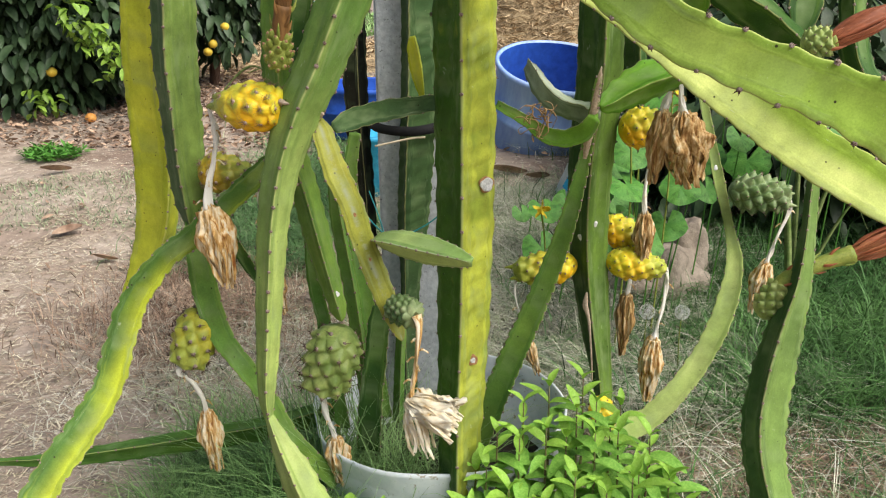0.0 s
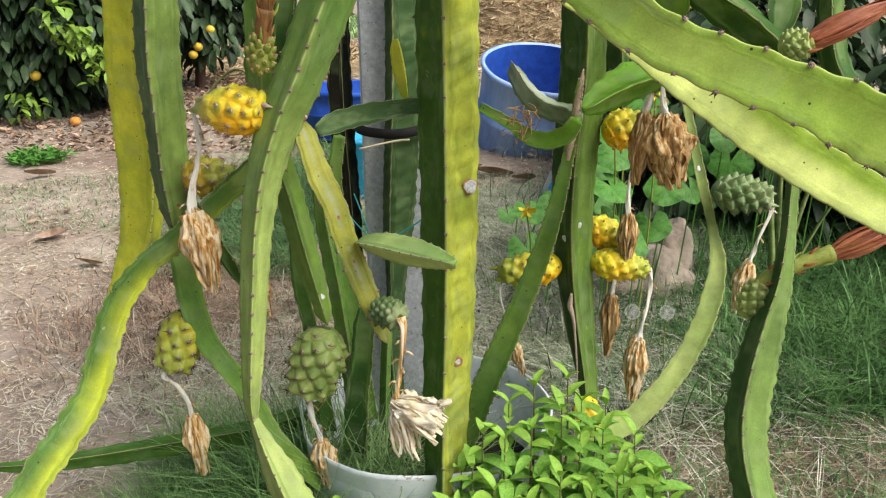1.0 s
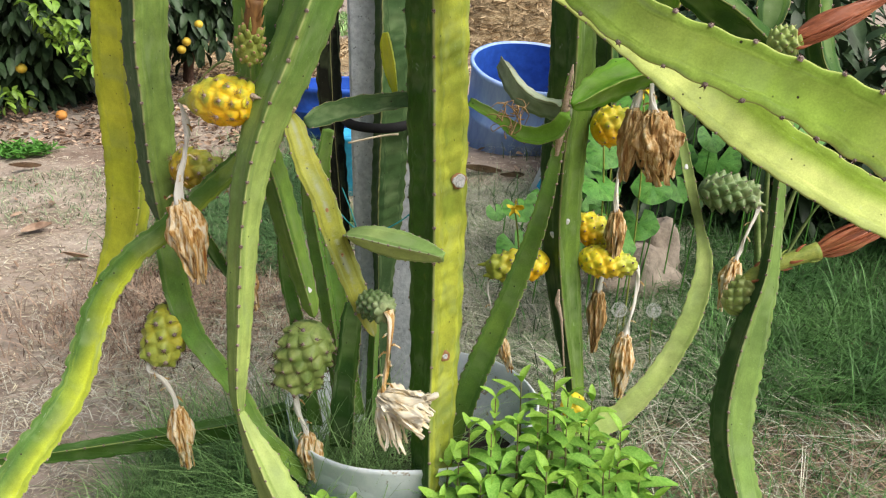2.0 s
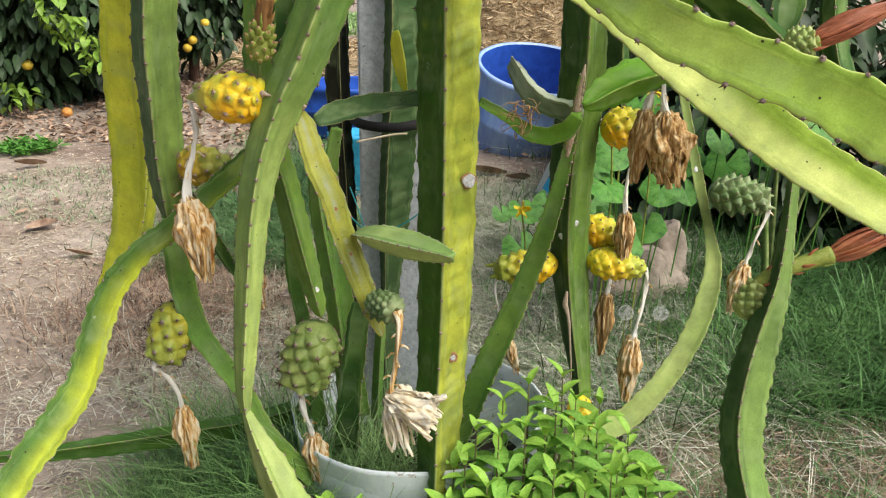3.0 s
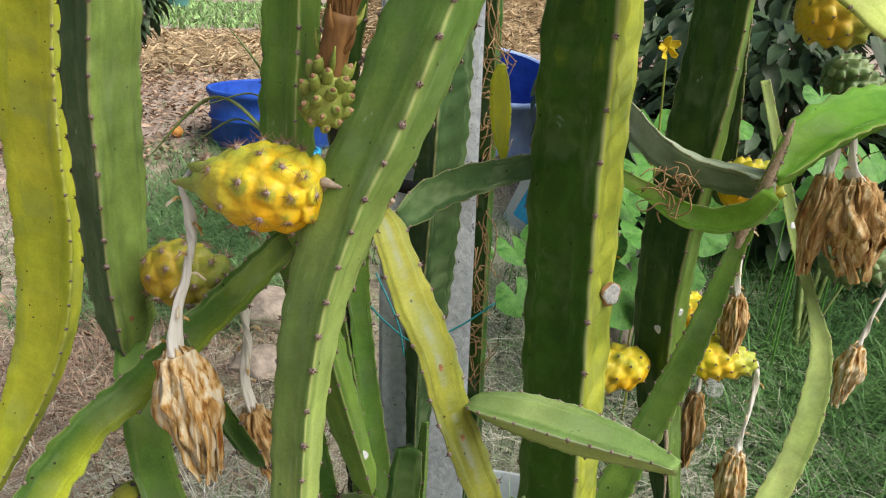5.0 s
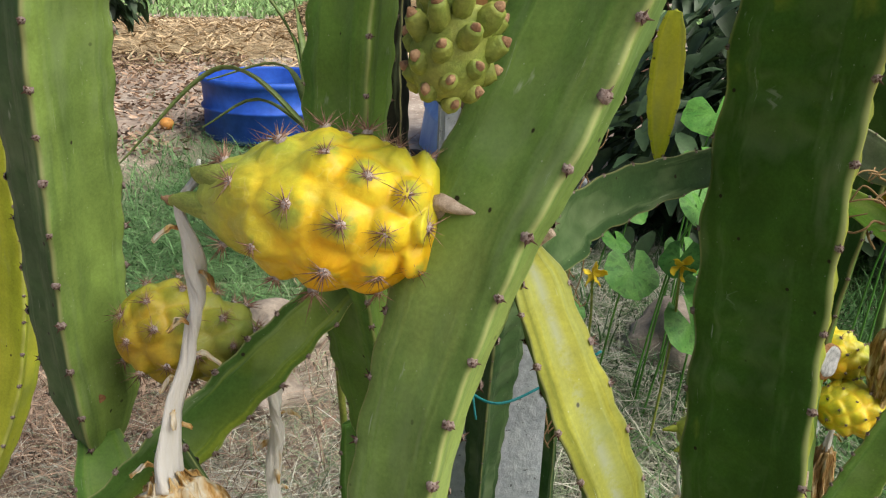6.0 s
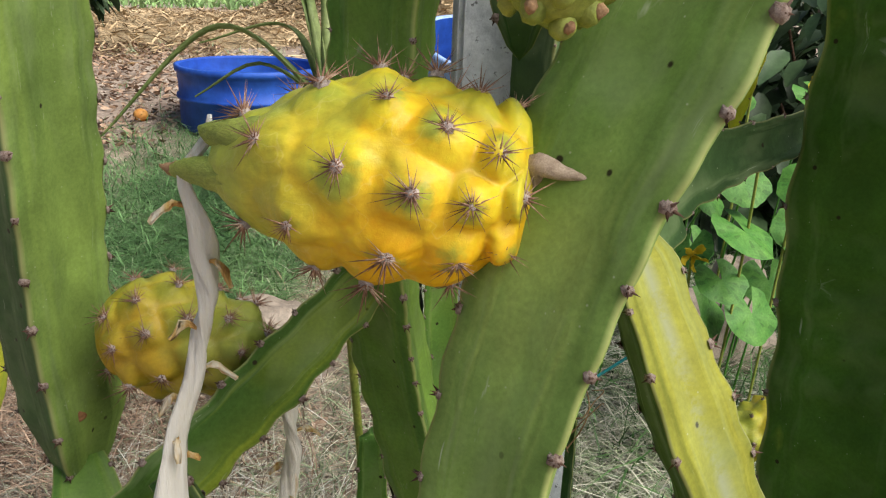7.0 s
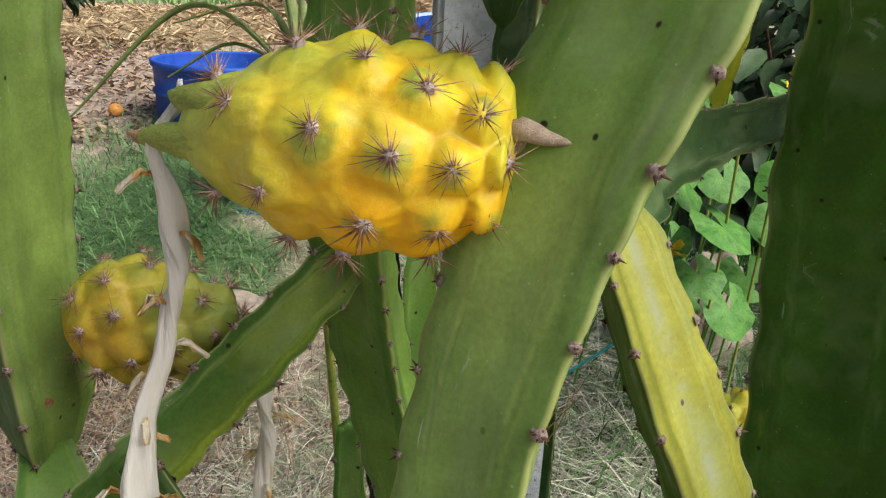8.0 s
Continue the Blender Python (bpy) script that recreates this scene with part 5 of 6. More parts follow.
dried_flower("left_low_dry", "withered flower on a curled pale stalk", [(-0.487, 1.43, 0.407, 0.0075), (-0.496, 1.424, 0.395, 0.006), (-0.478, 1.428, 0.374, 0.0045), (-0.463, 1.438, 0.335, 0.0045), (-0.462, 1.447, 0.30, 0.006)], (0.04, 0.05, -1), 0.128, 0.0165, HUSK, petals=22, width=0.011, seed=5)
dried_flower("green_dry", "withered flower hanging below the green fruit", [(-0.235, 1.455, 0.345, 0.006), (-0.232, 1.455, 0.30, 0.006), (-0.222, 1.46, 0.26, 0.0055), (-0.215, 1.46, 0.235, 0.008)], (0.1, 0, -1), 0.10, 0.016, HUSK, petals=20, width=0.010, seed=6)
dried_flower("cream", "open cream-coloured dried flower with curled petals", [(-0.033, 1.203, 0.607, 0.009), (-0.029, 1.198, 0.590, 0.008), (-0.032, 1.196, 0.55, 0.0048), (-0.038, 1.195, 0.50, 0.0042), (-0.045, 1.193, 0.465, 0.007)], (0.9, -0.15, -0.34), 0.078, 0.028, PALEHUSK, HUSK, petals=26, width=0.015, seed=8, bracts=9, shut=1.2, heart=0.0)
dried_flower("cream_low", "drooping outer petals of the cream dried flower", [(-0.045, 1.193, 0.468, 0.006), (-0.042, 1.19, 0.455, 0.007)], (0.25, 0, -1), 0.085, 0.022, PALEHUSK, petals=8, width=0.009, seed=18, bracts=0, shut=1.0, heart=0.0)
dried_flower("big_dry", "large crumpled brown dried flower", [(0.432, 1.57, 0.91, 0.006), (0.434, 1.565, 0.88, 0.008), (0.438, 1.56, 0.855, 0.015)], (0.16, -0.06, -1), 0.125, 0.031, BROWNHUSK, petals=30, width=0.022, seed=9, shut=0.62, heart=0.5)
dried_flower("big_dry_side", "narrow brown dried flower beside a larger one", [(0.415, 1.575, 0.90, 0.005), (0.405, 1.57, 0.86, 0.009)], (-0.10, 0, -1), 0.13, 0.014, BROWNHUSK, petals=14, width=0.011, seed=19, bracts=1)
dried_flower("right_a", "brown withered flower on a thin stalk", [(0.45, 1.80, 0.79, 0.004), (0.44, 1.80, 0.73, 0.004), (0.432, 1.80, 0.66, 0.004), (0.435, 1.80, 0.60, 0.008)], (0.02, 0, -1), 0.12, 0.0155, BROWNHUSK, petals=20, width=0.011, seed=10)
dried_flower("right_b", "slim brown withered flower", [(0.425, 1.86, 0.50, 0.004), (0.424, 1.86, 0.43, 0.004), (0.42, 1.86, 0.385, 0.008)], (-0.02, 0, -1), 0.15, 0.0145, BROWNHUSK, petals=20, width=0.010, seed=11)
dried_flower("right_c", "withered flower hanging from the yellow fruit tip", [(0.492, 1.806, 0.473, 0.006), (0.495, 1.80, 0.45, 0.005), (0.490, 1.795, 0.39, 0.0045), (0.478, 1.79, 0.33, 0.005), (0.472, 1.785, 0.305, 0.009)], (-0.07, -0.05, -1), 0.145, 0.018, HUSK, petals=22, width=0.012, seed=12)
dried_flower("right_d", "withered flower hanging from the green fruit", [(0.785, 1.90, 0.61, 0.006), (0.789, 1.90, 0.58, 0.005), (0.772, 1.90, 0.53, 0.0045), (0.757, 1.90, 0.475, 0.005), (0.750, 1.90, 0.45, 0.008)], (-0.16, 0, -1), 0.12, 0.017, HUSK, petals=20, width=0.011, seed=13)
dried_flower("right_mid_dry", "thin withered flower below the yellow fruit", [(0.155, 1.77, 0.478, 0.004), (0.150, 1.77, 0.43, 0.003), (0.162, 1.77, 0.37, 0.003), (0.175, 1.765, 0.32, 0.005)], (0.35, 0, -1), 0.10, 0.010, HUSK, petals=10, width=0.008, seed=14, bracts=3)


# ---- spots and ties on the stems ----
def spot(key, s, theta, size, label, mats, name, lift=0.0):
    root, surf = STEMS[key]
    p, d = surf(s, theta)
    r = np.random.default_rng(int(s * 1000))
    V, F = [], []
    n = 12
    for j, (q, h) in enumerate(((1.0, 0.0), (0.8, 0.18), (0.4, 0.22))):
        for k in range(n):
            a = 2 * np.pi * k / n
            w = size * q * (1 + 0.12 * np.sin(3 * a + s * 9))
            V.append((w * np.cos(a), w * np.sin(a), size * h - size * 0.05))
    for j in range(2):
        for k in range(n):
            F.append((j * n + k, j * n + (k + 1) % n, (j + 1) * n + (k + 1) % n, (j + 1) * n + k))
    F.append(tuple(2 * n + k for k in range(n)))
    child(name, mesh_of(name, V, F, mats), root, label, aim(p + d * lift, d))


def scar(key, at, way, size, label, mat, name):
    """A slightly raised round patch with an uneven rim, set into a stem's skin."""
    V, F, n = [], [], 20
    for q, h in ((1.0, -0.10), (0.92, 0.07), (0.70, 0.10), (0.35, 0.04), (0.05, 0.02)):
        for k in range(n):
            a = 2 * np.pi * k / n
            e = size * q * (1 + 0.07 * np.sin(3 * a + size * 900) + 0.05 * np.sin(5 * a))
            V.append((e * np.cos(a), e * np.sin(a), size * h))
    for j in range(4):
        for k in range(n):
            F.append((j * n + k, j * n + (k + 1) % n, (j + 1) * n + (k + 1) % n, (j + 1) * n + k))
    F.append(tuple(4 * n + k for k in range(n)))
    child(name, mesh_of(name, V, F, mat), STEMS[key][0], label, aim(at, way))


scar("trunk", (0.0775, 1.4285, 0.757), (0.42, -0.90, 0.05), 0.0145, "brown corky rim of the scar", SCAB, "scar_rim")
scar("trunk", (0.0779, 1.4275, 0.757), (0.42, -0.90, 0.05), 0.0128, "pale grey round scar", SCARGREY, "scar")
scar("trunk", (0.0545, 1.3830, 0.4445), (0.42, -0.90, 0.05), 0.0105, "brown corky ring", SCAB, "scar_rim")
scar("trunk", (0.0549, 1.3818, 0.4445), (0.42, -0.90, 0.05), 0.0052, "small white round dot", SCARGREY, "shell")
spot("right_dark", 0.60, 20, 0.007, "small white blotch", LIME_WHITE, "blotch")
spot("right_dark", 0.625, -35, 0.008, "small white blotch", LIME_WHITE, "blotch")
spot("right_curve", 0.26, 20, 0.007, "small white blotch", LIME_WHITE, "blotch")
spot("behind_main", 0.94, 30, 0.006, "small white blotch", LIME_WHITE, "blotch")
spot("left_green", 0.9, 10, 0.004, "purple-brown speck", SCAB, "speck")
spot("yellow_short", 0.42, 10, 0.004, "purple-brown speck", SCAB, "speck")
spot("yellow_short", 0.62, 5, 0.0035, "purple-brown speck", SCAB, "speck")

knot_bm = bmesh.new()
bmesh.ops.create_uvsphere(knot_bm, u_segments=24, v_segments=14, radius=0.011)
knot_me = from_bm("knot", knot_bm, PALE, True)
for key, val in (("edge", 0.0), ("lit_yellow", 0.0), ("valley", 0.0), ("skin_a", 0.3), ("skin_b", 0.4), ("run", 0.2)):
    knot_me.attributes.new(key, "FLOAT", "POINT").data.foreach_set("value", np.full(len(knot_me.vertices), val, dtype=np.float32))
child("knot", knot_me, STEMS["main"][0], "rounded green swelling under the fruit", Matrix.Translation((-0.2335, 1.2985, 0.8955)))

# broken stub above the short yellow joint
stub = new("broken_stub", tube_mesh("broken_stub", [(-0.187, 1.315, 0.889, 0.0026), (-0.182, 1.312, 0.895, 0.0032), (-0.178, 1.309, 0.899, 0.0027)], TUBEBASE, 8, 0.003, 0.7, 0, 0.2, 4))
tagged(stub, "pale broken-off stub of a removed fruit", "stub")
scar_strip = tube_mesh("stick", [(0.306, 1.735, 0.44, 0.002), (0.304, 1.735, 0.41, 0.006), (0.314, 1.735, 0.37, 0.0035), (0.324, 1.738, 0.28, 0.002), (0.330, 1.745, 0.22, 0.0012)], TUBEBASE, 7, 0.01, 0.4, 0, 0.3, 2)
tagged(new("dry_strip", scar_strip), "pale dry bark strip hanging on the dark stem", "bark strip")


def twine(label, pts, r, mat, name, category):
    return tagged(new(name, tube_mesh(name, [(*p, r) for p in pts], mat, 5, 0.008)), label, category)


twine("teal twine wound round post and stems", [(-0.20, 1.80, 0.62), (-0.15, 1.74, 0.585), (-0.11, 1.70, 0.575), (-0.05, 1.70, 0.60), (0.0, 1.69, 0.64)], 0.0016, TEAL, "twine", "twine")
twine("teal twine wound round post and stems", [(-0.17, 1.77, 0.66), (-0.14, 1.72, 0.60), (-0.13, 1.71, 0.55)], 0.0014, TEAL, "twine", "twine")
twine("pale straw stuck in the strap", [(-0.15, 1.735, 0.765), (-0.08, 1.748, 0.778), (-0.045, 1.745, 0.782)], 0.0022, STRAW, "straw_stalk", "straw")


def roots(label, centre, size, count, seed):
    r = np.random.default_rng(seed)
    root = empty("aerial_roots", label, "aerial roots")
    for i in range(count):
        p = np.array(centre) + (r.random(3) - 0.5) * size
        pts = [(*p, 0.0011)]
        d = r.normal(size=3)
        for k in range(5):
            d = 0.6 * d + 0.9 * r.normal(size=3)
            d /= np.linalg.norm(d)
            p = p + d * 0.016 + (np.array(centre) - p) * 0.15
            pts.append((*p, 0.0011 - 0.00012 * k))
        child("root", tube_mesh("root", pts, ROOT, 4, 0.006), root)


roots("tangle of dry brown aerial roots", (0.172, 1.515, 0.852), (0.03, 0.02, 0.05), 16, 3)
roots("dry brown aerial roots hanging beside the post", (0.014, 1.90, 0.90), (0.022, 0.02, 0.36), 34, 4)
roots("dry brown aerial roots hanging beside the post", (0.014, 1.90, 0.55), (0.022, 0.02, 0.36), 30, 5)
stem("post_right", "thin dark stem with roots beside the post", DARK, [(0.022, 1.94, 1.35, 0.020), (0.022, 1.94, 0.9, 0.021), (0.024, 1.94, 0.6, 0.020), (0.020, 1.90, 0.09, 0.018)], 10, plump=0.2, spines=0.5)


# ---- citrus trees ----
def citrus(label, base, crown, size, leaves, seed, oranges, fresh):
    r = np.random.default_rng(seed)
    root = empty("citrus_tree", label, "citrus tree", group="citrus trees")
    b = np.array((base[0], base[1], ground_z(base[0], base[1])))
    top = np.array(crown)
    mid = (b * 0.55 + top * 0.45) + np.array((0.05, 0, 0))
    child("trunk", tube_mesh("trunk", [(*(b - (0, 0, 0.05)), 0.05), (*(b + (0.01, 0, 0.15)), 0.042), (*mid, 0.035), (*top, 0.02)], BARK, 10, 0.04, 1, 0, 0.15, seed), root, "reddish brown bark")
    for i in range(6):
        a = i * 1.05 + seed
        e = top + np.array((np.cos(a) * size[0] * 0.7, np.sin(a) * size[1] * 0.7, (r.random() - 0.4) * size[2]))
        child("limb", tube_mesh("limb", [(*(b * 0.6 + top * 0.4), 0.024), (*((top + e) / 2 + (0, 0, 0.1)), 0.014), (*e, 0.005)], BARK, 6, 0.06), root)
    sheet = leaf_sheet(0.105, 0.052, 0.35, 0.35, 4)
    old, young = [], []
    while len(old) < leaves:
        v = r.normal(size=3)
        v /= np.linalg.norm(v)
        q = 0.25 + 0.8 * r.random() ** 0.6
        q *= 1 + 0.25 * noise.noise(Vector(v * 2.3 + seed))
        p = top + v * q * np.array(size)
        if p[2] < ground_z(p[0], p[1]) + 0.05 or p[1] > top[1] + 0.35 * size[1]:
            continue
        yaw = np.arctan2(v[1], v[0]) + (r.random() - 0.5) * 1.6
        old.append((p, turn(yaw, 0.35 + 0.6 * r.random(), (r.random() - 0.5) * 1.2), 0.75 + 0.6 * r.random()))
    for c in fresh:
        for i in range(26):
            p = np.array(c) + (r.random(3) - 0.5) * np.array((0.20, 0.10, 0.16))
            young.append((p, turn(r.random() * 6.28, -0.2 + 1.0 * r.random(), (r.random() - 0.5)), 0.55 + 0.35 * r.random()))
    child("crown", scatter("crown", sheet, old, CITRUS), root, "dark glossy green citrus leaves")
    if young:
        tagged(child("new_growth", scatter("new_growth", sheet, young, CITRUSNEW), root), "bright light green young leaves", kind="stuff")
    for i, p in enumerate(oranges):
        bm = bmesh.new()
        bmesh.ops.create_uvsphere(bm, u_segments=16, v_segments=12, radius=0.034)
        for v in bm.verts:
            v.co.z *= 0.92
            v.co *= 1 + 0.02 * noise.noise(v.co * 60)
        child("orange", from_bm("orange", bm, ORANGE, True), root, "ripe orange fruit", Matrix.Translation(p))


citrus("dense dark green citrus tree with oranges, leaves to the ground", (-2.75, 5.75), (-2.85, 5.85, 1.05), (0.98, 0.75, 0.88), 7000, 2, [(-2.60, 5.22, 0.573), (-2.12, 5.3, 0.50)], [(-2.30, 5.08, 0.83), (-2.24, 5.06, 0.80), (-2.09, 5.1, 0.70), (-2.10, 5.08, 0.62), (-2.38, 5.1, 0.95), (-2.62, 5.1, 0.40)])
citrus("smaller citrus tree with yellow oranges over bare soil", (-2.02, 6.7), (-1.95, 6.7, 1.12), (0.55, 0.5, 0.55), 1900, 5, [(-1.755, 6.2, 0.795), (-1.855, 6.2, 0.674), (-1.898, 6.2, 0.617)], [])


def fallen_orange(p):
    bm = bmesh.new()
    bmesh.ops.create_uvsphere(bm, u_segments=16, v_segments=12, radius=0.035)
    for v in bm.verts:
        v.co.z *= 0.88
    ob = new("fallen_orange", from_bm("fallen_orange", bm, FALLEN, True))
    ob.location = (p[0], p[1], ground_z(*p) + 0.027)
    tagged(ob, "orange fruit fallen on the ground", "orange", group="fallen oranges")


for p in ((-2.39, 5.22), (-1.07, 5.05), (-1.55, 5.9)):
    fallen_orange(p)


def weed_patch(at, size, count, seed):
    r = np.random.default_rng(seed)
    sheet = leaf_sheet(0.055, 0.014, 0.3, 0.2, 3)
    placed = []
    for i in range(count):
        a, q = r.random() * 6.28, np.sqrt(r.random())
        x, y = at[0] + q * np.cos(a) * size, at[1] + q * np.sin(a) * size * 0.7
        placed.append((np.array((x, y, ground_z(x, y) + 0.01 + 0.03 * r.random())), turn(r.random() * 6.28, -0.9 * r.random(), (r.random() - 0.5)), 0.6 + 0.6 * r.random()))
    tagged(new("weed", scatter("weed", sheet, placed, SQUASH)), "low bright green weed spreading on bare soil", "weed")


weed_patch((-2.28, 4.48), 0.17, 460, 4)


def lone_leaf(at, size, mat, label, seed):
    r = np.random.default_rng(seed)
    V, F = leaf_sheet(size, size * 0.5, 0.6, -0.3, 5)
    V = V @ turn(r.random() * 6.28, 0.1, 0.3).T + np.array((at[0], at[1], ground_z(*at) + 0.02))
    low = V - np.array((0, 0, 0.002))
    n = len(V)
    FF = F + [tuple(v + n for v in f[::-1]) for f in F]
    tagged(new("fallen_leaf", mesh_of("fallen_leaf", np.vstack([V, low]), FF, mat)), label, "dry leaf", group="fallen leaves")


for i, (at, sz) in enumerate((((-2.05, 4.2), 0.15), ((-1.36, 3.1), 0.10), ((-1.30, 3.13), 0.08), ((-1.75, 3.35), 0.12), ((1.26, 2.42), 0.15), ((1.32, 2.36), 0.12), ((0.34, 4.15), 0.2), ((0.45, 4.1), 0.16), ((-0.98, 2.6), 0.07), ((-0.62, 2.3), 0.06), ((1.1, 2.1), 0.08))):
    lone_leaf(at, sz, LITTER, "large brown dry leaf lying on the soil", i)


# ---- containers behind ----
def open_tub(label, at, radius, height, seed, wall=LIGHTBLUE, inner=BLUE, tip=0.0, lift=0.0):
    x, y = at
    z = ground_z(x, y) - 0.01
    root = empty("cut_drum", label, "plastic drum", group="blue drums")
    m = Matrix.Translation((x, y, z + lift)) @ Matrix.Rotation(radians(tip), 4, "X") @ Matrix.Rotation(radians(tip * 0.35), 4, "Y")
    child("drum_wall", lathe("drum_wall", [(radius * 0.93, 0), (radius * 0.98, 0.02), (radius * 0.98, height * 0.48), (radius * 1.015, height * 0.5), (radius * 1.015, height * 0.54), (radius * 0.98, height * 0.56), (radius, height - 0.03), (radius * 1.03, height - 0.025), (radius * 1.035, height), (radius * 0.98, height + 0.004), (radius * 0.97, height * 0.8)], wall, (0, 0, 0), 48, 0.015, False), root, m=m)
    child("drum_lining", lathe("drum_lining", [(radius * 0.2, 0.02), (radius * 0.9, 0.025), (radius * 0.95, height * 0.5), (radius * 0.965, height - 0.005)], inner, (0, 0, 0), 48, 0.015, False), root, "darker blue inside", m)


open_tub("cut-down blue plastic drum standing on the soil", (0.50, 4.85), 0.36, 0.57, 1, tip=17, lift=-0.10)
open_tub("blue plastic drum with a faded rim beside the straw", (-0.55, 5.0), 0.335, 0.29, 2, BLUE, BLUE)


def bucket():
    root = empty("bucket", "white plastic bucket lying with a cyan label", "bucket")
    m = Matrix.Translation((0.60, 3.72, ground_z(0.6, 3.72) + 0.14)) @ Matrix.Rotation(radians(25), 4, "Y") @ Matrix.Rotation(radians(8), 4, "X")
    child("bucket_wall", lathe("bucket_wall", [(0.10, -0.13), (0.115, -0.12), (0.128, 0.11), (0.142, 0.112), (0.142, 0.13), (0.126, 0.132), (0.11, -0.10), (0.02, -0.105)], WHITEPLASTIC, (0, 0, 0), 40), root, m=m)
    V, F = [], []
    for j in range(2):
        for k in range(13):
            a = radians(-150 + 8 * k)
            V.append((0.1255 * np.cos(a), 0.1255 * np.sin(a), -0.07 + 0.12 * j))
    for k in range(12):
        F.append((k, k + 1, 13 + k + 1, 13 + k))
    child("label_band", mesh_of("label_band", V, F, CYAN), root, "cyan printed label", m)


bucket()
azure = empty("azure_bucket", "small bright azure plastic bucket in the grass", "bucket")
child("bucket_wall", lathe("bucket_wall", [(0.085, 0), (0.10, 0.01), (0.115, 0.27), (0.125, 0.275), (0.125, 0.295), (0.11, 0.297), (0.095, 0.03), (0.02, 0.025)], CYAN, (-0.415, 3.92, ground_z(-0.415, 3.92) - 0.01), 36), azure)


teal_far = empty("teal_tub", "faded teal plastic tub far off on the grass", "tub")
child("tub_wall", lathe("tub_wall", [(0.15, 0), (0.17, 0.02), (0.20, 0.34), (0.215, 0.345), (0.215, 0.37), (0.195, 0.372), (0.16, 0.04), (0.02, 0.035)], TEALTUB, (-3.0, 16.2, ground_z(-3.0, 16.2) - 0.01), 32), teal_far)


def mound(name, label, at, radius, height, mat, seed, category, kind="stuff"):
    V, F = [], []
    rings, sides = 22, 56
    for i in range(rings + 1):
        q = i / rings
        for k in range(sides):
            a = 2 * np.pi * k / sides
            x, y = at[0] + radius[0] * q * np.cos(a), at[1] + radius[1] * q * np.sin(a)
            h = height * (np.cos(np.pi * q) * 0.5 + 0.5) * (1 + 0.25 * noise.noise(Vector((x * 3, y * 3, seed))))
            V.append((x, y, ground_z(x, y) - 0.03 + h + 0.03 * noise.noise(Vector((x * 14, y * 14, seed)))))
    for i in range(rings):
        for k in range(sides):
            F.append((i * sides + k, i * sides + (k + 1) % sides, (i + 1) * sides + (k + 1) % sides, (i + 1) * sides + k))
    ob = new(name, mesh_of(name, V, F, mat))
    return tagged(ob, label, category, kind=kind)


STRAWHEAP = matte("straw_heap_surface", [(0.3, (0.24, 0.16, 0.08)), (0.7, (0.50, 0.39, 0.23))], 9, 0.9, 1.0, (1, 1, 2.0), distance=0.03)
mound("straw_heap", "heap of golden brown straw behind the drum", (1.1, 10.2), (2.2, 1.4), 1.1, STRAWHEAP, 3, "straw heap")
mound("straw_mulch", "thick layer of straw mulch over the soil", (-1.6, 8.6), (2.6, 2.2), 0.10, STRAWHEAP, 5, "straw")


def heap_straw(label, at, radius, height, seed, count, count_tone):
    """Loose strands lying on a heap's slopes."""
    r = np.random.default_rng(seed)
    sheet = (np.array([(-0.5, -0.04, 0), (0, -0.045, 0.05), (0.5, -0.03, 0), (0.5, 0.03, 0), (0, 0.045, 0.05), (-0.5, 0.04, 0)]), [(0, 1, 4, 5), (1, 2, 3, 4)])
    placed = []
    for i in range(count):
        a, q = r.random() * 6.28, np.sqrt(r.random())
        x, y = at[0] + radius[0] * q * np.cos(a), at[1] + radius[1] * q * np.sin(a)
        h = height * (np.cos(np.pi * q) * 0.5 + 0.5) * (1 + 0.25 * noise.noise(Vector((x * 3, y * 3, count_tone))))
        z = ground_z(x, y) - 0.03 + h + 0.03 * noise.noise(Vector((x * 14, y * 14, count_tone))) + 0.012 + 0.02 * r.random()
        placed.append((np.array((x, y, z)), turn(r.random() * 6.28, 1.2 * (r.random() - 0.5), r.random()), 0.05 + 0.11 * r.random()))
    tagged(new("loose_straw", scatter("loose_straw", sheet, placed, HEAPSTRAW)), label, "straw", kind="stuff")


HEAPSTRAW = matte("heap_straw", [(0.3, (0.28, 0.19, 0.10)), (0.7, (0.52, 0.40, 0.25))], 4, 0.85, 0.2, island=0.7)
heap_straw("loose golden straw strands covering the heap", (1.1, 10.2), (2.2, 1.4), 1.1, 3, 14000, 3)
heap_straw("loose brown straw strands on the mulch", (-1.6, 8.6), (2.6, 2.2), 0.10, 5, 7000, 5)


def rock(label, at, size, seed):
    bm = bmesh.new()
    bmesh.ops.create_icosphere(bm, subdivisions=4, radius=1.0)
    for v in bm.verts:
        n = noise.noise(v.co * 1.6 + Vector((seed, 0, 0))) * 0.35 + noise.noise(v.co * 5 + Vector((seed, 0, 0))) * 0.08
        v.co *= 1 + n
        v.co = Vector((v.co.x * size[0], v.co.y * size[1], v.co.z * size[2]))
    ob = new("stone", from_bm("stone", bm, ROCK, True))
    ob.location = (at[0], at[1], ground_z(*at) + size[2] * 0.55)
    tagged(ob, label, "stone", group="stones")


rock("large grey-brown stone lying in the grass", (0.70, 2.82), (0.17, 0.14, 0.14), 2)
rock("weathered stone standing in the grass", (0.83, 2.90), (0.09, 0.08, 0.17), 5)
rock("rough stone beside the stems", (-0.45, 2.75), (0.10, 0.08, 0.05), 8)
rock("rough stone beside the stems", (-0.42, 3.05), (0.13, 0.1, 0.07), 9)


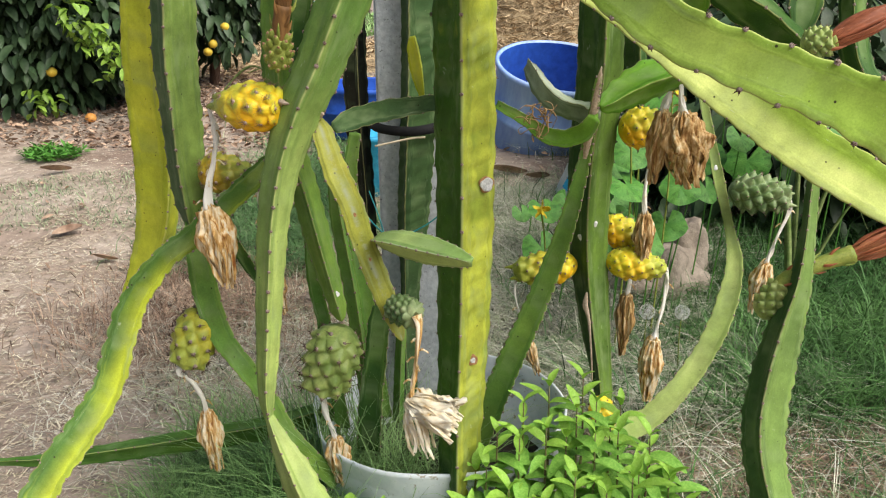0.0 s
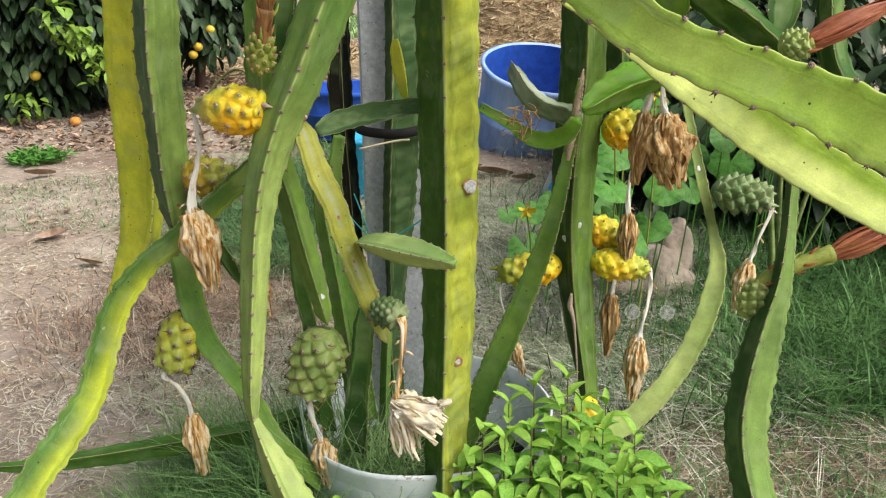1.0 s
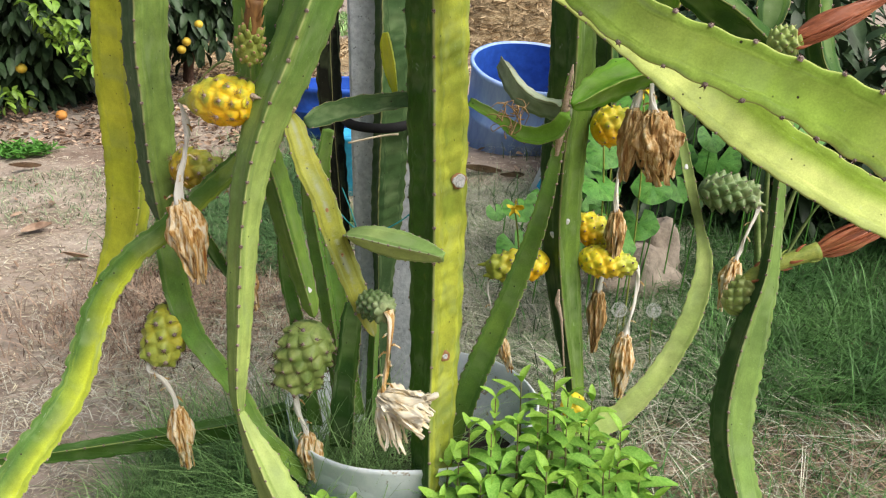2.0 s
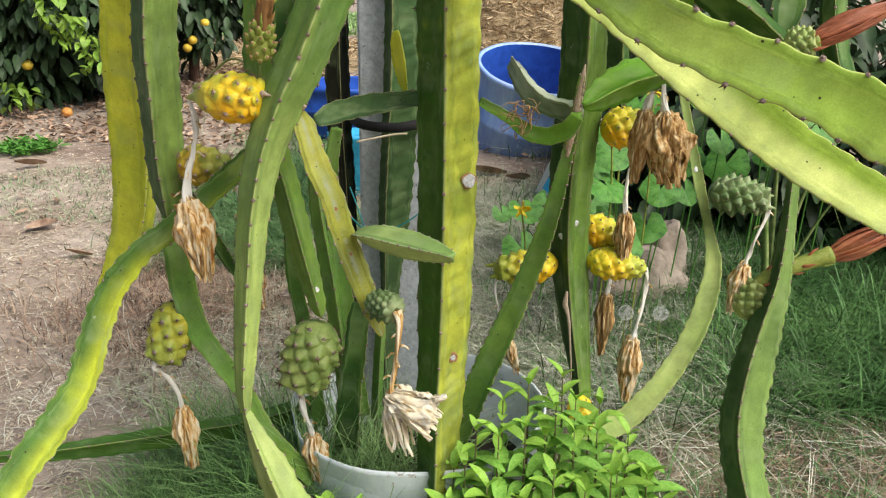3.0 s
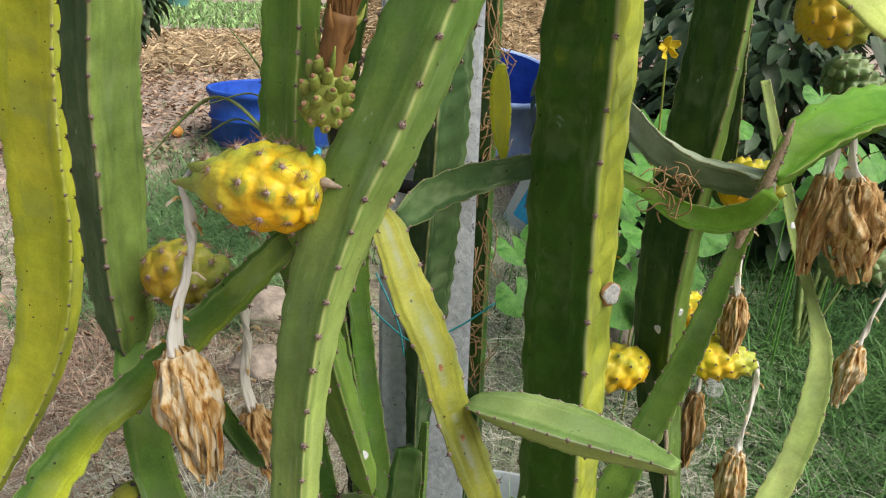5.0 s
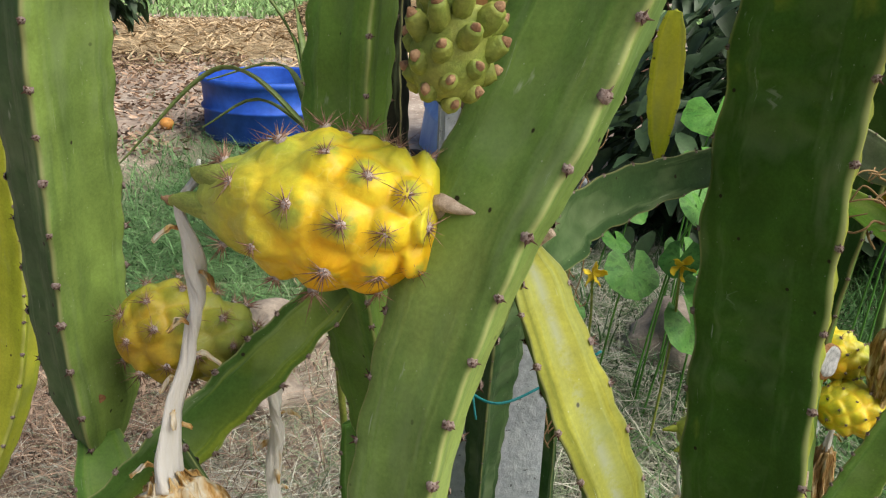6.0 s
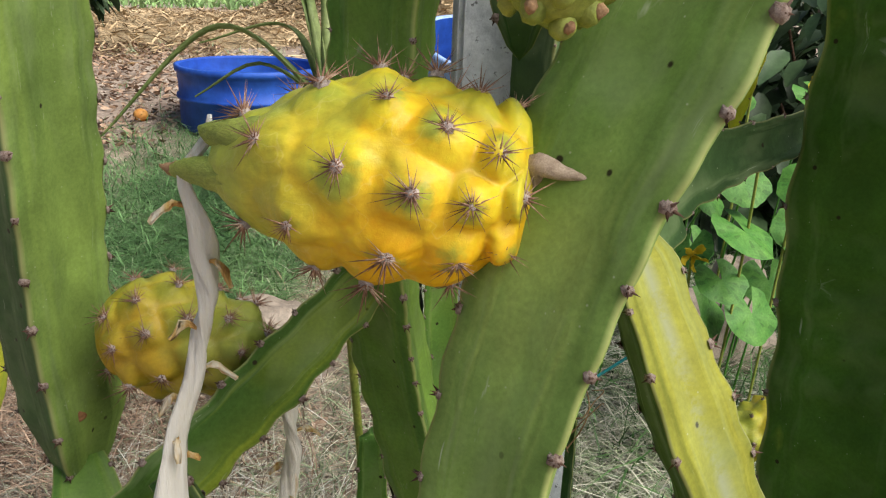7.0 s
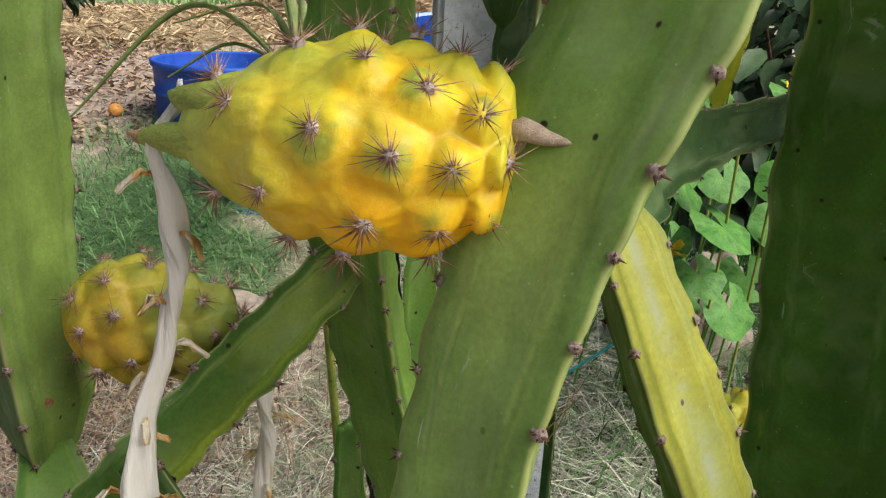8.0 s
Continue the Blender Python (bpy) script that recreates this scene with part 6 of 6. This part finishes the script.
# ---- leafy plants ----
def round_leaf(size, seed):
    """A lobed, nearly round vine leaf with a notch, cupped, along +x from its stalk."""
    r = np.random.default_rng(seed)
    V, F = [(0, 0, 0)], []
    n, rings = 24, 3
    for j in range(1, rings + 1):
        for k in range(n):
            a = -np.pi * 0.90 + 1.80 * np.pi * k / (n - 1)
            q = size * j / rings * (1 + 0.045 * np.cos(5 * a) + 0.02 * np.sin(13 * a + seed))
            V.append((q * np.cos(a) * 0.92, q * np.sin(a), -0.10 * size * (j / rings) ** 2 + 0.04 * size * np.cos(5 * a) * j / rings + 0.03 * size * r.random() * j / rings))
    for k in range(n - 1):
        F.append((0, 1 + k, 2 + k))
        for j in range(rings - 1):
            o = 1 + j * n
            F.append((o + k, o + n + k, o + n + k + 1, o + k + 1))
    V = np.array(V)
    m = len(V)
    low = V - np.array((0, 0, 0.0015))
    return np.vstack([V, low]), F + [tuple(v + m for v in f[::-1]) for f in F]


LEAF_MESHES = []
for k in range(3):
    V, F = round_leaf(1.0, k)
    LEAF_MESHES.append(mesh_of("leaf", V, F, SQUASH))


def vine(label, spots_, seed, size=0.062):
    r = np.random.default_rng(seed)
    root = empty("squash_vine", label, "squash vine", group="squash vines")
    for i, (x, y, z) in enumerate(spots_):
        g = np.array((x + 0.10 * (r.random() - 0.5), y + 0.15, ground_z(x, y + 0.15)))
        p = np.array((x, y, z))
        mid = (g + p) / 2 + np.array((0.03, 0.05, 0.10))
        stalk = child("leaf_stalk", tube_mesh("leaf_stalk", [(*g, 0.0028), (*mid, 0.0026), (*p, 0.0022)], SQUASH, 6, 0.03), root)
        s = size * (0.75 + 0.5 * r.random())
        m = Matrix.Translation(p) @ Matrix.Rotation(radians(-90 + 80 * (r.random() - 0.5)), 4, "Z") @ Matrix.Rotation(radians(42 + 26 * (r.random() - 0.5)), 4, "Y") @ Matrix.Rotation(radians(30 * (r.random() - 0.5)), 4, "X") @ Matrix.Scale(s, 4)
        child("leaf", LEAF_MESHES[i % 3], stalk, m=m)
    return root


vine("squash vine with broad round green leaves", [(0.49, 2.5, 0.56), (0.68, 2.45, 0.50), (0.66, 2.5, 0.37), (0.50, 2.55, 0.44), (0.76, 2.55, 0.57), (0.55, 2.6, 0.64), (0.86, 2.5, 0.64), (0.80, 2.6, 0.46), (0.60, 2.75, 0.55), (0.92, 2.6, 0.55)], 3)
vine("squash vine with broad round green leaves", [(0.95, 2.4, 0.70), (1.05, 2.55, 0.60), (1.02, 2.5, 0.78), (1.2, 2.6, 0.66), (0.9, 2.8, 0.72), (1.3, 2.7, 0.55), (1.15, 2.8, 0.8), (0.7, 2.9, 0.7)], 5, 0.075)
vine("young squash vine creeping over the grass", [(0.33, 3.0, 0.28), (0.25, 3.1, 0.24), (0.42, 3.1, 0.30), (0.30, 2.8, 0.20), (0.47, 2.9, 0.36), (0.55, 3.0, 0.42), (-0.1, 3.3, 0.3), (0.0, 3.2, 0.26)], 7, 0.055)

vine("squash vine with broad round green leaves", [(0.52, 2.42, 0.61), (0.50, 2.36, 0.53), (0.44, 2.45, 0.47), (0.48, 2.38, 0.425), (0.47, 2.42, 0.33), (0.57, 2.4, 0.34), (0.36, 2.5, 0.42)], 9, 0.062)


def petal_flower(at, size, seed):
    r = np.random.default_rng(seed)
    root = empty("squash_flower", "bright yellow open squash flower", "flower", group="squash flowers")
    p0 = np.array(at)
    child("flower_stalk", tube_mesh("flower_stalk", [(at[0], at[1] + 0.05, ground_z(at[0], at[1]), 0.003), (at[0] + 0.02, at[1] + 0.04, at[2] * 0.6, 0.003), (*at, 0.003)], BUDGREEN, 6, 0.03), root)
    for k in range(5):
        a = k * 1.2566 + seed
        out = np.array((np.cos(a), -0.5, np.sin(a)))
        child("petal", petal_mesh((p0, p0 + out * size * 0.5, p0 + out * size, p0 + out * size * 1.25 + (0, -0.004, 0)), size * 0.9, PETAL, seed * 7 + k, 0.2, 0.08), root)


for i, p in enumerate(((0.50, 2.35, 0.72), (0.42, 2.4, 0.47), (0.62, 2.4, 0.80), (0.55, 2.5, 0.95), (0.27, 2.5, 0.42))):
    petal_flower(p, 0.022, i)


def bush(label, at, size, leaves, mat, seed, sheet):
    r = np.random.default_rng(seed)
    placed = []
    g = ground_z(at[0], at[1])
    while len(placed) < leaves:
        v = r.normal(size=3)
        v /= np.linalg.norm(v)
        p = np.array((at[0], at[1], g + size[2] * 0.5)) + v * (0.35 + 0.7 * r.random()) * np.array(size) * np.array((1, 1, 0.62))
        if p[2] < g + 0.03:
            continue
        placed.append((p, turn(np.arctan2(v[1], v[0]) + r.random() - 0.5, -0.2 + 0.9 * r.random(), r.random() - 0.5), 0.7 + 0.7 * r.random()))
    root = empty("bush", label, "bush", group="bushes")
    child("crown", scatter("crown", sheet, placed, mat), root)
    for k in range(5):
        a = k * 1.25
        child("trunk", tube_mesh("trunk", [(at[0], at[1], g - 0.03, 0.012), (at[0] + 0.2 * np.cos(a) * size[0], at[1] + 0.2 * np.sin(a) * size[1], g + size[2] * 0.4, 0.009), (at[0] + 0.5 * np.cos(a) * size[0], at[1] + 0.5 * np.sin(a) * size[1], g + size[2] * 0.8, 0.004)], BARK, 6, 0.05), root)


bush("dark shaded leafy bush behind the vines", (1.45, 3.5), (0.7, 0.4, 0.95), 1000, CITRUS, 3, leaf_sheet(0.11, 0.05, 0.3, 0.4, 3))
bush("dark shaded leafy bush behind the vines", (2.1, 3.2), (0.55, 0.4, 0.9), 700, CITRUS, 4, leaf_sheet(0.11, 0.05, 0.3, 0.4, 3))
bush("leafy green shrub behind the clump", (0.95, 3.6), (0.35, 0.3, 0.6), 420, CITRUS, 6, leaf_sheet(0.11, 0.05, 0.3, 0.4, 3))

bush("dark shaded leafy bush behind the vines", (1.2, 4.1), (0.5, 0.35, 1.0), 800, CITRUS, 8, leaf_sheet(0.12, 0.06, 0.3, 0.4, 3))
bush("dark shaded leafy bush behind the vines", (1.75, 4.3), (0.5, 0.35, 1.15), 700, CITRUS, 9, leaf_sheet(0.12, 0.06, 0.3, 0.4, 3))


def basil(label, base, shoots, seed):
    r = np.random.default_rng(seed)
    root = empty("basil_plant", label, "basil plant", group="basil plants")
    V, F = leaf_sheet(1.0, 0.42, 0.5, 0.34, 6)
    m = len(V)
    both = (np.vstack([V, V - np.array((0, 0, 0.012))]), F + [tuple(v + m for v in f[::-1]) for f in F])
    shared, tender = mesh_of("leaf", *both, BASIL), mesh_of("leaf", *both, BASILTIP)
    for (x, y, z) in shoots:
        g = np.array((base[0] + 0.35 * (x - base[0]), base[1] + 0.4 * (y - base[1]), ground_z(*base)))
        tip = np.array((x, y, z))
        mid = g * 0.45 + tip * 0.55 + np.array(((x - base[0]) * 0.25, 0, 0))
        pts = [(*g, 0.0035), (*mid, 0.003), (*tip, 0.0012)]
        twig = child("branch", tube_mesh("branch", pts, BASILSTEM, 6, 0.02), root)
        C = spline(pts, 0.004)
        n = 11
        for i in range(n):
            t = 0.22 + 0.78 * i / (n - 1)
            c = C[int(t * (len(C) - 1))][:3]
            for side in (0, 1):
                yaw = i * 1.57 + side * np.pi + r.random() * 0.5 + x * 20
                big = 0.070 * (0.60 + 0.55 * r.random()) * (1.0, 0.85, 0.62)[max(0, i - n + 3)]
                pitch = (0.05 - 0.5 * r.random(), -0.45 - 0.4 * r.random(), -0.9 - 0.3 * r.random())[max(0, i - n + 3)]
                q = Matrix(turn(yaw, pitch, 0.3 * (r.random() - 0.5)).tolist()).to_4x4()
                child("leaf", tender if i > n - 3 else shared, twig, m=Matrix.Translation(c) @ q @ Matrix.Scale(big, 4))


basil("bright green basil plant with pointed leaves", (0.18, 1.36), [(0.10, 1.38, 0.30), (0.15, 1.42, 0.34), (0.20, 1.45, 0.36), (0.265, 1.46, 0.37), (0.23, 1.40, 0.28), (0.12, 1.32, 0.22), (0.05, 1.30, 0.20), (0.18, 1.30, 0.20), (0.28, 1.38, 0.30), (0.33, 1.42, 0.28), (0.30, 1.34, 0.20), (0.37, 1.40, 0.20), (0.08, 1.36, 0.24), (0.24, 1.33, 0.24), (0.14, 1.36, 0.30), (0.19, 1.38, 0.31), (0.25, 1.42, 0.33), (0.06, 1.38, 0.22), (0.35, 1.36, 0.22), (0.21, 1.34, 0.17)], 1)
basil("bright green basil plant with pointed leaves", (0.36, 1.48), [(0.33, 1.50, 0.24), (0.40, 1.46, 0.18), (0.45, 1.48, 0.14), (0.38, 1.42, 0.12), (0.30, 1.50, 0.30), (0.42, 1.54, 0.20), (0.36, 1.56, 0.26), (0.44, 1.42, 0.10), (0.48, 1.46, 0.09), (0.41, 1.38, 0.09)], 2)
basil("low green weed with pointed leaves beside the pot", (-0.06, 1.28), [(-0.12, 1.30, 0.16), (-0.05, 1.28, 0.15), (0.0, 1.27, 0.14), (-0.17, 1.32, 0.17), (0.03, 1.26, 0.16), (-0.20, 1.34, 0.12), (-0.09, 1.33, 0.12)], 3)


def dandelion(at, radius, seed):
    """A seed head: a ball of fine rays with tufts, on a stalk."""
    x, y, z = at
    root = empty("dandelion_clock", "round white dandelion seed head on a thin stalk", "dandelion", group="dandelion seed heads")
    child("flower_stalk", tube_mesh("flower_stalk", [(x + 0.01, y + 0.02, ground_z(x, y), 0.0018), (x, y + 0.01, z * 0.5, 0.0016), (x, y, z, 0.0014)], BUDGREEN, 6, 0.02), root)
    r = np.random.default_rng(seed)
    V, F = [], []
    for i in range(240):
        v = r.normal(size=3)
        v /= np.linalg.norm(v)
        u = np.cross(v, (0.3, 0.2, 0.9))
        u /= np.linalg.norm(u)
        w = np.cross(v, u)
        c = np.array(at)
        o = len(V)
        V += [c + u * 0.0003, c - u * 0.0003, c + v * radius * 0.8]
        F.append((o, o + 1, o + 2))
        for k in range(5):
            a = k * 1.256
            d = np.cos(a) * u + np.sin(a) * w
            o = len(V)
            e = c + v * radius * 0.8
            V += [e + v * 0.0002, e - v * 0.0003, e + (v * 0.45 + d) * radius * 0.28]
            F.append((o, o + 1, o + 2))
    child("seed_head", mesh_of("seed_head", V, F, FLUFF, smooth=False), root, "white fluffy seed ball")


dandelion((0.568, 2.277, 0.170), 0.025, 1)
dandelion((0.659, 2.24, 0.184), 0.024, 2)


def strap_plant(label, base, tips, seed, mat):
    root = empty("strap_leaf_plant", label, "spider plant", group="strap-leaved plants")
    if base[2] > 0.3:
        child("stalk", tube_mesh("stalk", [(base[0] + 0.06, base[1] + 0.02, 0.13, 0.004), (base[0] + 0.03, base[1] + 0.02, 0.5, 0.004), (*base, 0.003)], BUDGREEN, 6, 0.02), root, "thin green flower stalk")
    for i, (mid, tip, w) in enumerate(tips):
        C = spline([(*base, 0.0), (*mid, 0.0), (*tip, 0.0)], 0.012)
        T, N, B = frames_along(C)
        n = len(C)
        V, F = [], []
        for k in range(n):
            q = w * (1 - (k / (n - 1)) ** 2.2) + 0.0004
            side = np.cross(T[k], (0, 0.3, 1.0))
            side /= np.linalg.norm(side) + 1e-9
            up = np.cross(side, T[k])
            V += [C[k, :3] - side * q + up * q * 0.4, C[k, :3], C[k, :3] + side * q + up * q * 0.4, C[k, :3] - up * 0.001]
        for k in range(n - 1):
            o = k * 4
            F += [(o, o + 1, o + 5, o + 4), (o + 1, o + 2, o + 6, o + 5), (o + 2, o + 3, o + 7, o + 6), (o + 3, o, o + 4, o + 7)]
        child("leaf", mesh_of("leaf", V, F, mat), root)


STRAP = matte("strap_leaf", [(0.3, (0.10, 0.18, 0.04)), (0.7, (0.30, 0.36, 0.14))], 20, 0.45, 0.2, (1, 1, 1), clear=0.15)
strap_plant("arching narrow strap leaves growing behind the fruit", (-0.30, 1.62, 0.885), [((-0.38, 1.67, 0.935), (-0.475, 1.66, 0.85), 0.006), ((-0.33, 1.70, 0.935), (-0.40, 1.71, 0.92), 0.004), ((-0.32, 1.69, 0.96), (-0.36, 1.69, 1.02), 0.004), ((-0.30, 1.70, 0.97), (-0.305, 1.71, 1.06), 0.0045), ((-0.315, 1.70, 0.97), (-0.33, 1.72, 1.05), 0.004), ((-0.35, 1.66, 0.91), (-0.40, 1.66, 0.885), 0.004)], 1, STRAP)
strap_plant("long grassy strap leaves in the shade", (1.15, 2.7, 0.02), [((1.05, 2.6, 0.45), (0.98, 2.5, 0.30), 0.012), ((1.2, 2.6, 0.5), (1.28, 2.5, 0.35), 0.012), ((1.1, 2.65, 0.55), (1.02, 2.5, 0.62), 0.011), ((1.3, 2.6, 0.45), (1.45, 2.5, 0.40), 0.012), ((1.15, 2.6, 0.6), (1.18, 2.5, 0.72), 0.011)], 2, STRAP)

# bare tree trunk and twigs far behind
far_tree = empty("bare_tree", "grey-brown tree trunk far behind the drum", "tree")
child("trunk", tube_mesh("trunk", [(1.95, 6.5, 0.25, 0.12), (1.90, 6.5, 0.55, 0.10), (1.86, 6.5, 0.85, 0.11), (1.8, 6.5, 1.3, 0.08)], BARK, 12, 0.05, 1, 0, 0.15, 3), far_tree)
child("limb", tube_mesh("limb", [(1.88, 6.5, 0.78, 0.07), (2.05, 6.5, 0.95, 0.05), (2.3, 6.5, 1.2, 0.04)], BARK, 10, 0.05, 1, 0, 0.15, 4), far_tree)

# coarse dry brush under the left arm
blades("dry_brush", "tangled brown dry weeds on the soil", LITTER, 3800, lambda r: (-0.82 + 0.26 * r.normal(), 2.68 + 0.22 * r.normal()), 0.11, 0.0015, 1.5, 31, category="dry weeds")
blades("pot_grass", "long thin grass blades growing from the pot", FRESHGRASS, 1500, lambda r: (-0.19 + 0.10 * r.normal(), 1.52 + 0.07 * r.normal()), 0.40, 0.0015, 0.9, 32)
blades("pale_dry_grass", "bleached dead grass lying among the green", PALEGREY, 6500, pale_right, 0.16, 0.0014, 1.9, 41, category="dry grass")
blades("pale_dry_grass", "bleached dead grass lying on the soil", STRAW, 5000, mid_grass, 0.07, 0.0012, 2.4, 42, category="dry grass")


def fine_straw():
    r = np.random.default_rng(51)
    sheet = (np.array([(-0.5, -0.07, 0), (0.5, -0.05, 0.012), (0.5, 0.05, 0.012), (-0.5, 0.07, 0)]), [(0, 1, 2, 3)])
    placed = []
    for i in range(52000):
        x, y = inside(r, -2.2, -0.1, 1.2, 3.6) if i % 6 else inside(r, -3.2, 0.4, 3.0, 6.0)
        if noise.noise(Vector((x * 2.2, y * 2.2, 17))) < -0.25:
            continue
        placed.append((np.array((x, y, ground_z(x, y) + 0.003 + 0.006 * r.random())), turn(r.random() * 6.28, 0.3 * (r.random() - 0.5), 0), 0.006 + 0.020 * r.random() ** 2))
    tagged(new("chaff", scatter("chaff", sheet, placed, STRAW)), "fine pale chaff and straw crumbs on the soil", "chaff", kind="stuff")


fine_straw()


def left_mid_grass(r):
    while True:
        x, y = -0.62 + 0.26 * r.normal(), 3.5 + 0.62 * r.normal()
        if y > 3.0 + 0.2 * noise.noise(Vector((x * 4, 3, 1))) and noise.noise(Vector((x * 2.0, y * 2.0, 23))) > -0.3:
            return x, y


blades("mid_grass", "low grey-green grass on the soil behind the clump", GRASS, 13000, left_mid_grass, 0.11, 0.0022, 1.7, 45)
blades("mid_grass", "grey-green half dry grass behind the clump", GREYGRASS, 5000, left_mid_grass, 0.07, 0.0018, 2.0, 46)


def clods():
    r = np.random.default_rng(61)
    base = [np.array(v) for v in ((1, 0, 0), (-1, 0, 0), (0, 1, 0), (0, -1, 0), (0, 0, 1), (0, 0, -1))]
    F0 = [(0, 2, 4), (2, 1, 4), (1, 3, 4), (3, 0, 4), (2, 0, 5), (1, 2, 5), (3, 1, 5), (0, 3, 5)]
    V, F = [], []
    for i in range(2600):
        x, y = inside(r, -2.2, -0.2, 1.2, 4.2) if i % 3 else inside(r, 0.5, 1.6, 1.2, 2.4)
        s0 = 0.003 + 0.010 * r.random() ** 3
        o = len(V)
        for v in base:
            V.append(np.array((x, y, ground_z(x, y) + s0 * 0.4)) + v * s0 * (0.6 + 0.7 * r.random(3)))
        F += [tuple(o + k for k in f) for f in F0]
    tagged(new("soil_clods", mesh_of("soil_clods", V, F, DIRT, smooth=False)), "small crumbling clods of dry brown soil", "soil clods", kind="stuff")


clods()


def far_tufts(r):
    while True:
        x, y = inside(r, -7, 7, -5, 11)
        if noise.noise(Vector((x * 0.8, y * 0.8, 31))) > 0.12 and (y < 0.6 or y > 6.5 or abs(x) > 3.3):
            return x, y


blades("sparse_grass", "sparse grey-green grass tufts on bare soil", GREYGRASS, 9000, far_tufts, 0.08, 0.003, 1.6, 71)


def shade_grass(r):
    while True:
        x, y = 1.22 + 0.34 * r.normal(), 2.25 + 0.36 * r.normal()
        if x > 0.72 + 0.12 * noise.noise(Vector((y * 3, 2, 4))) and y > 2.0 + 0.16 * noise.noise(Vector((x * 3, 5, 4))):
            return x, y


def tangle(r):
    while True:
        x, y = inside(r, 0.02, 0.62, 2.0, 3.9)
        if noise.noise(Vector((x * 2.5, y * 2.5, 37))) > -0.25:
            return x, y


blades("green_grass", "dense dark green grass toned as in shade beside the clump", SHADEGRASS, 7000, shade_grass, 0.20, 0.0024, 1.2, 81)
blades("dry_tangle", "tangled pale grey dry grass behind the stems", PALEGREY, 5200, tangle, 0.11, 0.0014, 2.0, 82, category="dry grass")
blades("dry_tangle", "half dry grey-green grass behind the stems", GREYGRASS, 4200, tangle, 0.12, 0.0016, 1.7, 83, category="dry grass")


def dry_front(r):
    while True:
        x, y = inside(r, 0.42, 1.45, 1.45, 2.25)
        if noise.noise(Vector((x * 3, y * 3, 51))) > -0.30:
            return x, y


blades("dead_grass", "pale dead grass lying on reddish soil", PALEGREY, 1100, dry_front, 0.11, 0.0012, 2.6, 91, category="dry grass")
blades("dead_grass", "brown dead stalks lying on reddish soil", LITTER, 3400, dry_front, 0.08, 0.0016, 2.4, 92, category="dry grass")
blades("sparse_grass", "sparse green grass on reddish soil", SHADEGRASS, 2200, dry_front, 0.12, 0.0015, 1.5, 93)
blades("dead_grass", "pale dead grass behind the drooping stem", PALEGREY, 2600, lambda r: (-0.62 + 0.30 * r.normal(), 2.35 + 0.30 * r.normal()), 0.09, 0.0012, 2.3, 94, category="dry grass")
